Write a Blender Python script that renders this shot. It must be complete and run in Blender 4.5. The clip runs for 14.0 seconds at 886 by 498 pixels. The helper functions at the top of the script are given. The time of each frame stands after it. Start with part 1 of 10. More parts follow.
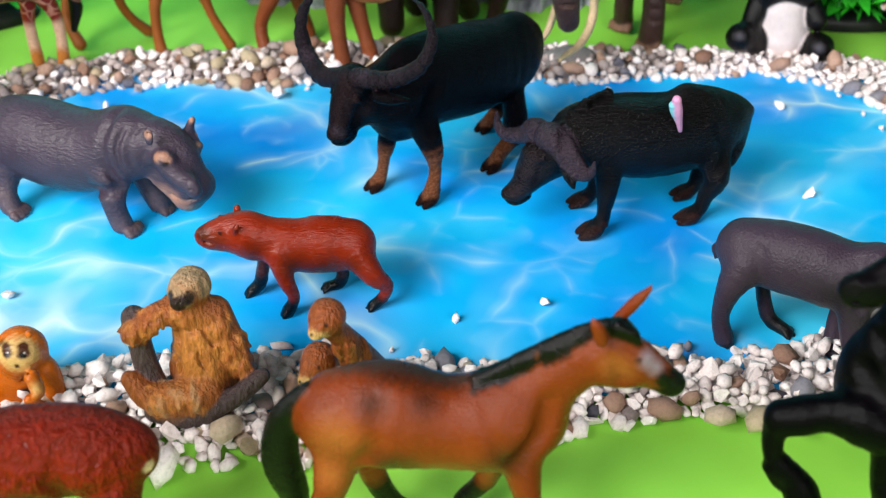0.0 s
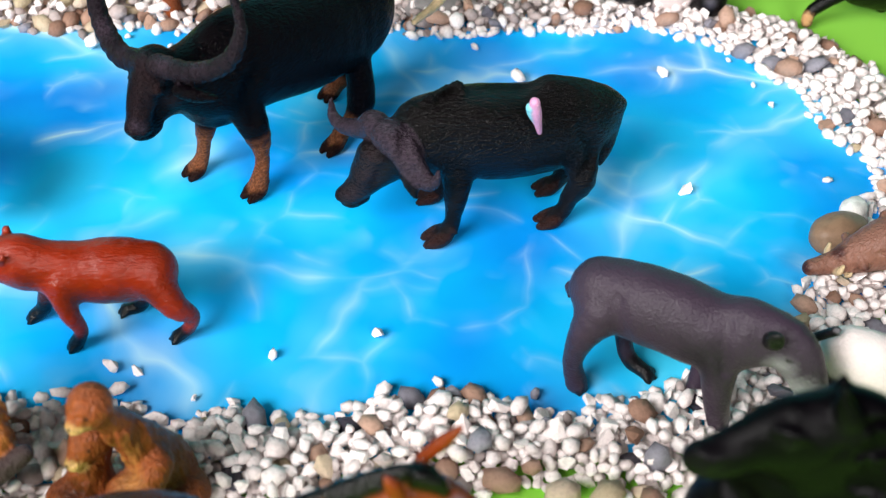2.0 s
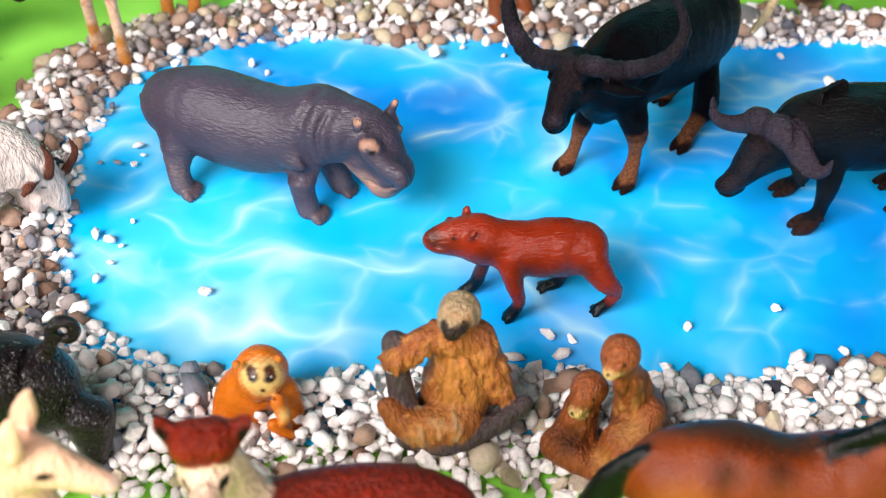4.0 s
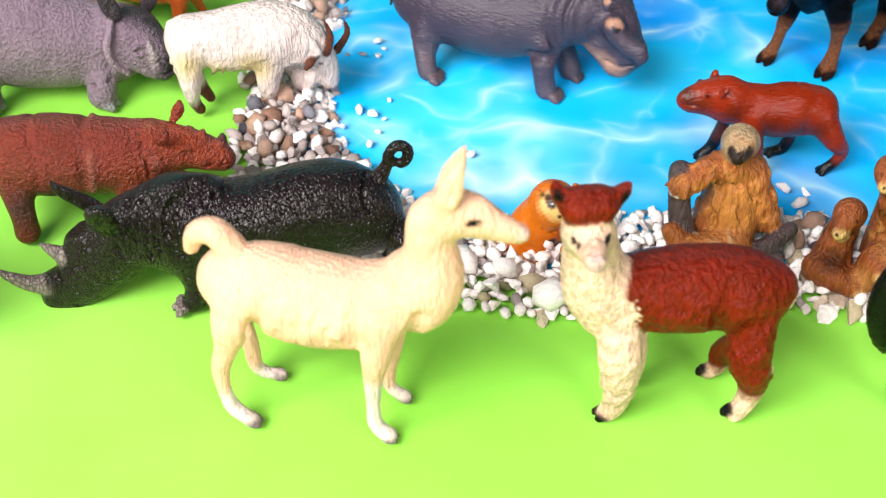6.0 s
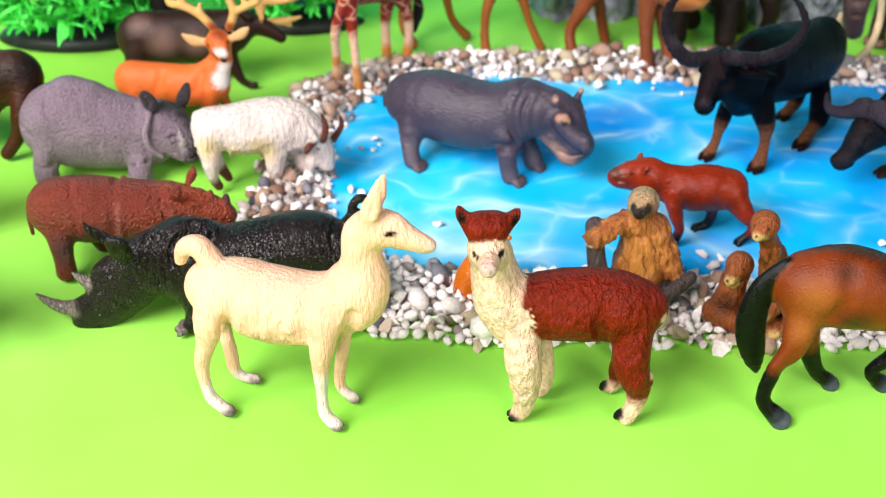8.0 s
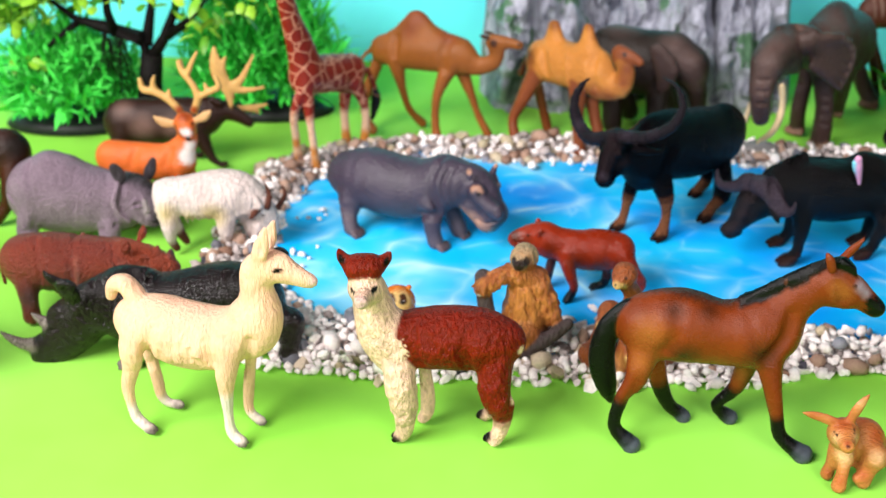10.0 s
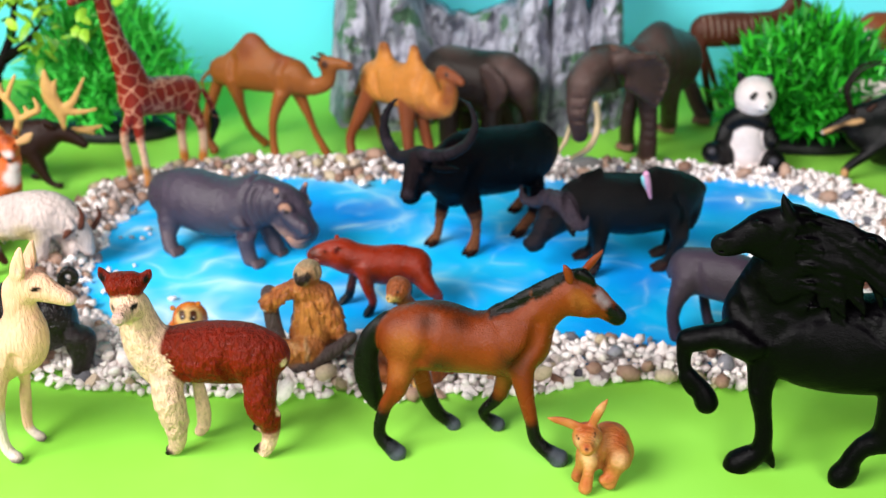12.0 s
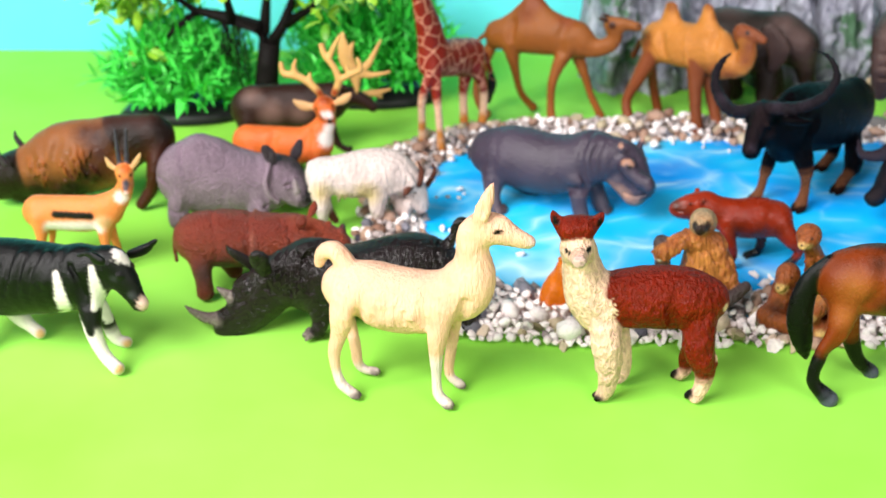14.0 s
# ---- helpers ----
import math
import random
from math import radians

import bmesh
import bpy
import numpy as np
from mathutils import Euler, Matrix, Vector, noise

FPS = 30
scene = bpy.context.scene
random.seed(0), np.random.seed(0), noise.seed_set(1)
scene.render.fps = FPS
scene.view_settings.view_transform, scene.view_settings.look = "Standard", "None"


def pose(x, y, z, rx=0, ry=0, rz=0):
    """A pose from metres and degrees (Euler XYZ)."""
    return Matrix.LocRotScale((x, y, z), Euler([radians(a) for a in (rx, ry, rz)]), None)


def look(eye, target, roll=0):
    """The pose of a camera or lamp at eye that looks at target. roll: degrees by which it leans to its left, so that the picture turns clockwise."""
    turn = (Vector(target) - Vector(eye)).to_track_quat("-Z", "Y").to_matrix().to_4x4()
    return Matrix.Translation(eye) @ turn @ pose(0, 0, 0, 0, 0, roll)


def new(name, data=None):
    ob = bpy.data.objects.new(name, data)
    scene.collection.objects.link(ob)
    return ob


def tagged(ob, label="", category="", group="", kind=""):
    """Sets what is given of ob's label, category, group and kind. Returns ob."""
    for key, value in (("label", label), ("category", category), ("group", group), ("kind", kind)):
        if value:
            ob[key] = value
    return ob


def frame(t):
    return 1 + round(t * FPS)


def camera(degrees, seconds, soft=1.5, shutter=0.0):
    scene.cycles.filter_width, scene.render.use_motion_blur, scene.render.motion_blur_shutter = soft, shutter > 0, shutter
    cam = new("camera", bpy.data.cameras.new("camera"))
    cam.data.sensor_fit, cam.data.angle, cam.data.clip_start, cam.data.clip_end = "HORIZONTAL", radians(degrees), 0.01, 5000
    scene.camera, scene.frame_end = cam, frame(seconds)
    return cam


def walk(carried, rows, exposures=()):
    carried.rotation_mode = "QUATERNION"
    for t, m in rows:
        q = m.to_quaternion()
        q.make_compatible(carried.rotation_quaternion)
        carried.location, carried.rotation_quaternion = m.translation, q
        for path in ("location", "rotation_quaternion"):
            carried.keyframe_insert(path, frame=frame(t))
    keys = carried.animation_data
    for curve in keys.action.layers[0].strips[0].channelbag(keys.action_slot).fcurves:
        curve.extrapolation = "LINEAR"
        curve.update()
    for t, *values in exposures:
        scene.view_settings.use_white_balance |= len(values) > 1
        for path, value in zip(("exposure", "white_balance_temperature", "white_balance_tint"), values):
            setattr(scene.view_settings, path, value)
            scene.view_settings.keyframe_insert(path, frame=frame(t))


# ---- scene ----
cam = camera(42.5, 14.0, 1.2)
cam.data.dof.use_dof, cam.data.dof.focus_distance, cam.data.dof.aperture_fstop = True, 0.45, 13.5
METRES, EYE, TILT, LEAN, TURN = 0.90, 0.2943, 0.0, 0.0, 0.0
ROWS = [
    (0.0, 0.0, 0.0, 0.0, -0.2, -35.17, 0.28),
    (0.5, 0.0024, 0.0526, 0.0065, -0.97, -37.97, -0.6),
    (1.0, 0.0146, 0.0921, 0.0088, -2.09, -40.64, -1.99),
    (1.5, 0.0303, 0.1059, 0.0112, -2.94, -42.25, -3.0),
    (2.0, 0.0367, 0.1021, 0.0137, -3.19, -42.72, -3.25),
    (2.5, 0.0169, 0.0917, 0.0185, -2.52, -42.4, -2.92),
    (3.0, -0.0255, 0.0824, 0.0213, -1.69, -41.75, -2.36),
    (3.5, -0.0774, 0.0737, 0.0209, -1.38, -41.29, -2.14),
    (4.0, -0.1208, 0.0587, 0.021, -1.44, -41.06, -1.93),
    (6.5, -0.2363, -0.0572, -0.0029, -0.19, -39.56, -0.82),
    (7.0, -0.2227, -0.0879, -0.0015, 1.07, -37.58, -0.31),
    (7.5, -0.194, -0.1178, 0.0038, 2.49, -34.56, 0.06),
    (8.0, -0.1697, -0.1415, 0.0136, 3.17, -32.03, 0.0),
    (10.5, -0.056, -0.233, 0.0305, 5.78, -26.18, 0.7),
    (11.0, -0.0236, -0.2378, 0.0344, 4.7, -25.85, 0.56),
    (11.5, 0.0014, -0.238, 0.0366, 3.53, -25.69, 0.37),
    (12.0, 0.0135, -0.233, 0.036, 3.07, -25.88, 0.25),
    (12.5, -0.0176, -0.2266, 0.0302, 3.84, -26.11, 0.54),
    (13.0, -0.071, -0.2314, 0.0292, 4.77, -26.43, 0.92),
    (13.5, -0.1309, -0.246, 0.0237, 5.22, -26.58, 1.31),
    (14.0, -0.1934, -0.2547, 0.0156, 4.6, -26.28, 1.33),
]
EXPOSURES = [(0.0, -0.22), (0.5, -0.07), (1.5, 0.04), (3.0, 0.0), (4.0, 0.03), (6.5, 0.03), (7.5, 0.0), (8.0, -0.06), (10.5, -0.13), (11.5, -0.18), (13.0, -0.15), (14.0, -0.08)]
walk(cam, [(t, pose(0, 0, EYE, TILT, LEAN, TURN) @ pose(METRES * x, METRES * y, METRES * z, 90 + pitch, roll, yaw)) for t, x, y, z, yaw, pitch, roll in ROWS], EXPOSURES)

# ---------------------------------------------------------------- light
world = bpy.data.worlds.new("world")
scene.world = world
world.use_nodes = True
world.node_tree.nodes["Background"].inputs["Color"].default_value = (1.0, 0.95, 0.97, 1)
world.node_tree.nodes["Background"].inputs["Strength"].default_value = 0.035


def soft_lamp(name, eye, target, size_x, size_y, watts, colour):
    lamp = bpy.data.lights.new(name, "AREA")
    lamp.shape, lamp.size, lamp.size_y, lamp.energy, lamp.color = "RECTANGLE", size_x, size_y, watts, colour
    ob = new(name, lamp)
    ob.matrix_world = look(eye, target)
    return tagged(ob, kind="structure")


soft_lamp("softbox_key", (-0.90, -0.50, 0.93), (-0.12, 0.35, 0.03), 0.9, 0.75, 51.0, (1.0, 0.97, 0.95))
soft_lamp("softbox_second", (0.5, -0.9, 0.75), (0.0, 0.35, 0.03), 0.7, 0.6, 17.0, (1.0, 0.97, 0.95))

# ---------------------------------------------------------------- materials


class Nodes:
    """A node material, with a few short ways to make and link nodes."""

    def __init__(self, name):
        self.material = bpy.data.materials.new(name)
        self.material.use_nodes = True
        self.tree = self.material.node_tree
        self.bsdf = self.tree.nodes["Principled BSDF"]

    def add(self, kind, operation=None, feature=None, **inputs):
        node = self.tree.nodes.new(kind)
        if operation:
            node.operation = operation
        if feature:
            node.feature = feature
        for key, value in inputs.items():
            node.inputs[key].default_value = value
        return node

    def link(self, a, b):
        self.tree.links.new(a, b)

    def coords(self, scale=(1, 1, 1), space="Object"):
        tex = self.add("ShaderNodeTexCoord")
        mapping = self.add("ShaderNodeMapping")
        mapping.inputs["Scale"].default_value = scale
        self.link(tex.outputs[space], mapping.inputs["Vector"])
        return mapping.outputs["Vector"]

    def noise(self, vector, scale, detail=4, rough=0.55, distortion=0.0):
        node = self.add("ShaderNodeTexNoise", Scale=scale, Detail=detail, Roughness=rough, Distortion=distortion)
        self.link(vector, node.inputs["Vector"])
        return node.outputs["Fac"]

    def ramp(self, fac, *stops):
        node = self.add("ShaderNodeValToRGB")
        elements = node.color_ramp.elements
        while len(elements) < len(stops):
            elements.new(0.5)
        for element, (place, colour) in zip(elements, stops):
            element.position = place
            element.color = (*colour, 1) if isinstance(colour, tuple) else (colour, colour, colour, 1)
        self.link(fac, node.inputs["Fac"])
        return node.outputs["Color"]

    def mix(self, a, b, fac, blend="MIX"):
        node = self.add("ShaderNodeMix")
        node.data_type, node.blend_type = "RGBA", blend
        for value, slot in ((fac, 0), (a, 6), (b, 7)):
            if isinstance(value, (int, float)):
                node.inputs[slot].default_value = value if slot == 0 else (value, value, value, 1)
            elif isinstance(value, tuple):
                node.inputs[slot].default_value = (*value, 1)
            else:
                self.link(value, node.inputs[slot])
        return node.outputs[2]

    def bump(self, height, strength, distance, below=None):
        node = self.add("ShaderNodeBump", Strength=strength, Distance=distance)
        self.link(height, node.inputs["Height"])
        if below is not None:
            self.link(below, node.inputs["Normal"])
        return node.outputs["Normal"]

    def finish(self, colour=None, rough=None, normal=None, specular=None):
        for value, slot in ((colour, "Base Color"), (rough, "Roughness"), (specular, "Specular IOR Level")):
            if value is None:
                continue
            if isinstance(value, (int, float)):
                self.bsdf.inputs[slot].default_value = value
            elif isinstance(value, tuple):
                self.bsdf.inputs[slot].default_value = (*value, 1)
            else:
                self.link(value, self.bsdf.inputs[slot])
        if normal is not None:
            self.link(normal, self.bsdf.inputs["Normal"])
        return self.material


def figure_material(name, rough, relief, size, stretch=(1, 1, 1), cracks=0.0, specular=0.4, wash=0.35, deep=0.0012):
    """Painted plastic of a figurine: the paint layer, a darker wash in the grain, and moulded relief of the given size in mm."""
    n = Nodes(name)
    paint = n.add("ShaderNodeVertexColor")
    paint.layer_name = "paint"
    vector = n.coords(stretch)
    height = n.ramp(n.noise(vector, 1000.0 / size, 3, 0.6), (0.32, 0.0), (0.68, 1.0))
    broad = n.noise(n.coords(), 60.0, 3)
    if cracks:
        warp = n.add("ShaderNodeTexNoise", Scale=260.0, Detail=2)
        n.link(vector, warp.inputs["Vector"])
        cell = n.add("ShaderNodeTexVoronoi", feature="DISTANCE_TO_EDGE", Scale=700.0 / size)
        n.link(n.mix(vector, warp.outputs["Color"], 0.0016, "LINEAR_LIGHT"), cell.inputs["Vector"])
        height = n.mix(height, n.ramp(cell.outputs["Distance"], (0.0, 0.0), (0.08, 0.8), (0.25, 1.0)), cracks)
    shade = n.ramp(height, (0.1, 1.0 - wash), (0.9, 1.0 + 0.3 * wash))
    colour = n.mix(paint.outputs["Color"], shade, 1.0, "MULTIPLY")
    tone = n.ramp(broad, (0.3, 0.82), (0.7, 1.1))
    colour = n.mix(colour, tone, 1.0, "MULTIPLY")
    gloss = n.ramp(broad, (0.2, max(rough - 0.1, 0.05)), (0.8, min(rough + 0.1, 1.0)))
    return n.finish(colour, gloss, n.bump(height, relief, deep), specular)


def giraffe_material():
    n = Nodes("reticulated_coat")
    paint = n.add("ShaderNodeVertexColor")
    paint.layer_name = "paint"
    v = n.coords()
    cell = n.add("ShaderNodeTexVoronoi", feature="DISTANCE_TO_EDGE", Scale=108.0)
    n.link(v, cell.inputs["Vector"])
    net = n.ramp(cell.outputs["Distance"], (0.02, 1.0), (0.065, 0.0))
    height = n.add("ShaderNodeSeparateXYZ")
    n.link(v, height.inputs["Vector"])
    upper = n.ramp(height.outputs["Z"], (0.028, 0.0), (0.04, 1.0))
    grain = n.noise(v, 500.0, 3)
    colour = n.mix(paint.outputs["Color"], (0.55, 0.24, 0.15), n.mix(net, upper, 1.0, "MULTIPLY"))
    return n.finish(n.mix(colour, n.ramp(grain, (0.3, 0.8), (0.7, 1.1)), 1.0, "MULTIPLY"), 0.45, n.bump(grain, 0.3, 0.0005), 0.3)


FINISH = {
    "giraffe": giraffe_material(),
    "smooth": figure_material("satin_plastic_paint", 0.36, 0.6, 1.0, wash=0.05, specular=0.22, deep=0.0003),
    "satinblack": figure_material("satin_black_plastic", 0.4, 0.35, 0.8, (0.6, 1, 0.9), wash=0.3, specular=0.06, deep=0.0003),
    "fur": figure_material("moulded_short_fur", 0.36, 0.8, 1.1, (0.35, 1, 0.7), wash=0.1, specular=0.2, deep=0.0004),
    "shag": figure_material("moulded_shaggy_fur", 0.36, 0.9, 1.5, (0.9, 0.9, 0.25), wash=0.3, specular=0.2, deep=0.0008),
    "hair": figure_material("moulded_long_hair", 0.5, 0.9, 1.5, (1, 1, 0.22), wash=0.07, specular=0.07, deep=0.0006),
    "goathair": figure_material("moulded_shaggy_white_hair", 0.5, 1.0, 2.2, (1, 1, 0.3), wash=0.16, specular=0.06, deep=0.0009),
    "glossy": figure_material("glossy_plastic_paint", 0.26, 0.6, 0.9, wash=0.1, specular=0.18, deep=0.0003),
    "furshine": figure_material("shiny_moulded_fur", 0.28, 0.7, 1.0, (0.3, 1, 0.7), wash=0.1, specular=0.28, deep=0.0003),
    "blackfur": figure_material("moulded_black_fur", 0.22, 1.0, 0.9, (0.5, 1, 0.9), wash=0.5, specular=0.055, deep=0.0005),
    "furgloss": figure_material("moulded_fur_glossy", 0.2, 1.0, 1.0, (0.5, 1, 0.9), wash=0.5, specular=0.15, deep=0.0006),
    "wool": figure_material("moulded_wool", 0.34, 1.0, 2.0, (1, 1, 0.55), 0.0, wash=0.3, specular=0.13, deep=0.0009),
    "hide": figure_material("moulded_hide", 0.36, 0.9, 1.6, (1, 1, 0.55), 0.25, wash=0.16, specular=0.25, deep=0.0005),
    "roughhide": figure_material("moulded_rough_hide", 0.38, 0.9, 1.4, (1.0, 1.0, 0.9), wash=0.28, specular=0.3, deep=0.0010),
    "wrinkled": figure_material("moulded_wrinkled_hide", 0.4, 0.5, 1.2, (0.4, 0.8, 1.2), wash=0.05, specular=0.34, deep=0.0005),
    "glossyhide": figure_material("moulded_glossy_hide", 0.2, 0.9, 1.5, (1.5, 1, 0.7), 0.7, 0.32, wash=0.5, deep=0.0008),
}


def cloth_green():
    n = Nodes("green_paper_cloth")
    v = n.coords()
    broad, fine = n.noise(v, 6.0, 4), n.noise(v, 900.0, 2)
    colour = n.ramp(broad, (0.3, (0.235, 0.61, 0.05)), (0.7, (0.30, 0.70, 0.09)))
    return n.finish(colour, 0.75, n.bump(fine, 0.12, 0.0004, n.bump(broad, 0.3, 0.004)), 0.2)


def cloth_water():
    """Printed cloth: blue water with a pale net of ripples, and soft creases."""
    n = Nodes("printed_water_cloth")
    v = n.coords()
    warp = n.add("ShaderNodeTexNoise", Scale=9.0, Detail=3)
    n.link(v, warp.inputs["Vector"])
    moved = n.mix(v, warp.outputs["Color"], 0.045, "LINEAR_LIGHT")
    nets = []
    for scale, width, power, stretch in ((7.5, 0.040, 0.95, (0.8, 1.25, 1)), (13.0, 0.05, 0.7, (0.7, 1.3, 1)), (24.0, 0.07, 0.25, (0.8, 1.1, 1))):
        place = n.add("ShaderNodeMapping", Scale=stretch)
        n.link(moved, place.inputs["Vector"])
        cell = n.add("ShaderNodeTexVoronoi", feature="DISTANCE_TO_EDGE", Scale=scale)
        n.link(place.outputs["Vector"], cell.inputs["Vector"])
        line = n.ramp(cell.outputs["Distance"], (0.0, 1.0), (width * 0.4, 0.48), (width * 1.1, 0.13), (width * 3.5, 0.0))
        fade = n.ramp(n.noise(v, scale * 1.3, 2), (0.47, 0.0), (0.65, power))
        nets.append(n.mix(line, fade, 1.0, "MULTIPLY"))
    depth = n.noise(n.coords((1.1, 1.1, 1)), 8.0, 3, 0.45, 0.2)
    colour = n.ramp(depth, (0.26, (0.001, 0.18, 0.72)), (0.40, (0.002, 0.32, 0.88)), (0.54, (0.004, 0.48, 0.95)), (0.72, (0.05, 0.66, 0.97)))
    for net in nets:
        colour = n.mix(colour, (0.66, 0.92, 0.95), net)
    creases = n.noise(n.coords((1.6, 0.7, 1.0)), 13.0, 2, 0.4, 0.3)
    return n.finish(colour, 0.5, n.bump(creases, 0.3, 0.008), 0.06)


def stone(name, dark, light, size=1.6, rough=0.7, relief=0.9):
    n = Nodes(name)
    info = n.add("ShaderNodeObjectInfo")
    island = n.add("ShaderNodeNewGeometry")
    v = island.outputs["Position"]
    pick = n.add("ShaderNodeMath", operation="ADD")
    n.link(info.outputs["Random"], pick.inputs[0])
    n.link(island.outputs["Random Per Island"], pick.inputs[1])
    wrap = n.add("ShaderNodeMath", operation="FRACT")
    n.link(pick.outputs[0], wrap.inputs[0])
    grain = n.noise(v, 1000.0 / size, 5, 0.7)
    base = n.ramp(wrap.outputs[0], (0.0, dark), (1.0, light))
    speck = n.ramp(grain, (0.32, 0.78), (0.55, 1.02))
    return n.finish(n.mix(base, speck, 1.0, "MULTIPLY"), rough, n.bump(grain, relief, 0.0008), 0.2)


def plain(name, dark, light, scale, rough, relief=0.3, specular=0.4, stretch=(1, 1, 1)):
    n = Nodes(name)
    v = n.coords(stretch)
    grain = n.noise(v, scale, 5, 0.6)
    return n.finish(n.ramp(grain, (0.3, dark), (0.7, light)), rough, n.bump(grain, relief, 0.001), specular)


GREEN, WATER = cloth_green(), cloth_water()
SKY_PAPER = plain("sky_blue_paper", (0.12, 0.74, 0.86), (0.16, 0.80, 0.90), 3.0, 0.8, 0.02, 0.1)
PEBBLES = {
    "white": stone("white_pebble", (0.82, 0.72, 0.70), (0.98, 0.91, 0.89), relief=0.6),
    "grey": stone("slate_grey_pebble", (0.035, 0.03, 0.045), (0.33, 0.32, 0.37), rough=0.5),
    "brown": stone("red_brown_pebble", (0.24, 0.13, 0.09), (0.50, 0.32, 0.24), rough=0.55),
    "dull": stone("dull_grey_pebble", (0.27, 0.22, 0.21), (0.56, 0.47, 0.45), rough=0.6),
    "tan": stone("tan_pebble", (0.44, 0.36, 0.22), (0.66, 0.52, 0.40), rough=0.5),
}

# ---------------------------------------------------------------- ground, pond, backdrop


def mesh_object(name, verts, faces, material, smooth=True):
    mesh = bpy.data.meshes.new(name)
    mesh.from_pydata([tuple(v) for v in verts], [], [tuple(q) for q in faces])
    if smooth:
        mesh.polygons.foreach_set("use_smooth", [True] * len(mesh.polygons))
    mesh.materials.append(material)
    mesh.update()
    return new(name, mesh)


def part(name, bm, material, parent, label="", smooth=True):
    """Links a bmesh as one mesh object under a thing or a part."""
    mesh = bpy.data.meshes.new(name)
    bm.to_mesh(mesh)
    bm.free()
    if smooth:
        mesh.polygons.foreach_set("use_smooth", [True] * len(mesh.polygons))
    mesh.materials.append(material)
    ob = new(name, mesh)
    ob.parent = parent
    return tagged(ob, label) if label else ob


# pond edge: distance from its middle for every 15 degrees, from +x anticlockwise
POND_X, POND_Y = 0.0, 0.45
POND_R = (0.255, 0.262, 0.25, 0.19, 0.153, 0.137, 0.130, 0.134, 0.148, 0.182, 0.235, 0.262,
          0.252, 0.252, 0.242, 0.180, 0.140, 0.124, 0.119, 0.117, 0.127, 0.160, 0.185, 0.222)


def pond_radius(angle):
    """The pond's edge, smooth between its bearings."""
    a = (math.degrees(angle) % 360) / 15
    i, f = int(a) % 24, a - int(a)
    p = [POND_R[(i + k) % 24] for k in (-1, 0, 1, 2)]
    return 0.5 * (2 * p[1] + (p[2] - p[0]) * f + (2 * p[0] - 5 * p[1] + 4 * p[2] - p[3]) * f * f + (3 * p[1] - p[0] - 3 * p[2] + p[3]) * f ** 3)


def make_ground():
    step, xs, ys = 0.03, 110, 68
    verts = [(-1.7 + i * step, -1.2 + j * step, 0.0) for j in range(ys + 1) for i in range(xs + 1)]
    verts = [(x, y, 0.0012 * noise.noise((x * 5, y * 5, 0)) - 0.0012) for x, y, z in verts]
    faces = [(j * (xs + 1) + i, j * (xs + 1) + i + 1, (j + 1) * (xs + 1) + i + 1, (j + 1) * (xs + 1) + i) for j in range(ys) for i in range(xs)]
    tagged(mesh_object("ground", verts, faces, GREEN), "bright lime green cloth spread on the table", "cloth", kind="structure")


def make_water():
    rings, spokes = 26, 144
    verts, faces = [(POND_X, POND_Y, 0.0006)], []
    for r in range(1, rings + 1):
        for s in range(spokes):
            a = math.tau * s / spokes
            d = (pond_radius(a) + 0.022) * r / rings
            x, y = POND_X + d * math.cos(a), POND_Y + d * math.sin(a)
            crease = noise.noise((x * 16 + y * 6, y * 26, 3)) + 0.5 * noise.noise((x * 45, y * 45 + x * 20, 5))
            verts.append((x, y, 0.0006 + 0.0009 * max(crease, -0.4)))
    for s in range(spokes):
        faces.append((0, 1 + s, 1 + (s + 1) % spokes))
        for r in range(rings - 1):
            a, b = 1 + r * spokes, 1 + (r + 1) * spokes
            faces.append((a + s, b + s, b + (s + 1) % spokes, a + (s + 1) % spokes))
    tagged(mesh_object("water", verts, faces, WATER), "blue cloth printed with rippling water, the pond", "cloth", kind="structure")


def make_backdrop():
    bm = bmesh.new()
    bmesh.ops.create_cube(bm, size=1.0, matrix=Matrix.Translation((0, 0.822, 0.165)) @ Matrix.Diagonal((3.4, 0.006, 0.44, 1)))
    ob = part("backdrop", bm, SKY_PAPER, None, smooth=False)
    tagged(ob, "plain sky-blue paper backdrop standing behind the table", "backdrop", kind="structure")


make_ground()
make_water()
make_backdrop()

# ---------------------------------------------------------------- figurines


def srgb(code):
    values = [int(code[i:i + 2], 16) / 255 for i in (0, 2, 4)]
    return tuple(v / 12.92 if v < 0.04045 else ((v + 0.055) / 1.055) ** 2.4 for v in values)


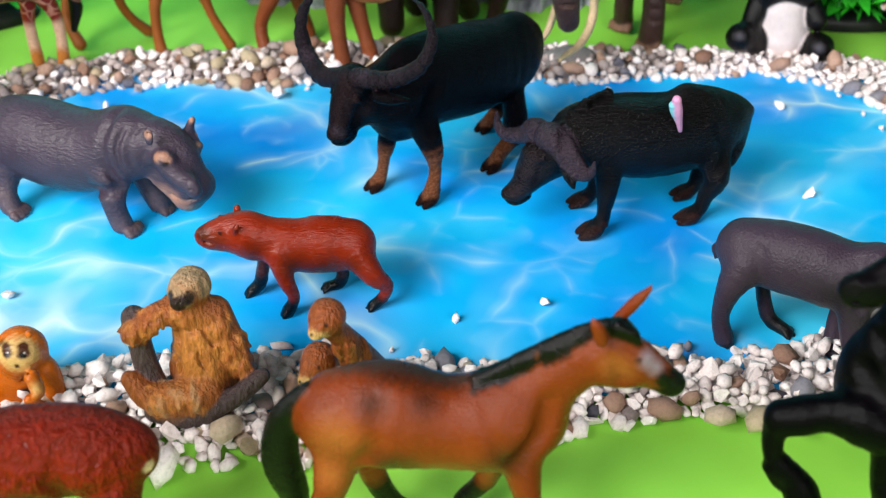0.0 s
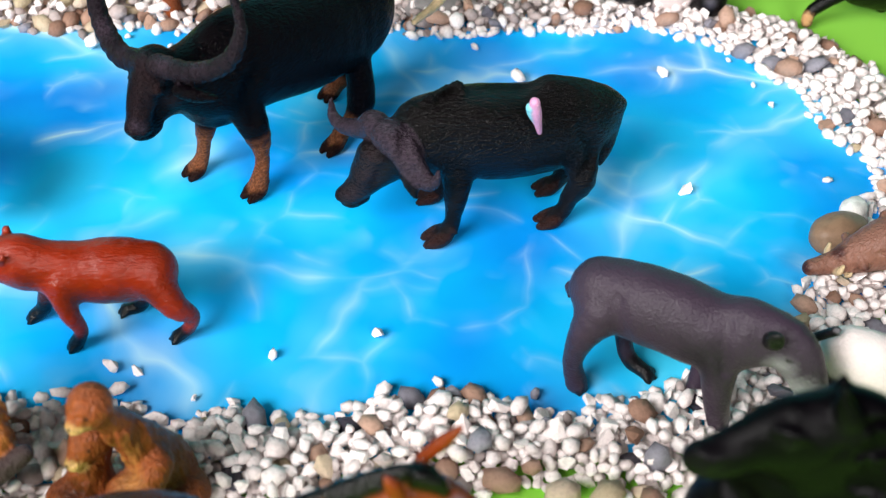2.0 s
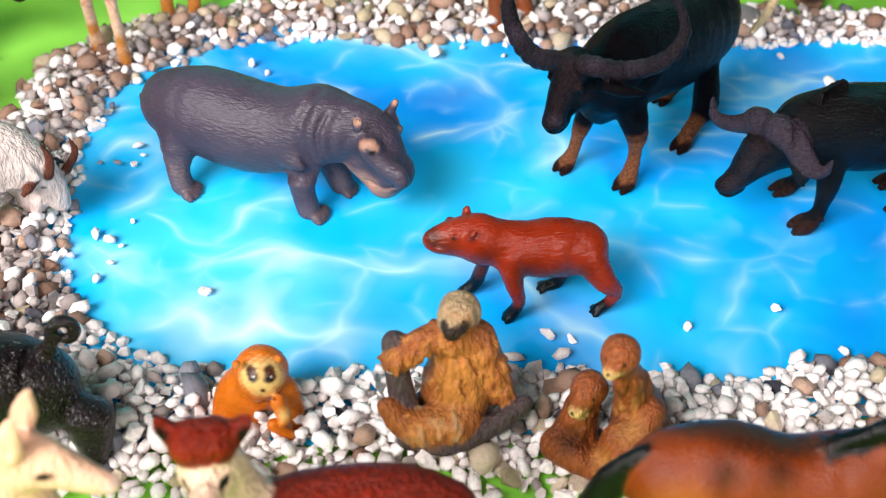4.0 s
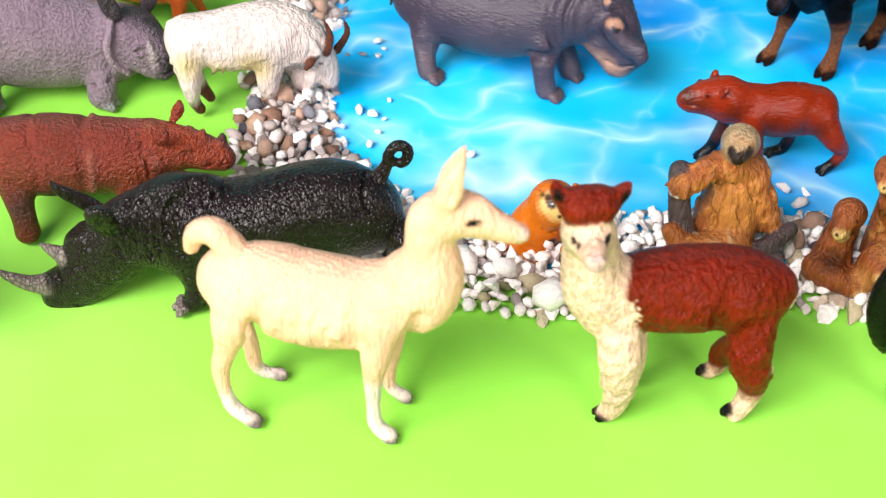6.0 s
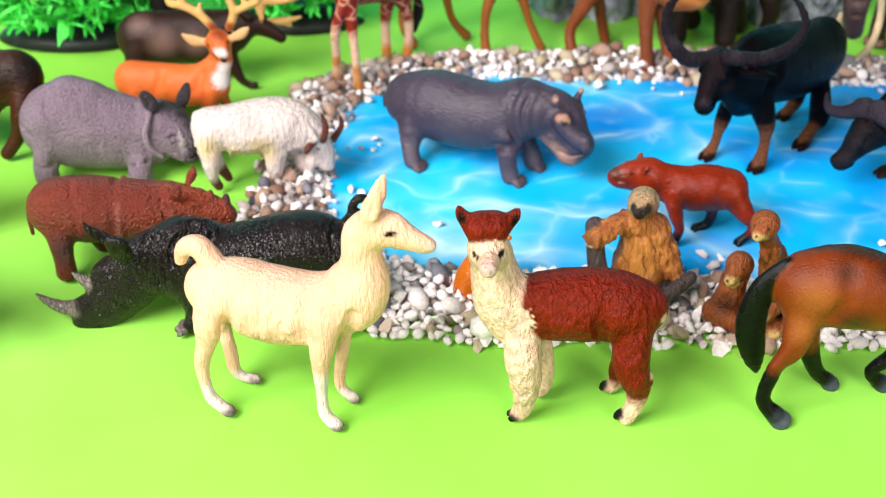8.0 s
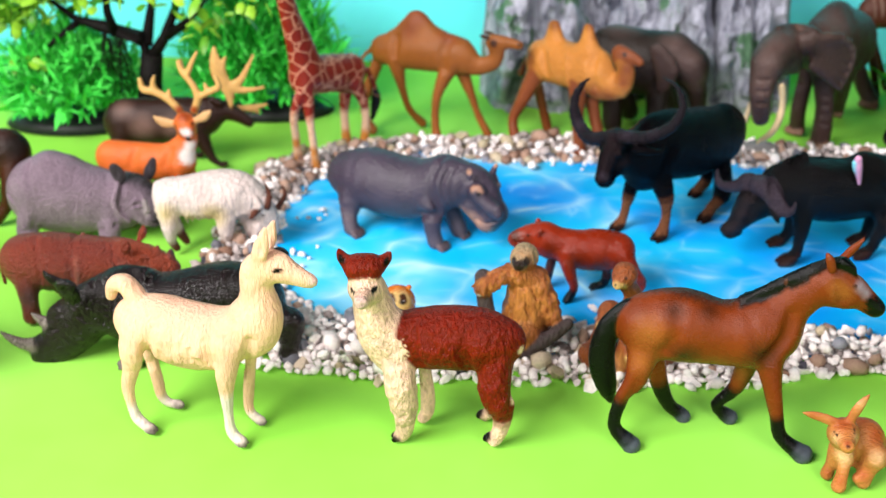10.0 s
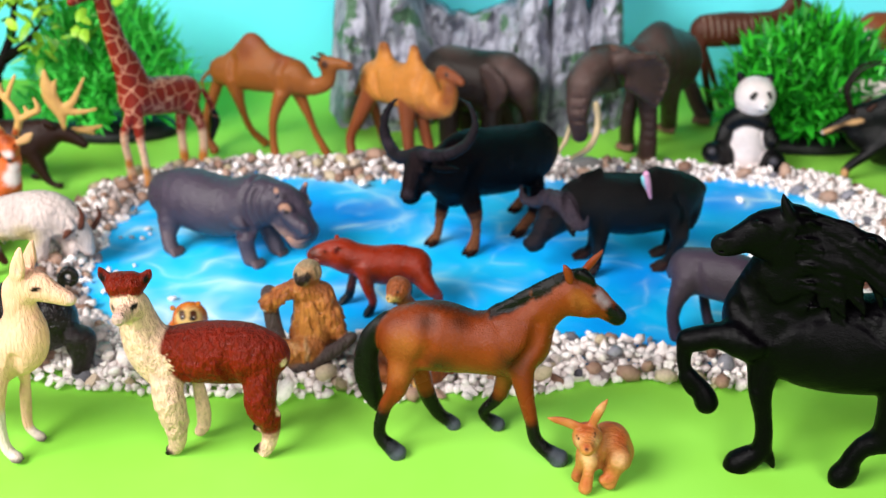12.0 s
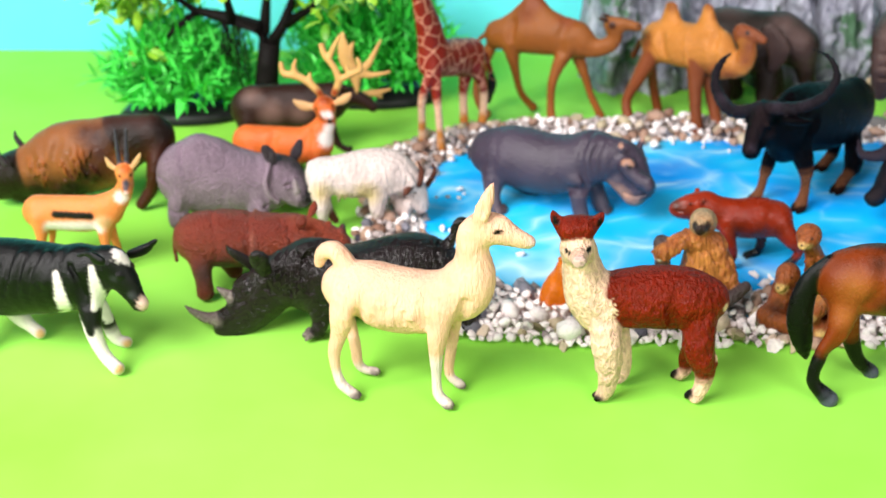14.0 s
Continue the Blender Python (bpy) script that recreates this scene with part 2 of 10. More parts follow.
PAINTS = {name: srgb(code) for name, code in {
    "cream": "e0ae93", "alpacream": "e2b9a0", "pale": "d8c4bd", "hoof": "6f625e", "eye": "0b0909", "pinkish": "cdaaa0", "redbrown": "6c1706", "black": "040304",
    "bay": "702d0d", "darkbay": "38190c", "tan": "8a4c20", "lavender": "8a7d88", "greyhoof": "454a54", "tanrabbit": "b4713c", "blackhorse": "030204", "satin": "0c0a0d",
    "rhinogrey": "826e7c", "foldgrey": "957f8e", "darkgrey": "362d33", "rhinobrown": "702c20", "rhinofold": "834639", "rust": "8c3a22", "darkhide": "452622", "rhinoblack": "1a1013",
    "horngrey": "776a66", "goatwhite": "d2c0bb", "hornbrown": "5a352a", "yellowfur": "d0b98a", "hippogrey": "3e3442", "hippopink": "a87c68", "hipposhade": "1a1418", "hippotan": "5a4a50",
    "buffalo": "060306", "bhorn": "221c22", "sock": "7a4a30", "darkhoof": "22120e", "capebuffalo": "060305", "bosshorn": "382e38", "brownhoof": "2e1813", "buffbrown": "261b1e",
    "birdpink": "d99ac0", "birdblue": "7fd0e0", "tapirgrey": "382d3a", "tapirdark": "121013", "palegrey": "8d8a90", "capybrown": "7c2108", "capydark": "451a0c", "slothfur": "905028",
    "slothgold": "ae6e36", "slothface": "2a1d1a", "slothpale": "a08464", "wooddark": "453838", "orangefur": "c0600c", "eyepatch": "4a2818", "antfur": "854522", "white": "dccfcc",
    "bison": "7e4a26", "bisondark": "160804", "gazelle": "d07a40", "mooseb": "28140e", "antler": "c89a5c", "deer": "c8602a", "deerdark": "8c3a16", "giraffe": "7c1e10",
    "camel": "884d1f", "camellight": "ba7634", "elephant": "3c2a26", "elephantdark": "22150f", "tusk": "c4ad88", "okapi": "4c2618", "panda": "dccfce", "warthog": "7d5648",
    "sand": "c49868", "bluegrey": "3a3740", "foldshade": "6a5862", "rustshade": "6a2c22", "paleface": "a8989c", "bisonrear": "3a170c", "lorispale": "d8b070", "antdark": "4a2412",
    "antpale": "a8703c", "rabbitpale": "cfa070", "rabbitred": "9a4a22", "elephantgreylit": "57423e", "stripe": "8a7468", "giraffeleg": "d8b090", "camelred": "7c3f20", "elephantbrown": "7a5a48",
    "mooselight": "6a5048",
}.items()}


def eased(rows):
    """A smooth bend through three or more nodes, each stretch in three steps."""
    if len(rows) < 3:
        return rows
    out = []
    for i in range(len(rows) - 1):
        a, b, c, d = (rows[min(max(i + k, 0), len(rows) - 1)] for k in (-1, 0, 1, 2))
        for t in (0, 1 / 3, 2 / 3):
            out.append(0.5 * (2 * b + (c - a) * t + (2 * a - 5 * b + 4 * c - d) * t * t + (3 * b - a - 3 * c + d) * t ** 3))
    for row in out:
        row[3] = max(row[3], 0.4)
    return out + [rows[-1]]


class Figure:
    """A moulded figurine. It is modelled in mm (x ahead, y to its left, z up) from tapered round limbs that melt into one another,
    and is skinned as a single mesh with a layer of paint."""

    def __init__(self, name, place, heading, voxel):
        self.name, self.place, self.heading, self.voxel, self.uneven = name, place, heading, voxel, 0.25
        self.limbs, self.coats, self.dabs, self.cuts, self.lines = [], [], [], [], []

    def tube(self, paint, *nodes, k=4.0, w=1.0, mirror=False, change=None):
        """A limb through nodes (x, y, z, radius); k: how softly it melts in; w: its breadth against its height;
        change: the node from which it takes another paint."""
        for side in ((1, -1) if mirror else (1,)):
            rows = [(x, side * y, z, r) for x, y, z, r in nodes]
            rows = eased([np.array(row) for row in rows])
            self.limbs.append((rows, k, w))
            at = change[0] * 3 if change else len(rows)
            self.coats.append((rows[:at + 1], w, PAINTS[paint]))
            if change:
                self.coats.append((rows[at:], w, PAINTS[change[1]]))

    def carve(self, *nodes, k=3.5, mirror=False):
        """A moulded groove through nodes (x, y, z, radius)."""
        for side in ((1, -1) if mirror else (1,)):
            self.cuts.append((eased([np.array((x, side * y, z, r)) for x, y, z, r in nodes]), k))

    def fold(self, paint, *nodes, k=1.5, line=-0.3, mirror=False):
        """A moulded crease through nodes (x, y, z, radius), with its shade painted in as a dark line."""
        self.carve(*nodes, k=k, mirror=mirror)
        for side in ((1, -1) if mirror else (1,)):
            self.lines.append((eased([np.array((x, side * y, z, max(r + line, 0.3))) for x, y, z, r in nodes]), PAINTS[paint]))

    def stripe(self, paint, *nodes, mirror=False):
        """A painted line through nodes (x, y, z, radius)."""
        for side in ((1, -1) if mirror else (1,)):
            self.lines.append((eased([np.array((x, side * y, z, r)) for x, y, z, r in nodes]), PAINTS[paint]))

    def tufts(self, paints, *nodes, count=40, long=5.0, thick=0.8, seed=1, towards=(0, 1, 0)):
        """Locks of fur that lie down along a limb, on the side that looks in the given way."""
        rows, rng = eased([np.array(row, dtype=float) for row in nodes]), random.Random(seed)
        for _ in range(count):
            i = rng.randrange(len(rows) - 1)
            row = rows[i] + (rows[i + 1] - rows[i]) * rng.random()
            axis = (rows[i + 1] - rows[i])[:3]
            axis = axis / (np.linalg.norm(axis) + 1e-9)
            out = np.array([rng.gauss(t, 0.7) for t in towards])
            out -= axis * (out @ axis)
            out /= np.linalg.norm(out) + 1e-9
            down = np.array((rng.gauss(0, 0.25), rng.gauss(0, 0.25), -1.0))
            down -= out * (down @ out)
            down /= np.linalg.norm(down) + 1e-9
            p = row[:3] + out * row[3]
            self.tube(rng.choice(paints), (*p, thick), (*(p + down * long * 0.5 + out * 0.2), thick), (*(p + down * long), 0.4), k=0.9)

    def ring(self, x, middle, high, broad, groove, lean=0.0, low=-110, top=110, k=2.0):
        """A groove round the body at x: its middle's height, its half height and half breadth; lean: how far it moves ahead towards the belly."""
        nodes = []
        for a in range(low, top + 1, 20):
            up = math.cos(radians(a))
            nodes.append((x + lean * (1 - up), broad * math.sin(radians(a)), middle + high * up, groove))
        self.carve(*nodes, k=k)

    def dab(self, paint, *nodes, soft=0.8, mirror=False):
        """Brush dabs: paint within balls (x, y, z, radius)."""
        for side in ((1, -1) if mirror else (1,)):
            for x, y, z, r in nodes:
                self.dabs.append((np.array((x, side * y, z)), r, soft, PAINTS[paint]))

    @staticmethod
    def distance(points, nodes, w):
        """How far points lie outside a limb."""
        scale, best = np.array((1.0, 1.0 / w, 1.0)), None
        for a, b in zip(nodes, nodes[1:] or nodes):
            p, axis = a[:3] * scale, (b - a)[:3] * scale
            length, rel = float(axis @ axis), points * scale - p
            t = np.clip(rel @ axis / length, 0, 1) if length > 1e-6 else np.zeros(points.shape[:-1])
            d = np.sqrt(((rel - t[..., None] * axis) ** 2).sum(-1)) - (a[3] + t * (b[3] - a[3]))
            best = d if best is None else np.minimum(best, d)
        return best

    def skin(self):
        v = self.voxel
        lows = [np.min([n[:3] - n[3] for n in nodes], 0) for nodes, *_ in self.limbs]
        highs = [np.max([n[:3] + n[3] for n in nodes], 0) for nodes, *_ in self.limbs]
        low, high = np.min(lows, 0) - 3 * v, np.max(highs, 0) + 3 * v
        shape = np.ceil((high - low) / v).astype(int) + 1
        field = np.full(shape, 50.0, dtype=np.float32)
        axes = [low[i] + v * np.arange(shape[i]) for i in range(3)]
        for (nodes, k, w), lo, hi in zip(self.limbs, lows, highs):
            reach = k + 2.5 * v
            i0 = np.maximum(((lo - reach - low) / v).astype(int), 0)
            i1 = np.minimum(((hi + reach - low) / v).astype(int) + 2, shape)
            cut = tuple(slice(p, q) for p, q in zip(i0, i1))
            pts = np.stack(np.meshgrid(*[axes[i][cut[i]] for i in range(3)], indexing="ij"), -1)
            d, old = self.distance(pts, nodes, w), field[cut]
            h = np.maximum(k - np.abs(old - d), 0) / k
            field[cut] = np.minimum(old, d) - h * h * k / 4
        for nodes, k in self.cuts:
            reach = k + 2.5 * v
            lo, hi = np.min([n[:3] - n[3] for n in nodes], 0) - reach, np.max([n[:3] + n[3] for n in nodes], 0) + reach
            i0 = np.maximum(((lo - low) / v).astype(int), 0)
            i1 = np.minimum(((hi - low) / v).astype(int) + 2, shape)
            cut = tuple(slice(p, q) for p, q in zip(i0, i1))
            pts = np.stack(np.meshgrid(*[axes[i][cut[i]] for i in range(3)], indexing="ij"), -1)
            d, old = -self.distance(pts, nodes, 1.0), field[cut]
            h = np.maximum(k - np.abs(old - d), 0) / k
            field[cut] = np.maximum(old, d) + h * h * k / 4
        return surface(field, low, v)

    def build(self, finish, label, category, group="toy animals"):
        verts, quads = self.skin()
        cross = np.cross(verts[quads[:, 2]] - verts[quads[:, 0]], verts[quads[:, 3]] - verts[quads[:, 1]])
        normal = np.zeros_like(verts)
        for k in range(4):
            np.add.at(normal, quads[:, k], cross)
        normal /= np.linalg.norm(normal, axis=1)[:, None] + 1e-9
        lump = np.zeros(len(verts))
        for size, high in ((13.0, 0.5), (7.0, 0.3), (4.0, 0.16)):
            way = np.random.default_rng(int(size)).normal(size=(3, 3))
            way *= (math.tau / size) / np.linalg.norm(way, axis=1)[:, None]
            lump += high * np.sin(verts @ way[0] + 1) * np.sin(verts @ way[1] + 2) * np.sin(verts @ way[2])
        verts = verts + normal * (lump * self.uneven)[:, None]
        total, weight = np.zeros((len(verts), 3)), np.zeros(len(verts))
        for nodes, w, paint in self.coats:
            f = np.exp(-np.clip(self.distance(verts, nodes, w), -4, 40) / 0.25)
            total += f[:, None] * np.array(paint)
            weight += f
        colour = total / (weight[:, None] + 1e-30)
        ragged = np.sin(verts @ np.array((1.3, 0.9, 0.4))) * np.sin(verts @ np.array((-0.5, 1.1, 1.7))) + np.sin(verts @ np.array((2.3, -1.9, 2.9)))
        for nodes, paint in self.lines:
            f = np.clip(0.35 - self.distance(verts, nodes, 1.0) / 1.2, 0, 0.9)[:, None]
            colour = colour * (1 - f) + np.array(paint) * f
        for centre, r, soft, paint in self.dabs:
            d = np.sqrt(((verts - centre) ** 2).sum(1)) + ragged * min(r * r * 0.03, 0.8)
            f = np.clip((r - d) / soft + 0.5, 0, 1)[:, None]
            colour = colour * (1 - f) + np.array(paint) * f
        mesh = bpy.data.meshes.new(self.name)
        mesh.vertices.add(len(verts))
        mesh.vertices.foreach_set("co", (verts * 0.001).astype(np.float32).ravel())
        mesh.loops.add(len(quads) * 4)
        mesh.loops.foreach_set("vertex_index", quads.astype(np.int32).ravel())
        mesh.polygons.add(len(quads))
        mesh.polygons.foreach_set("loop_start", np.arange(0, len(quads) * 4, 4, dtype=np.int32))
        mesh.polygons.foreach_set("use_smooth", np.ones(len(quads), dtype=bool))
        mesh.update(calc_edges=True)
        layer = mesh.color_attributes.new("paint", "FLOAT_COLOR", "POINT")
        layer.data.foreach_set("color", np.c_[colour, np.ones(len(verts))].astype(np.float32).ravel())
        mesh.materials.append(FINISH[finish])
        ob = new(self.name, mesh)
        ob.matrix_world = pose(*self.place, 0, 0, self.heading)
        return tagged(ob, label, category, group)


def surface(field, low, v):
    """The skin of a distance field on a grid: one point for each cell that it crosses, one face for each edge."""
    inside = field < 0
    nx, ny, nz = (n - 1 for n in field.shape)
    count = np.zeros((nx, ny, nz), dtype=np.int8)
    for i in (0, 1):
        for j in (0, 1):
            for k in (0, 1):
                count += inside[i:i + nx, j:j + ny, k:k + nz]
    cells = np.argwhere((count > 0) & (count < 8))
    number = np.full((nx, ny, nz), -1, dtype=np.int64)
    number[tuple(cells.T)] = np.arange(len(cells))
    total, hits = np.zeros((len(cells), 3)), np.zeros(len(cells))
    corners = [np.array((i, j, k)) for i in (0, 1) for j in (0, 1) for k in (0, 1)]
    for p in corners:
        for axis in range(3):
            if p[axis]:
                continue
            q = p.copy()
            q[axis] = 1
            a, b = field[tuple((cells + p).T)], field[tuple((cells + q).T)]
            cross = (a < 0) != (b < 0)
            t = np.where(cross, a / np.where(cross, a - b, 1), 0)
            total += np.where(cross[:, None], cells + p + t[:, None] * (q - p), 0)
            hits += cross
    verts = low + v * total / hits[:, None]
    quads = []
    for axis in range(3):
        u, w = (axis + 1) % 3, (axis + 2) % 3
        a = np.moveaxis(inside, axis, 0)
        flips = np.moveaxis(a[:-1] != a[1:], 0, axis)
        edge = np.argwhere(flips)
        edge = edge[(edge[:, u] > 0) & (edge[:, w] > 0)]
        du, dw = np.eye(3, dtype=int)[u], np.eye(3, dtype=int)[w]
        loop = np.stack([number[tuple((edge - s).T)] for s in (du + dw, dw, 0 * du, du)], 1)
        out = inside[tuple(edge.T)]
        quads.append(np.where(out[:, None], loop, loop[:, ::-1]))
    return verts, np.concatenate(quads)


def llama_figure():
    f = Figure('llama_figure', (-0.2371, 0.2358, 0.0000), -10.7, 1.1)
    f.tube('cream', (-26.7, -0, 54.9, 12.3), (-15, -0, 53.5, 15.4), (-1.9, -0, 50.9, 16.4), (13.5, -0, 51.9, 15), (25.6, 0, 56.4, 12.8), (30.6, -0, 62.7, 11), k=8, w=0.85)
    f.tube('cream', (32.1, -0, 61, 11.2), (35.8, 0, 70.2, 9.3), (34.6, 0, 80.8, 7.5), (35.4, 0, 89, 7.3), (39.9, 0, 92.6, 6.6), k=8, w=0.85)
    f.tube('cream', (40.5, 0, 91.4, 7.4), (46.5, 0, 91.8, 6.7), (53, 0, 89.6, 5), (58, 0, 88, 3.9), (60.4, 0, 87.4, 3.3), w=0.8)
    f.tube('cream', (44.6, 0, 97, 2.6), (48.4, 0, 97, 2.2), (50.6, 0, 95.6, 1.5), k=2)
    f.tube('cream', (38.6, -5, 96, 3), (41.2, -5.4, 104, 3.7), (44, -5, 114, 0.9), k=1.6, w=0.5)
    f.tube('cream', (37.4, 5, 96, 2.8), (40.4, 5.4, 103.6, 3.4), (43.4, 5, 113, 0.8), k=1.6, w=0.5)
    f.tube('cream', (-27.3, -0, 68, 5), (-31.8, -0, 73.5, 4.5), (-37.5, -0, 71.7, 3.7), (-40, -0, 65.9, 2.5), k=2)
    f.tube('cream', (-24.5, -5.8, 56.8, 6.9), (-25.5, -9.3, 46.6, 6.9), (-28.5, -9.7, 34.5, 4.2), (-31.5, -10, 24.4, 3.2), (-31.1, -10.4, 14.6, 2.4), (-28.8, -10.7, 6.8, 2.7), (-23.1, -11.1, 2.4, 2.5), k=2.5, change=(4, 'pale'))
    f.tube('cream', (-31.7, 8.2, 44.2, 3.4), (-28.4, 9.5, 17.2, 2.9), (-27.6, 10, 6.8, 2.6), (-24.6, 10.6, 2.5, 2.2), (-19.5, 11.1, 1.9, 2), k=2.5, change=(2, 'pale'))
    f.tube('cream', (21.6, -6.6, 53, 7), (20, -9, 39.8, 5), (18.9, -9, 28.9, 3.4), (18.8, -9, 16.5, 2.4), (19.3, -9, 7.3, 2.6), (23.5, -9.1, 2.5, 2.7), k=2.5, change=(2, 'pale'))
    f.tube('cream', (25.7, 6.6, 44.1, 2.8), (20.6, 9, 17.8, 2.7), (20.2, 9, 6.9, 2.3), (25.2, 9.1, 2.2, 2.3), k=2.5, change=(2, 'pale'))
    f.tube('hoof', (-23, -10, 2.4, 1.4), (-21.6, -9.8, 1.7, 1.7), (-19.6, -9.9, 1.1, 1), k=1.2)
    f.tube('hoof', (-23, -12.2, 2.4, 1.4), (-21.6, -12.4, 1.7, 1.7), (-19.6, -12.3, 1.1, 1), k=1.2)
    f.tube('hoof', (-20.3, 12.1, 2.2, 1.3), (-19.1, 12.2, 1.5, 1.5), (-17.3, 12.2, 1, 0.9), k=1.2)
    f.tube('hoof', (-20.3, 10.1, 2.2, 1.3), (-19.1, 9.9, 1.5, 1.5), (-17.3, 10, 1, 0.9), k=1.2)
    f.tube('hoof', (22.4, -7.9, 2.6, 1.5), (23.9, -7.7, 1.8, 1.8), (26, -7.8, 1.2, 1.1), k=1.2)
    f.tube('hoof', (22.4, -10.2, 2.6, 1.5), (23.9, -10.4, 1.8, 1.8), (26, -10.3, 1.2, 1.1), k=1.2)
    f.tube('hoof', (24.6, 10, 2.1, 1.2), (25.8, 10.2, 1.5, 1.4), (27.6, 10.1, 0.9, 0.9), k=1.2)
    f.tube('hoof', (24.6, 8.1, 2.1, 1.2), (25.8, 7.9, 1.5, 1.4), (27.6, 8, 0.9, 0.9), k=1.2)
    f.carve((-16.6, -8.9, 66.7, 2.1), (-12.9, -13.4, 60.5, 2.4), (-16.4, -13.7, 50.0, 2.1), (-28.2, 5.1, 26.2, 1.9))
    f.carve((15.1, -10.3, 62.8, 1.7), (14.8, -13.8, 55.3, 2.1), (15.2, -12.1, 45.2, 1.8))
    f.carve((53, -4, 86.6, 0.5), (58, -3.2, 86, 0.5), (62.4, -1.6, 85.8, 0.5), k=0.6)
    f.carve((62, -2.4, 89, 0.7), (60.8, -3, 89.6, 0.5), k=0.5, mirror=True)
    f.carve((42, -6.6, 87, 0.8), (45, -5.4, 85.6, 0.8), (50, -4.4, 85.2, 0.6), k=1)
    f.carve((41.4, -7.6, 101.4, 1.3), (42.6, -7.4, 107, 1), k=0.6)
    f.carve((33.8, -10.3, 58.5, 2.1), (30.9, -8.5, 49.1, 2.1), (22.6, 3.9, 33.2, 2.2))
    f.dab('eye', (47, -5.4, 93, 1.2), (48.4, -5, 93.3, 1.1), (49.6, -4.6, 93.4, 0.7), soft=0.3, mirror=True)
    f.dab('pinkish', (63, -1, 87.6, 3), soft=2.5)
    f.dab('pinkish', (41, -6.4, 102.5, 1.2))
    f.tufts(('cream',), (-26.7, 0, 54.9, 10.3), (-15, 0, 53.5, 13), (-1.9, 0, 50.9, 13.8), (13.5, 0, 51.9, 12.6), (25.6, 0, 56.4, 10.8), count=150, long=6, thick=0.6, seed=31, towards=(0, -1, 0.1))
    f.tufts(('cream',), (32.1, 0, 61, 9.4), (35.8, 0, 70.2, 7.8), (34.6, 0, 80.8, 6.3), (35.4, 0, 88, 6.1), count=70, long=4, thick=0.5, seed=32, towards=(0, -1, 0))
    f.build('hair', 'cream white plastic llama figurine standing on green cloth', 'toy llama')


llama_figure()


def alpaca_figure():
    f = Figure('alpaca_figure', (-0.1168, 0.2413, 0.0000), -176.7, 1.05)
    f.tube('redbrown', (-21.2, 0, 50.6, 10.9), (-10.1, 0, 51.5, 15.1), (4.7, 0, 52, 15.3), (16.2, 0, 51.6, 14.3), (23.1, 0, 51.9, 11.7), k=8, w=0.85)
    f.tube('alpacream', (28.4, 0, 45.5, 11), (32.5, 0, 53.8, 11.7), (35.8, 0, 64.7, 9.9), (37.7, 0, 74.6, 8.1), w=0.85)
    f.tube('alpacream', (39.4, 3, 79.7, 8))
    f.tube('alpacream', (38.9, 5, 77.8, 5.6), (39.7, 18, 80, 3.3), k=2.5)
    f.tube('redbrown', (42.2, 2.4, 88.6, 6.4), (37, 2.4, 89, 6.2), k=2)
    f.tube('redbrown', (46.6, 1, 88.6, 2.4), (49.2, 1, 93, 2.6), (50.6, 1, 96.6, 0.9), k=2)
    f.tube('redbrown', (32.6, 1, 88.8, 2.4), (30, 1, 92.4, 2.6), (28.2, 1, 95.4, 0.9), k=2)
    f.tube('alpacream', (25.9, 4.2, 46.9, 6.6), (25, 8.6, 33.5, 7.4), (23.5, 8.3, 23.6, 6.4), (23.1, 7.9, 15, 5.2), (23.5, 7.6, 7.6, 4.3), (25, 7.2, 3.2, 3.5), k=2.5)
    f.tube('alpacream', (15.5, -9, 39, 2.6), (13.5, -8.4, 15.6, 3.5), (14, -7.8, 6, 3.3), (16.1, -7.2, 2.7, 2.8), k=2.5)
    f.tube('redbrown', (-18.8, 2.6, 47, 8.1), (-17.8, 9.2, 30.6, 7.4), (-21, 9.4, 21.2, 5.8), (-21.6, 9.6, 14.3, 4.4), (-20.4, 9.8, 7.4, 3.7), (-18.2, 10, 3.2, 3.3), k=2.5, change=(3, 'alpacream'))
    f.tube('redbrown', (-16.6, 0.6, 29, 3.1), (-16.5, -9.3, 13.1, 3.9), (-16.8, -9.6, 6.4, 3.3), (-13.9, -10, 2.7, 2.8), k=2.5, change=(2, 'alpacream'))
    f.tube('black', (27, 5.8, 2.6, 1.9), (29.2, 5.6, 1.6, 1.4), k=1)
    f.tube('black', (26.6, 9, 2.6, 1.9), (28.6, 9.2, 1.6, 1.4), k=1)
    f.tube('black', (-15.7, 10, 5, 2.2), (-14.3, 10, 3.9, 1.8), k=1)
    f.tube('black', (-12.1, -10, 3.9, 2), (-10.9, -10, 2.7, 1.8), k=1)
    f.carve((-6.9, 11.9, 61.3, 2.1), (-4.3, 14.4, 53.2, 2.4), (-5.7, 8.5, 39.6, 2.1))
    f.carve((19.2, 10.6, 60.7, 1.7), (19.9, 13.0, 52.4, 2.1), (15.6, 9.6, 42.0, 1.8))
    f.carve((43.1, 18.7, 80.5, 0.5), (40.0, 21.4, 80.9, 0.5), (37.0, 20.0, 81.3, 0.5), k=0.6)
    f.dab('alpacream', (44.8, 9.4, 83.4, 2.7), (39.6, 11, 83.4, 3.2), (34.8, 9.2, 83.8, 2.7), (39.6, 9, 79, 7), soft=0.6)
    f.dab('pinkish', (40, 20.4, 80.6, 3.6), soft=2)
    f.carve((38.8, 21, 82, 0.5), (40, 21.4, 80.8, 0.5), (41.4, 21, 82, 0.5), k=0.5)
    f.dab('eye', (45, 9.4, 81, 1.4), (43.4, 11, 80.6, 1), soft=0.3)
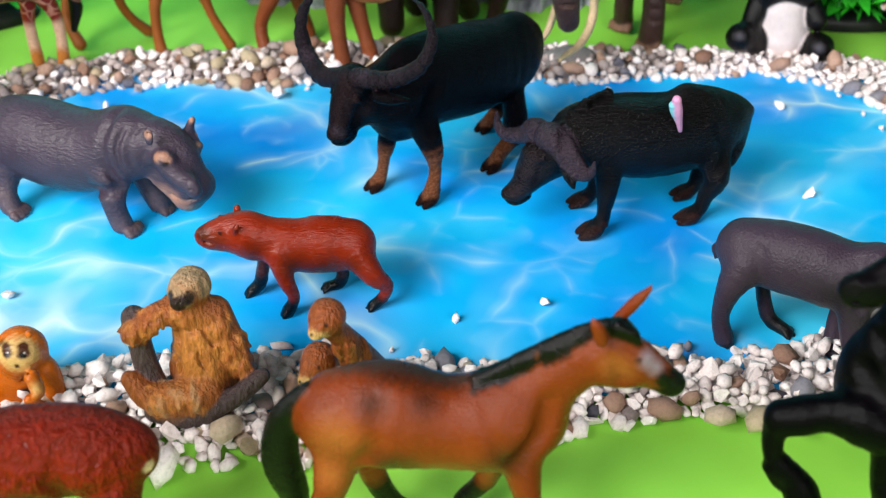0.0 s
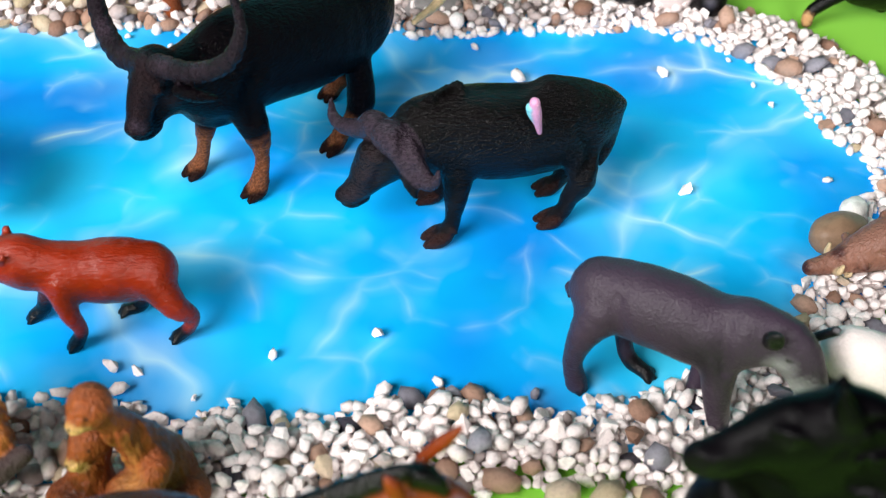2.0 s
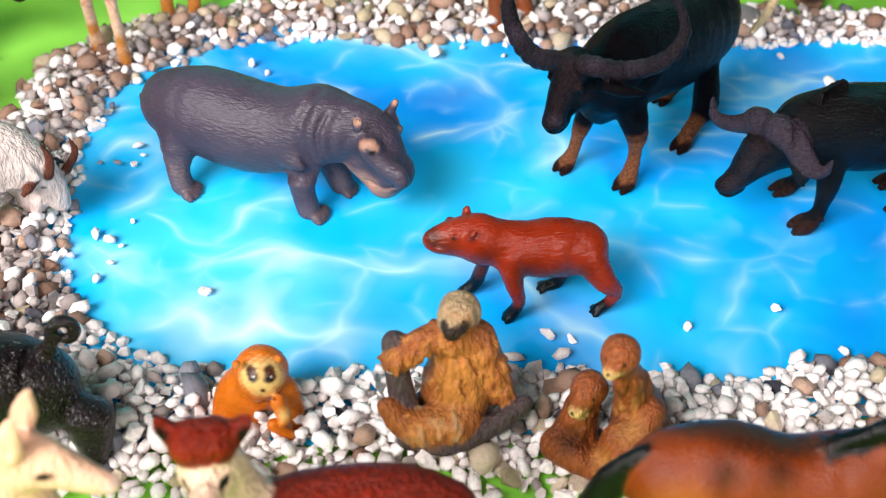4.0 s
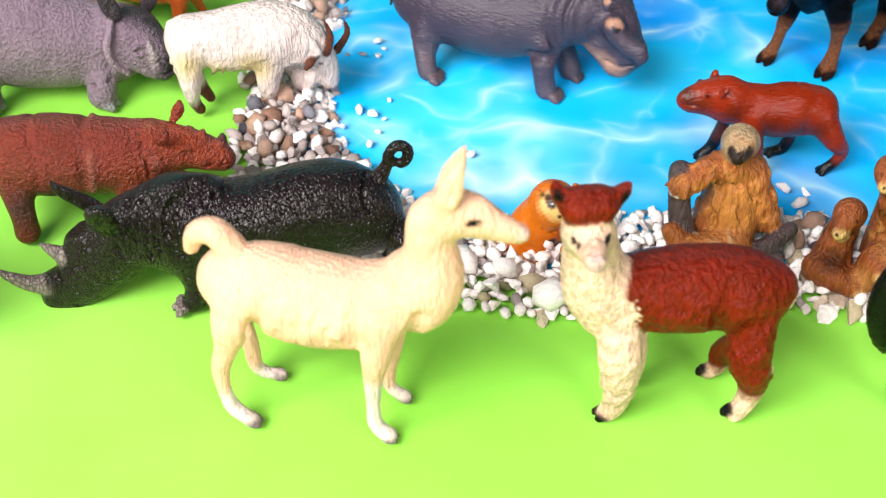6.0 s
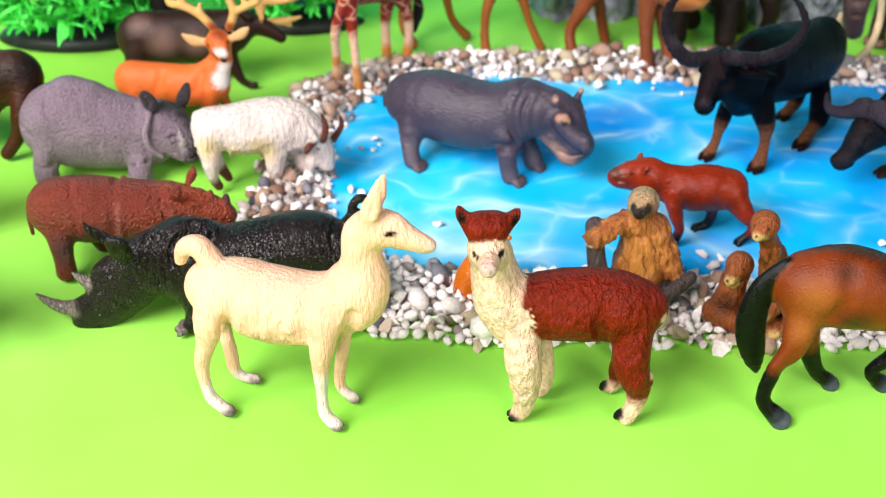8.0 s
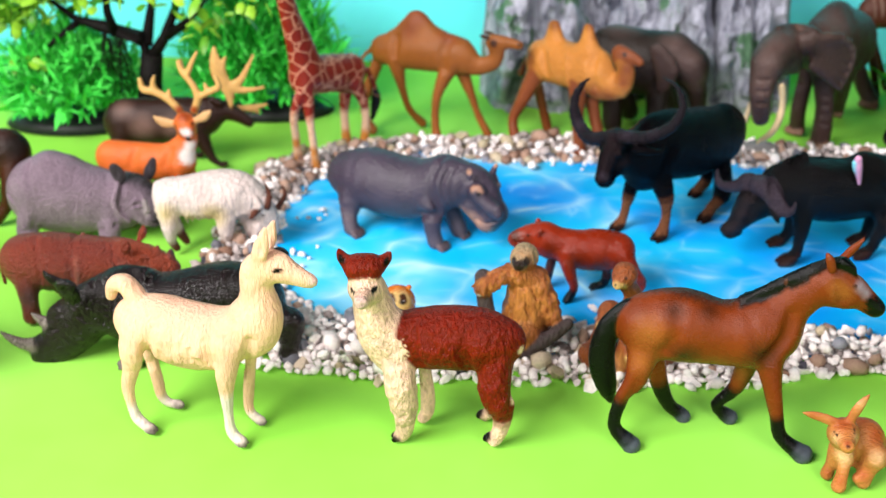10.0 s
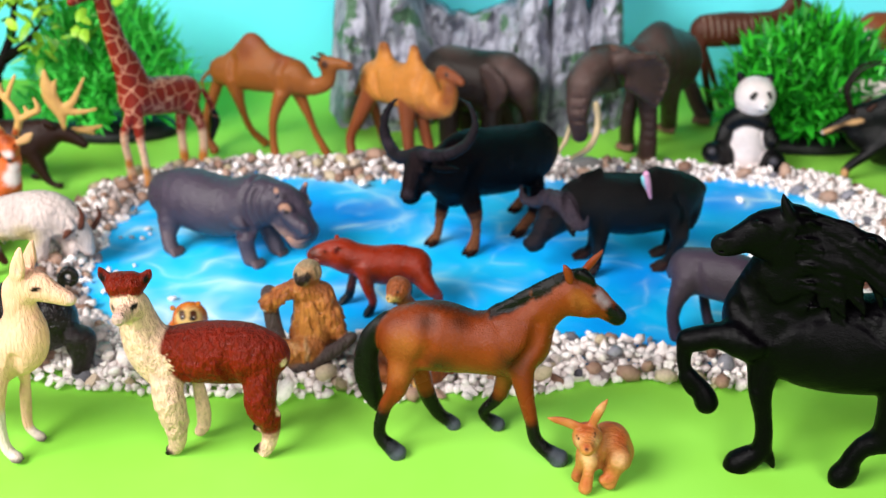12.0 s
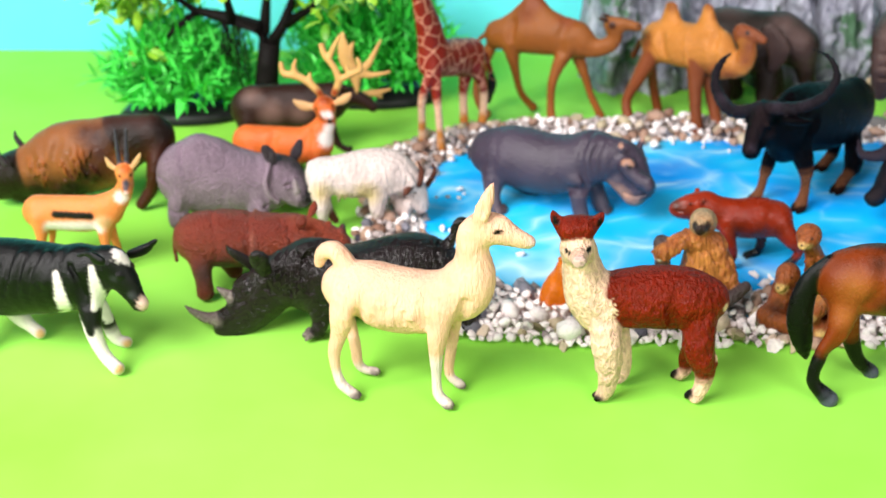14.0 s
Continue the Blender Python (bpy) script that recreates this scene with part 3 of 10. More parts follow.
    f.dab('eye', (34.2, 9.4, 81.8, 1.5), (35.6, 10.8, 81.2, 1.4), (36.8, 11.8, 80.8, 0.9), soft=0.3)
    f.dab('alpacream', (31.2, 9.4, 40, 9.6), (28.6, 9.5, 49.9, 7.4), soft=0.6)
    f.dab('alpacream', (-29.9, 5.6, 48.9, 2.1), (-26.1, 10.3, 25.9, 2.6))
    f.dab('black', (49.6, 3.8, 92.6, 1.8), (50, 3.6, 94.4, 1.3), (29.6, 3.8, 91.8, 1.8), (29, 3.6, 93.4, 1.3), soft=0.8)
    f.tufts(('redbrown',), (-21.2, 0, 50.6, 9.2), (-10.1, 0, 51.5, 12.7), (4.7, 0, 52, 12.8), (16.2, 0, 51.6, 12), count=230, long=3, thick=0.9, seed=33, towards=(0, 1, 0.2))
    f.tufts(('redbrown',), (-18.8, 4, 44, 7.4), (-17.8, 9.2, 30.6, 7), (-21, 9.4, 21.2, 5.5), count=70, long=2.6, thick=0.8, seed=34, towards=(0, 1, 0))
    f.tufts(('alpacream',), (28.4, 0, 45.5, 9.2), (32.5, 0, 53.8, 9.8), (35.8, 0, 64.7, 8.3), (37.7, 0, 74, 6.8), count=150, long=2.6, thick=0.8, seed=35, towards=(0, 1, 0))
    f.tufts(('alpacream',), (25, 8.6, 33.5, 7.2), (23.5, 8.3, 23.6, 6.2), (23.1, 7.9, 15, 5), count=70, long=2.6, thick=0.7, seed=36, towards=(0, 1, 0))
    f.build('wool', 'brown and cream woolly alpaca figurine with black toes', 'toy alpaca')


alpaca_figure()


def horse_figure():
    f = Figure('horse_figure', (-0.0001, 0.2485, 0.0000), -1.5, 1.1)
    f.tube('bay', (-29.3, 0, 58.4, 15.3), (-16.7, -0, 59, 17.4), (0.5, -0, 56.3, 15.3), (16.1, -0, 56.6, 16.3), (23.4, 0, 55.7, 12.1), k=8, w=0.85)
    f.tube('bay', (22.3, 0, 61.4, 13), (30.6, 0, 72.2, 9.8), (39.6, -0, 80.9, 8.2), (46, 0, 86.1, 6.6), k=8, w=0.7)
    f.tube('bay', (47.5, 0, 83, 9.2), (53.9, 0, 81, 7.4), (60.6, 0, 76.4, 5.4), (66, 0, 72.3, 4.4), w=0.75)
    f.tube('bay', (48.8, 0, 79, 6.6), (52.5, 0, 77.4, 5.6), k=3, w=0.85)
    f.tube('black', (8, 0, 72.6, 1.8), (16.3, 0, 75.9, 3.2), (25, 0, 80.9, 4), (34.6, -0, 87, 4), (43, 0, 91.9, 3.5), (49.6, 0, 93.4, 3), k=1.5, w=0.6)
    f.tube('black', (48.4, -2, 94.9, 2.5), (52.8, -2, 92.3, 2), (54.3, -2, 88.9, 1), k=2)
    f.tube('bay', (43.6, -7, 93.8, 2), (42.3, -7, 98, 2), (40.6, -7, 101.2, 0.7), k=2)
    f.tube('bay', (49.4, 6, 90.9, 1.8), (54.3, 6, 97.7, 1.8), (58.1, 6, 102.6, 0.8), k=2)
    f.tube('black', (-39.7, -0, 67.2, 3.7), (-47.6, -0, 56.8, 5), (-50.2, 0, 40.5, 6.2), (-47.5, 0, 25.5, 5.2), (-44.7, 0, 15.9, 1.6), k=2, w=0.7)
    f.tube('bay', (-31, -4.2, 51.9, 8.3), (-34.5, -10, 35.8, 5), (-40.1, -11, 25.4, 3.4), (-43.2, -12, 11.1, 3), (-37.1, -12.9, 3.7, 3.9), k=2.5, change=(2, 'black'))
    f.tube('bay', (-27.2, 6.4, 49.7, 5.3), (-22.9, 9.6, 23.3, 4.3), (-17.1, 11.3, 8.8, 3.4), (-11.3, 12.9, 3, 3.2), k=2.5, change=(1, 'black'))
    f.tube('bay', (22.7, -5, 50.2, 6.7), (25.3, -10, 35.7, 4.3), (28.7, -11.1, 21.6, 3.2), (31.5, -12.1, 10.7, 3.2), (39.8, -13.1, 3.6, 3.8), k=2.5, change=(2, 'black'))
    f.tube('bay', (18.5, 6.4, 48.4, 6.2), (13.3, 9.7, 22.2, 3.8), (5.1, 11.4, 10.1, 2.6), (10.4, 13.1, 3.3, 3.5), k=2.5, change=(1, 'black'))
    f.tube('greyhoof', (-37.7, -12.9, 4.3, 3.5), (-34.9, -12.9, 1.2, 4.6), k=1)
    f.tube('greyhoof', (-11.9, 12.9, 3.4, 3.1), (-9.6, 12.9, 0.8, 3.9), k=1)
    f.tube('greyhoof', (39.2, -13.1, 4.5, 3.7), (42, -13.1, 2.1, 4.8), k=1)
    f.tube('greyhoof', (9.8, 13.1, 4, 3.1), (12.4, 13.1, 1.8, 3.9), k=1)
    f.tube('black', (9.5, -0.9, 74.1, 1.4), (8.8, -4.4, 71.3, 0.7), k=0.6, mirror=True)
    f.tube('black', (11.5, -1.3, 75.4, 1.4), (10.9, -3.3, 71.8, 0.7), k=0.6, mirror=True)
    f.tube('black', (13.5, -0.8, 76.2, 1.4), (12.9, -2.1, 72.2, 0.7), k=0.6, mirror=True)
    f.tube('black', (15.5, -1, 77.4, 1.4), (14.9, -1.4, 72.9, 0.7), k=0.6, mirror=True)
    f.tube('black', (17.4, -0.9, 78.5, 1.4), (16.9, -1.9, 74.3, 0.7), k=0.6, mirror=True)
    f.tube('black', (19.4, -0.9, 79.5, 1.4), (18.8, -2, 75.5, 0.7), k=0.6, mirror=True)
    f.tube('black', (21.4, -1.2, 80.8, 1.4), (20.8, -2.2, 76.6, 0.7), k=0.6, mirror=True)
    f.tube('black', (23.3, -1.3, 81.9, 1.4), (22.8, -2.3, 77.8, 0.7), k=0.6, mirror=True)
    f.tube('black', (25.3, -1.4, 83, 1.4), (24.7, -2.5, 79, 0.7), k=0.6, mirror=True)
    f.tube('black', (29.6, -1.9, 85.6, 1.4), (29.1, -3, 81.6, 0.7), k=0.6, mirror=True)
    f.tube('black', (31.5, -2, 86.8, 1.4), (31, -3.1, 82.7, 0.7), k=0.6, mirror=True)
    f.tube('black', (33.5, -1.6, 87.6, 1.4), (32.9, -3.3, 83.9, 0.7), k=0.6, mirror=True)
    f.tube('black', (35.4, -1.9, 88.8, 1.4), (34.8, -3.4, 85, 0.7), k=0.6, mirror=True)
    f.tube('black', (37.4, -1.5, 89.7, 1.4), (36.7, -2.3, 87.5, 0.7), k=0.6, mirror=True)
    f.tube('black', (39.2, -1.9, 90.9, 1.4), (38.7, -2.2, 88.5, 0.7), k=0.6, mirror=True)
    f.carve((-17.9, -11.4, 73.2, 2.6), (-18.8, -16.3, 64.2, 3.0), (-22.5, -14.4, 52.4, 3.1))
    f.carve((12.0, -9, 71, 1.2), (14.1, -14.6, 63.8, 1.5), (17.2, -15.4, 53.8, 1.5), k=2.5)
    f.carve((30.2, -8.5, 71.1, 2.6), (28.3, -10.8, 60.6, 3.1), (21.1, -13.8, 51.5, 2.6))
    f.carve((59.2, -3.7, 74.0, 0.8), (64.5, -3.3, 71.1, 0.8), k=0.6)
    f.carve((-33.8, -16.1, 36.0, 1.8), (-37.2, -14.2, 25.2, 1.8))
    f.carve((66.1, -2.9, 76.2, 0.6), k=0.6)
    f.carve((47.9, -7.8, 86.0, 1.7), (50.4, -6.3, 78.2, 1.7))
    f.dab('lavender', (57.5, -4, 84.7, 2.3), (60.3, -3.6, 81.5, 2), soft=4, mirror=True)
    f.dab('black', (67.1, -3.1, 73.5, 6.1), (62.7, -3.7, 77.3, 2.5), soft=2)
    f.dab('eye', (54.7, -4.8, 85, 1.1), soft=0.3, mirror=True)
    f.dab('tan', (-30.5, -12.7, 61.5, 5.7), (-32.8, -13.3, 46.6, 4.7), soft=10, mirror=True)
    f.dab('tan', (-1.6, -6.3, 42.5, 6.6), (-14.7, -6.9, 42.2, 6.6), (12, 4.7, 34.9, 6.7), soft=10, mirror=True)
    f.dab('darkbay', (-27.8, 6.5, 74.1, 4.2), (-24.8, 6.1, 74.2, 4.2), (-21.9, 5.8, 74.4, 4.2), (-18.8, 2.2, 76.2, 4.2), (-15.9, 1.7, 76.4, 4.2), (-13.3, 0.8, 76.2, 4), (-10.7, 0.8, 75.5, 3.9), (-8, 1.3, 74.6, 3.8), (-5.4, 1.4, 73.8, 3.6), (-2.8, 2, 73, 3.5), (-0.2, 2.6, 72.1, 3.4), (2.4, 2.5, 71.6, 3.3), (5, 0.7, 72, 3.1), soft=8)
    f.dab('darkbay', (18.5, -13.4, 52.6, 5.7), (-14.7, -12.8, 50.4, 5.2), (-5.2, -7.1, 71.4, 3.1), (-20.5, -9.5, 71.9, 3.6), soft=9, mirror=True)
    f.stripe('camelred', (26.2, -2.4, 85, 0.7), (27, -4.4, 81, 0.8), (27.4, -6, 77, 0.6), mirror=True)
    f.dab('tan', (50.1, -6.4, 81.9, 3.8), (46.8, -6.6, 85.3, 2.5), soft=6, mirror=True)
    f.build('glossy', 'chestnut brown horse figurine with black mane, tail and stockings', 'toy horse')


horse_figure()


def rabbit_figure():
    f = Figure('rabbit_figure', (0.0595, 0.2243, 0.0000), 180.0, 0.75)
    f.tube('tanrabbit', (-4.5, -3, 17.1, 9.9), (-7, -3, 11.9, 9.4), w=0.9)
    f.tube('tanrabbit', (3.8, 4, 14.8, 7.2), (4.5, 4, 11, 5.2))
    f.tube('tanrabbit', (-7.6, 6, 14.3, 6.7), (-5.5, 6, 9.9, 4.6), k=3)
    f.tube('tanrabbit', (6.5, 6, 26, 6.9), k=3)
    f.tube('tanrabbit', (7, 12, 26.6, 4.5), (7.3, 17, 27.1, 3.2), k=3)
    f.tube('tanrabbit', (10.4, 6, 31.3, 2.3), (16.1, 6, 33.5, 2.3), (20.7, 6, 34.8, 1.8), (24.5, 6, 35.5, 0.6), k=1.5, w=0.6)
    f.tube('tanrabbit', (5, 6, 31.6, 2), (2.6, 6, 38.3, 2.3), (0.5, 6, 42.6, 1.8), (-1.6, 6, 46.3, 0.6), k=1.5, w=0.6)
    f.tube('tanrabbit', (4.6, 8.2, 16.9, 3.8), (5.3, 11, 11.1, 2.6), (6.6, 13, 3, 3.2), k=2)
    f.tube('tanrabbit', (7.4, 4, 13, 3.6), (8.8, 4, 7.6, 2.5), (9.7, 4, 2.8, 3), k=2)
    f.tube('tanrabbit', (-8, 6, 15.3, 5.1), (-6.8, 7.5, 10.1, 3.3), (-4.4, 9, 3.2, 3.4), k=2)
    f.tube('tanrabbit', (-2.8, 10, 6.1, 2.3), (-1.4, 10, 5.4, 2.1), k=2)
    f.carve((9.2, 19.9, 27.3, 0.5), (7.7, 20.5, 27.2, 0.5), (6.1, 20.2, 27.9, 0.5), k=0.6)
    f.carve((-1.0, 9.2, 18.8, 1.7), (-0.7, 7.4, 11.3, 1.7))
    f.dab('rabbitpale', (6, 11.5, 18.3, 4.1), (11.3, 12.7, 27.5, 2.3), (2.7, 12.8, 28, 2), (1.5, 6.3, 42.2, 1.3), (-8.3, 11.7, 17.9, 3), soft=5)
    f.dab('rabbitred', (7.3, 8.4, 32.5, 3.5), (9.1, 6.9, 32.6, 2.3), (-9, 2.5, 23.7, 4.6), (-3.6, -3.4, 27.1, 3.6), (20, 6.1, 34.6, 1.5), (6.9, 15, 7.2, 2), (10.1, 6.8, 4.6, 1.8), (-3.5, 11.3, 8, 2.3), soft=6)
    f.dab('eye', (11.4, 9.9, 29.1, 0.6), (11.2, 10.2, 28.9, 0.6), (11, 10.6, 28.7, 0.6), (10.8, 11.6, 29, 0.6), (10.7, 12.4, 29.1, 0.6), soft=0.4)
    f.dab('eye', (3.7, 10.1, 30.9, 0.6), (3.7, 10.4, 30.6, 0.6), (3.8, 10.6, 30.4, 0.6), (3.8, 10.9, 30.1, 0.6), (3.9, 11.4, 30, 0.6), (4.1, 12, 30.1, 0.6), soft=0.4)
    f.dab('rabbitred', (7.8, 18.6, 30, 1.5), soft=2)
    f.dab('capydark', (7.8, 19.8, 28.8, 0.9), soft=0.6)
    f.build('fur', 'small tan rabbit figurine with upright and sideways ears', 'toy rabbit')


rabbit_figure()


def black_horse_figure():
    f = Figure('black_horse_figure', (0.1551, 0.2398, 0.0000), 168.9, 0.95)
    f.tube('blackhorse', (20.7, -0, 70.3, 19.9), (2, -0, 67, 23.3), (-17.3, -0, 66.8, 23.6), (-35.7, -0, 70.8, 23.6), (-46.6, -0, 75.1, 20.9), k=8, w=0.8)
    f.tube('blackhorse', (21.7, -0, 78.8, 20.2), (16.8, 2.7, 97.8, 17.8), (13.4, 5.3, 113.2, 12.6), (17.1, 8, 123.3, 10), k=8, w=0.65)
    f.tube('blackhorse', (18.5, 8, 123, 10.2), (28, 10, 122.2, 9.6), (36, 12, 119.4, 7), (42.6, 14.4, 116.6, 5.8), (46, 15.4, 116, 5.2), w=0.7)
    f.tube('blackhorse', (34, 14.6, 127, 1.1), (31, 15.8, 128, 1.3), (27.6, 15.4, 126.4, 1.1), k=1)
    f.tube('satin', (31, 15.6, 125.6, 1.7), k=0.8)
    f.tube('blackhorse', (46.6, 17.4, 118.6, 2.3), (44, 17, 119.6, 1.6), k=1.5)
    f.tube('blackhorse', (29.1, 11, 115.1, 5.8), (22.4, 11, 113.5, 6.3), w=0.6)
    f.tube('blackhorse', (20.5, 13, 131.7, 2.4), (22.9, 13, 136.1, 1.9), (24.1, 13, 140.8, 0.6), k=2)
    f.tube('blackhorse', (19.1, 4, 129, 2.2), (20.7, 4, 131.4, 1.7), (21.6, 4, 135, 0.6), k=2)
    f.tube('blackhorse', (18.3, 4, 128.5, 3.1), (5.1, 5.5, 127, 2.6), (-7.5, 7, 123.6, 2.1), (-18.4, 8.5, 120, 1.9), (-19.8, 10, 115.8, 0.7), k=0.6, w=0.8)
    f.tube('blackhorse', (17.5, 4.4, 127.5, 3.1), (4.6, 5.9, 124.2, 2.6), (-7.7, 7.4, 122.5, 2.1), (-14.6, 8.8, 121.8, 1.9), (-22.6, 10.3, 114.4, 0.7), k=0.6, w=0.8)
    f.tube('blackhorse', (16.6, 4.8, 126.5, 3.1), (3.9, 6.3, 126.3, 2.6), (-5.1, 7.7, 125.8, 2.1), (-17.1, 9.2, 116.8, 1.9), (-28.1, 10.6, 113.3, 0.7), k=0.6, w=0.8)
    f.tube('blackhorse', (15.8, 5.3, 125.4, 3.1), (4.2, 6.7, 123.2, 2.6), (-6.9, 8.1, 121.7, 2.1), (-15.9, 9.5, 122.7, 1.9), (-29.9, 10.9, 111.8, 0.7), k=0.6, w=0.8)
    f.tube('blackhorse', (14.9, 5.7, 124.4, 3.1), (3.8, 7.1, 127, 2.6), (-11.8, 8.5, 119, 2.1), (-19.1, 9.9, 113.5, 1.9), (-28, 11.3, 109.9, 0.7), k=0.6, w=0.8)
    f.tube('blackhorse', (14.1, 6.1, 123.3, 3.1), (1.3, 7.5, 126.2, 2.6), (-12.3, 8.8, 118.9, 2.1), (-24.3, 10.2, 113.1, 1.9), (-26.8, 11.6, 108, 0.7), k=0.6, w=0.8)
    f.tube('blackhorse', (13.2, 6.5, 122.3, 3.1), (1.6, 7.9, 125.4, 2.6), (-9, 9.2, 121.7, 2.1), (-20.5, 10.6, 113.5, 1.9), (-25.1, 11.9, 106.1, 0.7), k=0.6, w=0.8)
    f.tube('blackhorse', (12.4, 6.9, 121.3, 3.1), (-0.5, 8.3, 123.1, 2.6), (-11.4, 9.6, 115.1, 2.1), (-22.2, 10.9, 114.6, 1.9), (-30.3, 12.2, 105, 0.7), k=0.6, w=0.8)
    f.tube('blackhorse', (11.5, 7.4, 120.2, 3.1), (-1.2, 8.7, 124.4, 2.6), (-14.4, 9.9, 119.8, 2.1), (-25.6, 11.2, 109, 1.9), (-27.1, 12.5, 102.8, 0.7), k=0.6, w=0.8)
    f.tube('blackhorse', (10.7, 7.8, 119.2, 3.1), (-2.6, 9.1, 120.8, 2.6), (-13.5, 10.3, 118.4, 2.1), (-21, 11.6, 112.5, 1.9), (-36.3, 12.8, 102.2, 0.7), k=0.6, w=0.8)
    f.tube('blackhorse', (9.8, 8.2, 118.2, 3.1), (-1.8, 9.4, 116.3, 2.6), (-16.9, 10.7, 110.5, 2.1), (-24.1, 11.9, 109.8, 1.9), (-33.4, 13.2, 100.1, 0.7), k=0.6, w=0.8)
    f.tube('blackhorse', (9, 8.6, 117.1, 3.1), (-4, 9.8, 120.9, 2.6), (-16.9, 11.1, 110.2, 2.1), (-27.9, 12.3, 111.4, 1.9), (-38.1, 13.5, 99, 0.7), k=0.6, w=0.8)
    f.tube('blackhorse', (8.1, 9.1, 116.1, 3.1), (-2.7, 10.2, 117.6, 2.6), (-17.3, 11.4, 107.9, 2.1), (-26.6, 12.6, 102.1, 1.9), (-35.5, 13.8, 96.9, 0.7), k=0.6, w=0.8)
    f.tube('blackhorse', (7.3, 9.5, 115, 3.1), (-4.2, 10.6, 116.9, 2.6), (-15.3, 11.8, 112.5, 2.1), (-25.9, 12.9, 102.4, 1.9), (-40.4, 14.1, 95.8, 0.7), k=0.6, w=0.8)
    f.tube('blackhorse', (6.4, 9.9, 114, 3.1), (-4.2, 11, 118, 2.6), (-20.3, 12.2, 108.2, 2.1), (-27.9, 13.3, 105, 1.9), (-37.8, 14.4, 93.7, 0.7), k=0.6, w=0.8)
    f.tube('blackhorse', (5.6, 10.3, 113, 3.1), (-7.9, 11.4, 113.9, 2.6), (-18.1, 12.5, 110.1, 2.1), (-31.9, 13.6, 105.6, 1.9), (-37.9, 14.7, 92, 0.7), k=0.6, w=0.8)
    f.tube('blackhorse', (4.7, 10.7, 111.9, 3.1), (-8.4, 11.8, 115.5, 2.6), (-21.4, 12.9, 102.4, 2.1), (-32, 14, 97.6, 1.9), (-35.4, 15.1, 89.9, 0.7), k=0.6, w=0.8)
    f.tube('blackhorse', (3.9, 11.2, 110.9, 3.1), (-7.8, 12.2, 114.2, 2.6), (-22, 13.3, 106, 2.1), (-32, 14.3, 94.2, 1.9), (-42.9, 15.4, 89.1, 0.7), k=0.6, w=0.8)
    f.tube('blackhorse', (3.1, 11.6, 109.9, 3.1), (-11, 12.6, 110.8, 2.6), (-21.8, 13.6, 101.3, 2.1), (-32.1, 14.7, 98.7, 1.9), (-39.9, 15.7, 87, 0.7), k=0.6, w=0.8)
    f.tube('blackhorse', (2.2, 12, 108.9, 3.1), (-8.8, 13, 110.1, 2.6), (-25.2, 14, 98.5, 2.1), (-34.3, 15, 95.6, 1.9), (-40.3, 16, 85.3, 0.7), k=0.6, w=0.8)
    f.tube('blackhorse', (14.7, 11.2, 114.5, 3.1), (11.4, 11.2, 102.7, 2.4), (9.8, 11.2, 92, 1.7), (5.1, 11.2, 84.8, 0.6), k=0.7, w=0.7)
    f.tube('blackhorse', (10.3, 13.6, 108.8, 3.1), (7.8, 13.6, 97.3, 2.4), (5.8, 13.6, 87.2, 1.7), (2.1, 13.6, 80.1, 0.6), k=0.7, w=0.7)
    f.tube('blackhorse', (9.4, 13.6, 109.9, 3.1), (7.8, 13.6, 100.9, 2.4), (5.7, 13.6, 93, 1.7), (3, 13.6, 87.5, 0.6), k=0.7, w=0.7)
    f.tube('blackhorse', (7.3, 12.5, 115.6, 3.1), (4.6, 12.5, 102.9, 2.4), (2.4, 12.5, 91.5, 1.7), (-1.4, 12.5, 83.5, 0.6), k=0.7, w=0.7)
    f.tube('blackhorse', (6.2, 11.8, 111.7, 3.1), (4, 11.8, 103, 2.4), (2.3, 11.8, 95.2, 1.7), (-1.2, 11.8, 89.9, 0.6), k=0.7, w=0.7)
    f.tube('blackhorse', (2.3, 12.9, 111.2, 3.1), (0.8, 12.9, 99.2, 2.4), (-2.1, 12.9, 88.6, 1.7), (-4.4, 12.9, 81, 0.6), k=0.7, w=0.7)
    f.tube('blackhorse', (0.3, 14.2, 109.5, 3.1), (-2.6, 14.2, 100.3, 2.4), (-4.1, 14.2, 91.9, 1.7), (-8.5, 14.2, 86.4, 0.6), k=0.7, w=0.7)
    f.tube('blackhorse', (-2.2, 12.2, 106.6, 3.1), (-4.5, 12.2, 93.6, 2.4), (-7.2, 12.2, 82, 1.7), (-10.4, 12.2, 73.9, 0.6), k=0.7, w=0.7)
    f.tube('blackhorse', (-2.6, 13.1, 109.2, 3.1), (-4.8, 13.1, 96.3, 2.4), (-7.5, 13.1, 85, 1.7), (-10.5, 13.1, 76.9, 0.6), k=0.7, w=0.7)
    f.tube('blackhorse', (-5.7, 12.5, 110.8, 3.1), (-8.3, 12.5, 102.6, 2.4), (-9.8, 12.5, 95.2, 1.7), (-13.8, 12.5, 90.3, 0.6), k=0.7, w=0.7)
    f.tube('blackhorse', (-6.9, 12.8, 115.6, 3.1), (-9.9, 12.8, 104.9, 2.4), (-11.7, 12.8, 95.2, 1.7), (-15.9, 12.8, 88.6, 0.6), k=0.7, w=0.7)
    f.tube('blackhorse', (-8.2, 12.9, 121.4, 3.1), (-9.6, 12.9, 113.3, 2.4), (-11.8, 12.9, 106.3, 1.7), (-14.2, 12.9, 101.3, 0.6), k=0.7, w=0.7)
    f.tube('blackhorse', (-10.6, 11.8, 111.7, 3.1), (-11, 11.8, 100.5, 2.4), (-14.6, 11.8, 91, 1.7), (-15.4, 11.8, 83.9, 0.6), k=0.7, w=0.7)
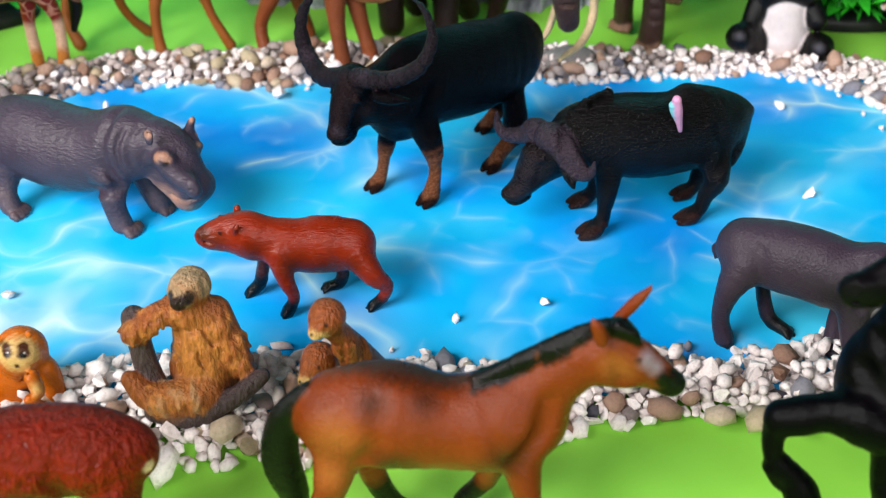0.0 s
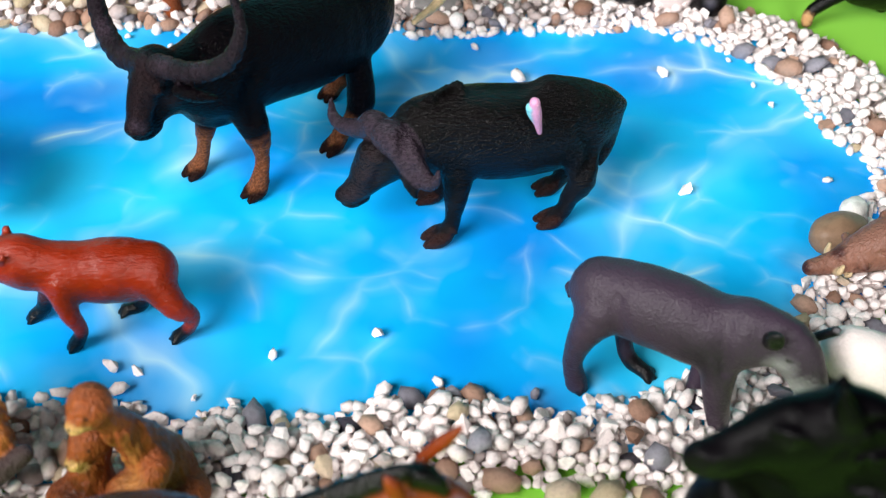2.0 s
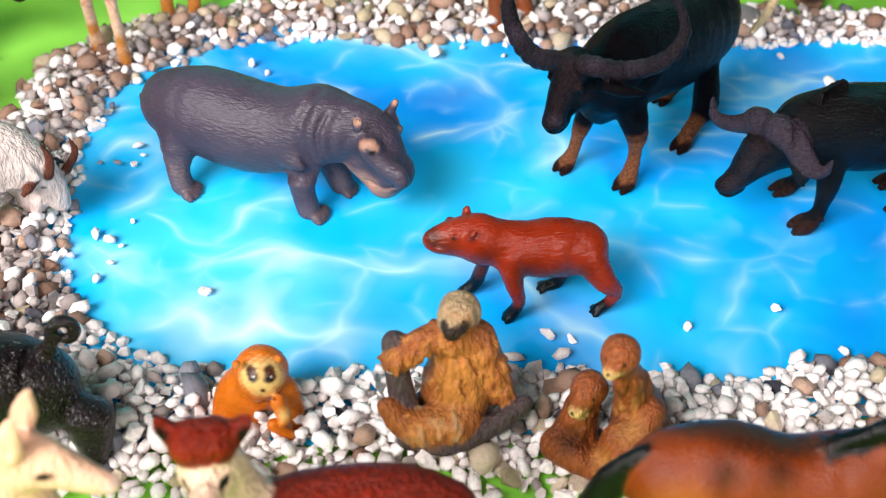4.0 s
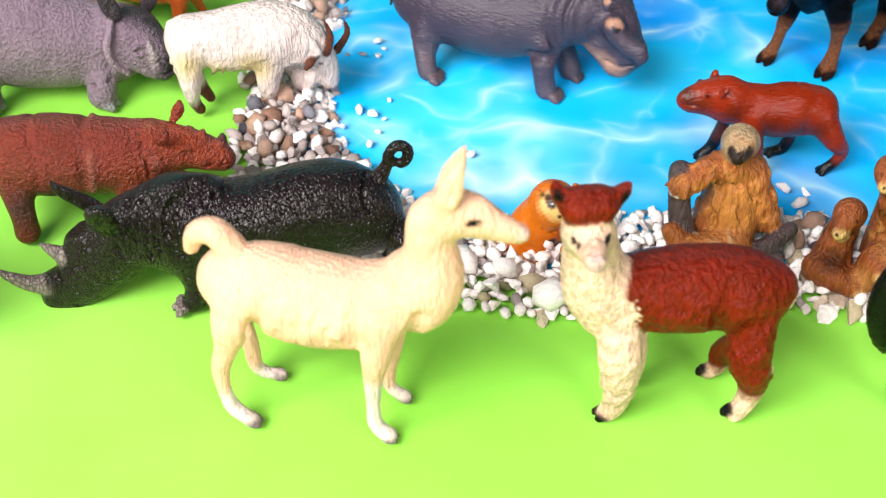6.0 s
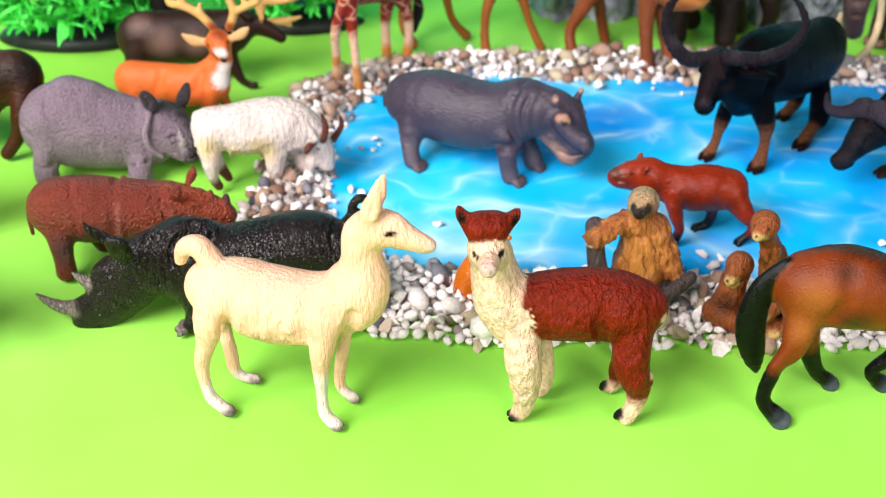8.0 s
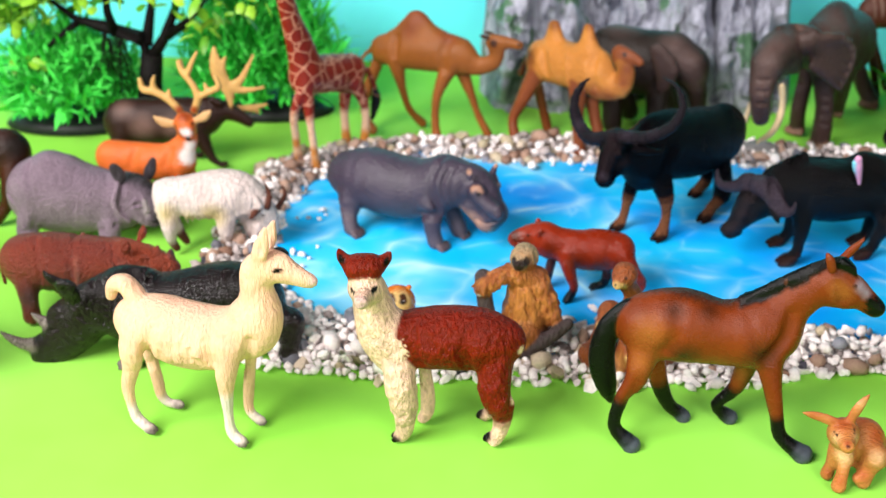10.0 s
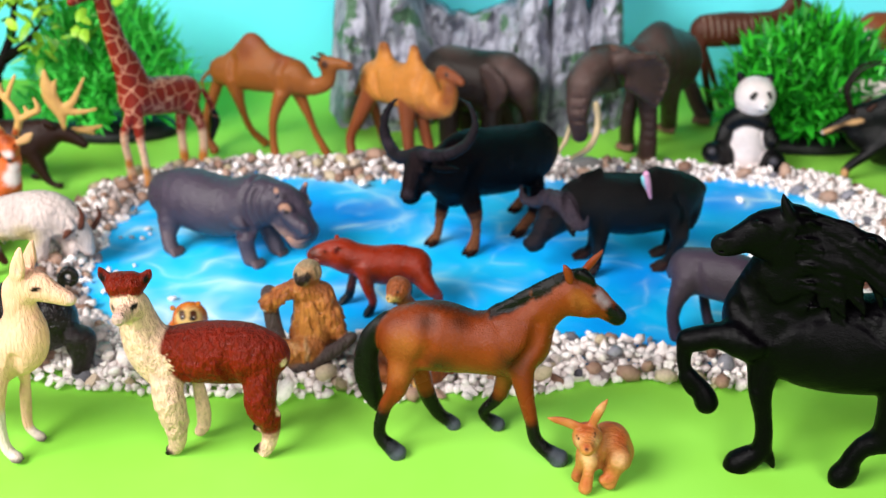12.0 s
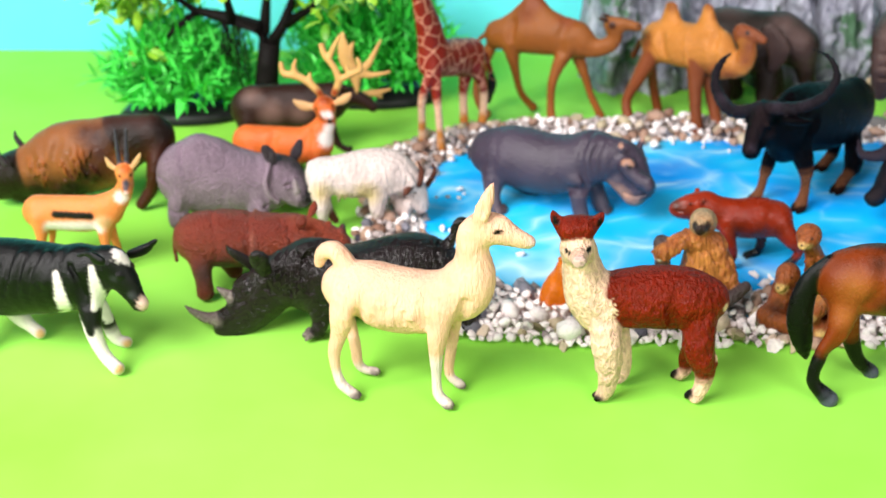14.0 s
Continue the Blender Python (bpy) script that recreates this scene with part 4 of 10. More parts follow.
    f.tube('blackhorse', (-11.5, 10.1, 120.1, 3.1), (-12.5, 10.1, 112.1, 2.4), (-15, 10.1, 105.2, 1.7), (-16.8, 10.1, 100.2, 0.6), k=0.7, w=0.7)
    f.tube('blackhorse', (-13, 12.7, 121.8, 3), (-14.5, 12.7, 111.9, 2.4), (-17.1, 12.7, 103.3, 1.7), (-19.4, 12.7, 97.2, 0.6), k=0.7, w=0.7)
    f.tube('blackhorse', (-16.5, 11.4, 118.7, 3.1), (-17.1, 11.4, 106.1, 2.4), (-21, 11.4, 95.3, 1.7), (-21.8, 11.4, 87.2, 0.6), k=0.7, w=0.7)
    f.tube('blackhorse', (30.3, 10, 68.7, 10.6), (43.4, 10, 68.7, 6.1), (54.9, 10, 64.1, 4.9), (57.6, 10, 57.8, 3.6), (56.6, 10, 49.5, 3.1), (53.7, 10, 45.1, 3.9), (50.4, 10, 41.9, 3.6), k=2)
    f.tube('blackhorse', (50.4, 10, 42.6, 3.6), (46.8, 10, 36.4, 5.2), (45.4, 10, 32.8, 5.5), k=0.8)
    f.tube('blackhorse', (51, 10, 65.9, 5.1), (57.2, 10, 65, 4.3), k=3)
    f.tube('blackhorse', (56.2, 10, 44.7, 3.1), (53.1, 10, 38.5, 2.3), (50.8, 10, 35.1, 1), k=1)
    f.tube('blackhorse', (22.2, 6.8, 61.1, 8.6), (22.3, 10, 43.2, 5.5), (20, 10, 31.3, 4.2), (18.2, 10, 20.7, 4), (18.7, 10, 11.1, 4.7), (23.2, 10, 5, 5.3), k=2)
    f.tube('blackhorse', (23.2, 10, 6.2, 5.3), (27.9, 10, 1.5, 6.4), (29.1, 10, -1.4, 5.3), k=1)
    f.tube('blackhorse', (17.2, 10, 11.4, 3.7), (14.1, 10, 6.5, 2.6), (12, 10, 2.3, 1.1), k=1)
    f.tube('blackhorse', (-39.4, 6, 61.2, 12.2), (-35.3, 10.3, 29.8, 7.4), (-25.8, 10.5, 20.7, 4.8), (-21.5, 10.8, 13.3, 4.4), (-19.7, 11, 5.1, 5.4), k=2)
    f.tube('blackhorse', (-39.4, -6, 61.2, 12.2), (-49.1, -10.3, 29.8, 6.4), (-53.3, -10.5, 20.7, 4.2), (-62.8, -10.8, 13.3, 3.8), (-74.7, -11, 5.1, 5.1), k=2)
    f.tube('blackhorse', (-20.4, 11, 7.6, 5.2), (-18, 11, 3.3, 5.7), (-16.9, 11, 0.5, 4.2), k=1)
    f.tube('blackhorse', (-59.3, -0, 86.7, 7.3), (-71.3, -0, 77.2, 7.3), (-80, -0, 49.7, 8.4), (-84, -0, 23.3, 3.5), k=3)
    f.carve((38.1, 8.8, 84.3, 2.6), (30.2, 18.0, 79.0, 3.4), (20.1, 17.6, 74.5, 2.9))
    f.carve((34.6, 9.0, 96.1, 2.5), (26.5, 14.5, 88.8, 2.9), (14.3, 14.8, 85.0, 2.9))
    f.carve((48.4, 19.4, 118.4, 1.3), (47.2, 19.6, 119, 1), k=0.6)
    f.carve((46.9, 17.7, 114.1, 0.7), (38.6, 15.3, 112.9, 0.7), k=0.6)
    f.carve((25.6, 17, 116, 1), (22.4, 16.6, 119.7, 1.2), (20, 15.6, 125, 1), k=1.5)
    f.carve((15.9, 13.0, 130.9, 1.2), (8.1, 8.9, 128.4, 1.3), (-0.6, 10.7, 126.5, 1.3), (-9.4, 13.5, 123.0, 1.3), (-18.5, 13.5, 116.3, 1.2), k=0.9)
    f.carve((14.2, 13.8, 128.6, 1.2), (7.8, 11.2, 125.0, 1.3), (-0.7, 11.2, 125.4, 1.3), (-9.9, 14.6, 119.2, 1.3), (-18.9, 13.4, 113.4, 1.2), k=0.9)
    f.carve((15.6, 14.8, 126.0, 1.2), (7.7, 11.3, 124.2, 1.3), (-1.3, 12.3, 121.2, 1.3), (-10.0, 14.8, 118.4, 1.3), (-19.2, 14.7, 111.1, 1.2), k=0.9)
    f.carve((16.2, 15.0, 123.2, 1.2), (7.5, 11.8, 122.6, 1.3), (-1.7, 13.5, 117.8, 1.3), (-10.2, 15.1, 116.7, 1.3), (-19.5, 15.3, 108.6, 1.2), k=0.9)
    f.carve((13.9, 14.5, 120.4, 1.2), (7.0, 14.1, 118.6, 1.3), (-1.8, 13.6, 117.2, 1.3), (-11.0, 15.3, 111.8, 1.3), (-20.0, 15.0, 105.6, 1.2), k=0.9)
    f.carve((13.1, 14.2, 117.4, 1.2), (6.7, 14.9, 115.6, 1.3), (-2.0, 14.1, 115.1, 1.3), (-11.4, 15.9, 108.7, 1.3), (-20.3, 15.9, 103.1, 1.2), k=0.9)
    f.carve((14.7, 13.8, 114.1, 1.2), (6.6, 15.0, 115.2, 1.3), (-2.6, 15.7, 110.7, 1.3), (-11.5, 15.8, 108.2, 1.3), (-20.8, 15.8, 100.2, 1.2), k=0.9)
    f.carve((14.2, 13.9, 111.3, 1.2), (6.2, 15.1, 112.2, 1.3), (-2.9, 15.9, 108.0, 1.3), (-12.1, 14.3, 104.4, 1.3), (-21.7, 13.0, 95.9, 1.2), k=0.9)
    f.carve((12.0, 15.8, 109.5, 1.2), (5.5, 14.9, 106.9, 1.3), (-3.0, 15.9, 107.5, 1.3), (-13.0, 13.8, 98.9, 1.3), (-22.2, 12.7, 92.8, 1.2), k=0.9)
    f.carve((12.3, 15.4, 106.4, 1.2), (5.2, 14.8, 104.7, 1.3), (-3.5, 16.1, 103.9, 1.3), (-13.3, 13.8, 96.8, 1.3), (-23.0, 10.7, 88.8, 1.2), k=0.9)
    f.carve((13.6, 14.0, 102.6, 1.2), (5.1, 14.8, 103.9, 1.3), (-4.2, 16.1, 98.9, 1.3), (-13.4, 13.8, 96.0, 1.3), (-23.1, 12.7, 86.9, 1.2), k=0.9)
    f.carve((12.1, 14.3, 99.9, 1.2), (4.5, 14.6, 99.6, 1.3), (-4.4, 16.0, 97.2, 1.3), (-14.0, 14.2, 91.9, 1.3), (-23.3, 14.4, 84.8, 1.2), k=0.9)
    f.carve((10.2, 14.7, 97.3, 1.2), (3.8, 14.3, 94.7, 1.3), (-4.6, 15.9, 96.1, 1.3), (-14.9, 13.1, 86.6, 1.3), (-23.5, 15.8, 82.6, 1.2), k=0.9)
    f.carve((11.3, 13.9, 93.8, 1.2), (3.7, 14.2, 93.4, 1.3), (-5.3, 15.8, 91.2, 1.3), (-15.1, 13.0, 85.3, 1.3), (-23.8, 17.0, 80.2, 1.2), k=0.9)
    f.carve((12.1, 13.7, 90.5, 1.2), (3.5, 14.3, 91.9, 1.3), (-6.0, 14.8, 86.4, 1.3), (-15.2, 13.7, 84.1, 1.3), (-24.0, 18.0, 77.8, 1.2), k=0.9)
    f.carve((39.6, 1.1, 97.1, 1.7), (35.0, 8.2, 95.6, 1.9), (28.5, 12.9, 95.5, 1.7), k=2)
    f.carve((37.1, 5.0, 94.3, 1.7), (32.5, 11.1, 92.7, 1.9), (26.2, 13.7, 91.8, 1.7), k=2)
    f.carve((34.6, 9.5, 91.9, 1.7), (29.9, 12.8, 89.1, 1.9), (23.8, 14.1, 87.8, 1.7), k=2)
    f.carve((32.0, 11.8, 88.3, 1.7), (27.3, 13.5, 85.1, 1.9), (21.4, 14.1, 83.7, 1.7), k=2)
    f.carve((29.4, 12.9, 84.2, 1.7), (24.7, 14.5, 81.2, 1.9), (19.1, 15.1, 80.0, 1.7), k=2)
    f.carve((26.8, 14.3, 80.2, 1.7), (22.2, 16.2, 77.7, 1.9), (16.8, 16.6, 76.6, 1.7), k=2)
    f.carve((30.1, 18.2, 77.7, 2.1), (14.8, 15.0, 89.2, 2.5), (6.3, 16.3, 95.1, 2.1))
    f.carve((24.9, 18.9, 74.6, 2.1), (9.3, 15.0, 83.0, 2.5), (1.5, 13.2, 85.8, 2.1))
    f.carve((24.7, 16.4, 61.6, 2.1), (25.4, 15.8, 46.4, 1.7), k=2)
    # slightly paler dabs paint a sheen on muzzle, brow and shoulder
    f.dab('satin', (47.3, 16.9, 117.9, 5.8), (23.2, 12.7, 130, 3.8), (30.5, 11.7, 81.1, 4), soft=6, mirror=True)
    f.dab('satin', (42, 15.6, 122.2, 2.4), (32, 14, 126.3, 1.9), (26.6, 12.4, 129.5, 1.9), soft=5)
    f.build('satinblack', 'black prancing horse figurine with long flowing mane', 'toy horse')


black_horse_figure()


def grey_rhino_figure():
    f = Figure('grey_rhino_figure', (-0.3777, 0.4356, 0.0000), 4.9, 0.95)
    f.tube('rhinogrey', (-17, -0, 29.9, 24), (-2.6, 0, 27.3, 24.1), (14.9, -0, 24.6, 21.1), (28.1, 0, 22.6, 18.2), k=8, w=0.85)
    f.tube('rhinogrey', (-10.7, -0, 48.6, 8.8), (-2.5, -0, 45.2, 8.9), k=8)
    f.tube('rhinogrey', (33.3, -2, 29.8, 14.4), (41.7, -4.4, 30.2, 12.4), (47.5, -7.3, 23.4, 9.8), (52.4, -10, 17.4, 6.8), k=5, w=0.9)
    f.tube('darkgrey', (54.7, -8, 17.7, 5.1), (53.2, -12, 15.7, 4.5), k=3)
    f.tube('rhinogrey', (40, -9, 24, 7), (47, -11, 17.4, 5))
    f.tube('darkgrey', (36.2, -11, 41.2, 2.1), (34.6, -11, 46.3, 4.1), (32.4, -11, 50.8, 3.2), k=1.2, w=0.6)
    f.tube('darkgrey', (45.4, 9, 34.2, 2.4), (48.6, 9, 40.7, 3.9), (51.3, 9, 47.8, 2.1), k=1.2, w=0.6)
    f.tube('rhinogrey', (-23.6, -12.6, 23.7, 7.9), (-26.4, -16, 11, 6.7), (-26.3, -17, 6.2, 6.6), k=2.5)
    f.tube('rhinogrey', (-23.6, 12.6, 23.7, 7.9), (-21.4, 16, 11, 5.7), (-16.3, 17, 6.2, 6.2), k=2.5)
    f.tube('rhinogrey', (25.4, -10, 18.8, 7.4), (25.1, -17, 6.2, 6.6), k=2.5)
    f.tube('rhinogrey', (25.4, 10, 18.8, 7.4), (47.1, 17, 6.2, 6.2), k=2.5)
    f.tube('palegrey', (27.8, -21.3, 3, 2.6), (29.4, -21.9, 2, 1.9), k=1)
    f.tube('palegrey', (28.9, -17, 3, 2.6), (31, -17, 2, 1.9), k=1)
    f.tube('palegrey', (27.8, -12.7, 3, 2.6), (29.4, -12.1, 2, 1.9), k=1)
    f.tube('palegrey', (-23.9, -21.3, 3, 2.6), (-22.3, -21.9, 2, 1.9), k=1)
    f.tube('palegrey', (-22.8, -17, 3, 2.6), (-20.6, -17, 2, 1.9), k=1)
    f.tube('palegrey', (-23.9, -12.7, 3, 2.6), (-22.3, -12.1, 2, 1.9), k=1)
    for i in range(8):
        x = -15.5 + 2.9 * i
        f.carve((x + 3.4, -15, 48.4 - 0.6 * i, 0.7), (x + 1, -20.6, 39, 0.9), (x + 0.4, -21.6, 30, 0.9), (x + 0.8, -19.8, 20, 0.7), k=1.2)
    # creases between the plates, each darkened with painted shade
    f.fold('foldshade', (15, -7, 49, 1.6), (14, -14.6, 45, 1.8), (8.2, -20.6, 36.5, 2), (4.6, -21.2, 24, 2), (5, -18, 13, 1.6), k=2)
    f.fold('foldshade', (-22, -8, 52, 1.6), (-21, -15, 46, 1.8), (-18.6, -21.4, 36, 2), (-17.6, -21.6, 24, 2), (-21, -20, 14, 1.6), k=2)
    f.fold('foldshade', (-37, -9, 33, 1.2), (-29, -20, 30, 1.3), (-20, -22.4, 27, 1.2), k=1.5)
    f.fold('foldshade', (10, -20, 17, 1), (20, -19.6, 12.6, 1.1), (30, -17, 14.6, 1), k=1.5)
    f.fold('foldshade', (-31, -20, 15, 1), (-26, -22.6, 13, 1.1), (-20, -20.6, 14, 1), k=1.5)
    f.fold('foldshade', (24.6, -4, 44.6, 1.3), (26.4, -13, 40, 1.5), (27.6, -17.2, 31, 1.5), (30.6, -16.6, 19, 1.4), k=1.6)
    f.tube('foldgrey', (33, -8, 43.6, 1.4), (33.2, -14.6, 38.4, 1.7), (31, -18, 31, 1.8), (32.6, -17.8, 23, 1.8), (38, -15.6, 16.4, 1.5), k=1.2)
    f.fold('foldshade', (36.4, -11.6, 40, 1), (35, -16.4, 33, 1.1), (35.4, -17.8, 25, 1.1), (39.6, -17, 18, 1), k=1.2)
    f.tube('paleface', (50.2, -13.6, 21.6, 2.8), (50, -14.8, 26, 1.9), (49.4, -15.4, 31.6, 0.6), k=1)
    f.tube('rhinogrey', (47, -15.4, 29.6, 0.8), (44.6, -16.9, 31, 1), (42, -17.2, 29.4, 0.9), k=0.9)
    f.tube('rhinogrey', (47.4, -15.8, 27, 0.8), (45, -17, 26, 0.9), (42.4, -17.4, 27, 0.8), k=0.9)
    f.fold('foldshade', (40.6, -17.6, 32, 0.5), (39.4, -18, 27, 0.6), (41, -17.6, 21, 0.5), k=0.8, line=0.3)
    f.fold('foldshade', (44, -17, 22.6, 0.5), (47.6, -16.6, 20, 0.6), (48.6, -16.4, 16, 0.5), k=0.8, line=0.3)
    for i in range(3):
        f.fold('foldshade', (51.6 + 1.6 * i, -15.6 + i, 22 - 1.6 * i, 0.5), (54.6 + i, -12.4, 22.6 - 1.8 * i, 0.5), k=0.7, line=0.3)
    f.fold('foldshade', (47.9, -18.0, 15.6, 0.8), (53.6, -16.4, 15.4, 0.8), (57.8, -13.6, 16.4, 0.8), k=0.6, line=0.5)
    f.carve((57.5, -13.3, 21.0, 0.9), k=0.6)
    f.carve((34.4, -13.5, 47.1, 1.5), (34, -13.6, 49, 1.2), k=0.6)
    f.dab('darkgrey', (43.4, -5, 42, 7), (50, -6, 38, 6), soft=6)
    f.dab('darkgrey', (56.4, -13.6, 18.4, 5), (58, -10.4, 20, 4.4), soft=4)
    f.dab('eye', (44.8, -17.4, 28.6, 1), soft=0.3)
    f.build('roughhide', 'grey plated rhinoceros figurine on green cloth', 'toy rhinoceros')


grey_rhino_figure()


def brown_rhino_figure():
    f = Figure('brown_rhino_figure', (-0.3402, 0.3382, 0.0000), 3.6, 1.0)
    f.tube('rhinobrown', (-22.9, 0, 32.5, 15.5), (-10.5, -0, 32.3, 17.1), (4.8, -0, 31.5, 16.3), (17.7, -0, 31.4, 15.3), (26.8, 0, 31.8, 13), k=8, w=0.85)
    f.tube('rhinobrown', (32.3, -0, 34.2, 10.9), (42.6, -0, 34, 8.8), (51.3, 0, 31, 7.2), (56.4, -0, 28.6, 5.6), k=6, w=0.85)
    f.tube('darkgrey', (56.5, 0, 33, 3.4), (57.6, -0, 38.6, 1.6), k=1)
    f.tube('darkgrey', (50, 0, 37.2, 2.6), (50.4, 0, 41.4, 1.2), k=1)
    f.tube('rhinobrown', (38.5, 8, 42, 1.8), (40.6, 8, 46, 2.6), (41.7, 8, 49.8, 1.2), k=1.5, w=0.6)
    f.tube('rhinobrown', (35.4, -9, 43, 2), (36.6, -10.5, 46.4, 3), (37.3, -11, 50, 1.4), k=1.2, w=0.6)
    f.carve((36.9, -12.4, 46.4, 1.2), (37.2, -12.4, 48.4, 0.9), k=0.6)
    f.tube('rhinobrown', (45.4, -6.6, 38, 1), (43.6, -7, 38.8, 1), (42.4, -7.2, 37.4, 1), k=1, mirror=True)
    f.tube('rhinobrown', (-35.1, -0, 38, 1.5), (-38.5, 0, 29.1, 1.3), (-38.5, 0, 18.4, 1.1), k=2)
    f.tube('rhinobrown', (-23.7, -5.2, 25.2, 7.3), (-21.5, -11.5, 13.1, 4.9), (-20.9, -13, 4.7, 5), k=2.5)
    f.tube('rhinobrown', (-23.7, 5.2, 25.2, 7.3), (-15.5, 11.5, 13.1, 4.2), (-8.9, 13, 4.7, 4.7), k=2.5)
    f.tube('rhinobrown', (20.8, -6, 23.9, 5.9), (21.1, -13, 4.7, 5), k=2.5)
    f.tube('rhinobrown', (20.8, 6, 23.9, 5.9), (41.1, 13, 4.7, 4.7), k=2.5)
    f.tube('rhinofold', (8.1, 4.2, 46.8, 1.5), (8.8, -11.8, 38.5, 1.5), (7.5, -11.8, 23.6, 1.5), k=2)
    f.tube('rhinofold', (25.5, 2.6, 44.6, 1.3), (28.1, -10.4, 34.4, 1.3), k=2)
    f.tube('rhinofold', (31.3, -1.8, 44.7, 1.3), (32.5, -9.5, 33.8, 1.3), k=2)
    f.tube('rhinobrown', (-14, -12.7, 39.3, 0.6), (-15.4, -13.8, 32.6, 0.8), (-16.7, -11.3, 23, 0.6), k=1.5)
    f.tube('rhinobrown', (-11.5, -13.4, 38.5, 0.6), (-12.8, -14.2, 32.8, 0.8), (-13.9, -12.1, 23.5, 0.6), k=1.5)
    f.tube('rhinobrown', (-9.1, -13.6, 37.4, 0.6), (-10.2, -14.3, 32.8, 0.8), (-11.2, -12.4, 23.6, 0.6), k=1.5)
    f.tube('rhinobrown', (-6.5, -12.8, 39.2, 0.6), (-7.8, -14.2, 32.7, 0.8), (-8.7, -12.4, 23.6, 0.6), k=1.5)
    f.tube('rhinobrown', (-4.1, -13.1, 38.2, 0.6), (-5.3, -14.1, 32.6, 0.8), (-6.2, -12.3, 23.5, 0.6), k=1.5)
    f.tube('rhinobrown', (-1.7, -13.3, 37.1, 0.6), (-2.8, -13.9, 32.5, 0.8), (-3.7, -12.2, 23.4, 0.6), k=1.5)
    f.tube('rhinobrown', (0.9, -12.4, 38.9, 0.6), (-0.3, -13.8, 32.4, 0.8), (-1.2, -12.1, 23.3, 0.6), k=1.5)
    f.tube('rhinobrown', (3.3, -12.7, 37.9, 0.6), (2.2, -13.7, 32.3, 0.8), (1.4, -12, 23.2, 0.6), k=1.5)
    f.tube('rhinobrown', (5.7, -12.9, 36.8, 0.6), (4.7, -13.6, 32.2, 0.8), (3.8, -11.8, 23, 0.6), k=1.5)
    f.carve((51.7, -4.8, 29.0, 0.8), (59.1, -2.7, 28.2, 0.8), k=0.6)
    f.dab('eye', (44.5, -6, 36.9, 0.9), soft=0.3, mirror=True)
    f.dab('rust', (56.8, -2.8, 31, 5.2), soft=6)
    f.dab('darkhide', (-9.2, -9.7, 19.5, 7.2), (-20, -15.1, 16.9, 6.7), (3.9, -6.7, 16.8, 6.8), soft=9, mirror=True)
    f.dab('rust', (40.1, -3.2, 41.9, 7.7), (47.2, -5.6, 34.3, 6.7), (22.3, -12.4, 29.8, 5.1), soft=14, mirror=True)
    # skin creases with their shade painted in
    f.fold('rustshade', (5.8, 0, 48.6, 1.3), (6.2, -8.4, 46, 1.5), (6.2, -14.2, 38, 1.7), (5.2, -14, 24, 1.4), k=1.8, mirror=True)
    f.fold('rustshade', (-15, -3, 49, 1), (-12, -12, 43, 1.2), (-11, -15.4, 34, 1.3), (-14, -13.6, 22, 1.2), k=1.6, mirror=True)
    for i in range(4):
        f.fold('rustshade', (23.4 + 3.6 * i, -4, 45 - 0.8 * i, 0.6), (24.8 + 3.4 * i, -10 + 0.8 * i, 40.4 - i, 0.7), (26 + 3.2 * i, -12 + 1.4 * i, 34 - 0.6 * i, 0.7), (26.6 + 3 * i, -11 + 1.2 * i, 27, 0.6), k=1)
    f.fold('rustshade', (42, -7.6, 35, 0.5), (45, -7, 34.4, 0.5), (47.4, -6.2, 35.6, 0.5), k=0.7, line=0.3)
    f.build('roughhide', 'reddish brown rough-skinned small rhinoceros figurine', 'toy rhinoceros')


brown_rhino_figure()


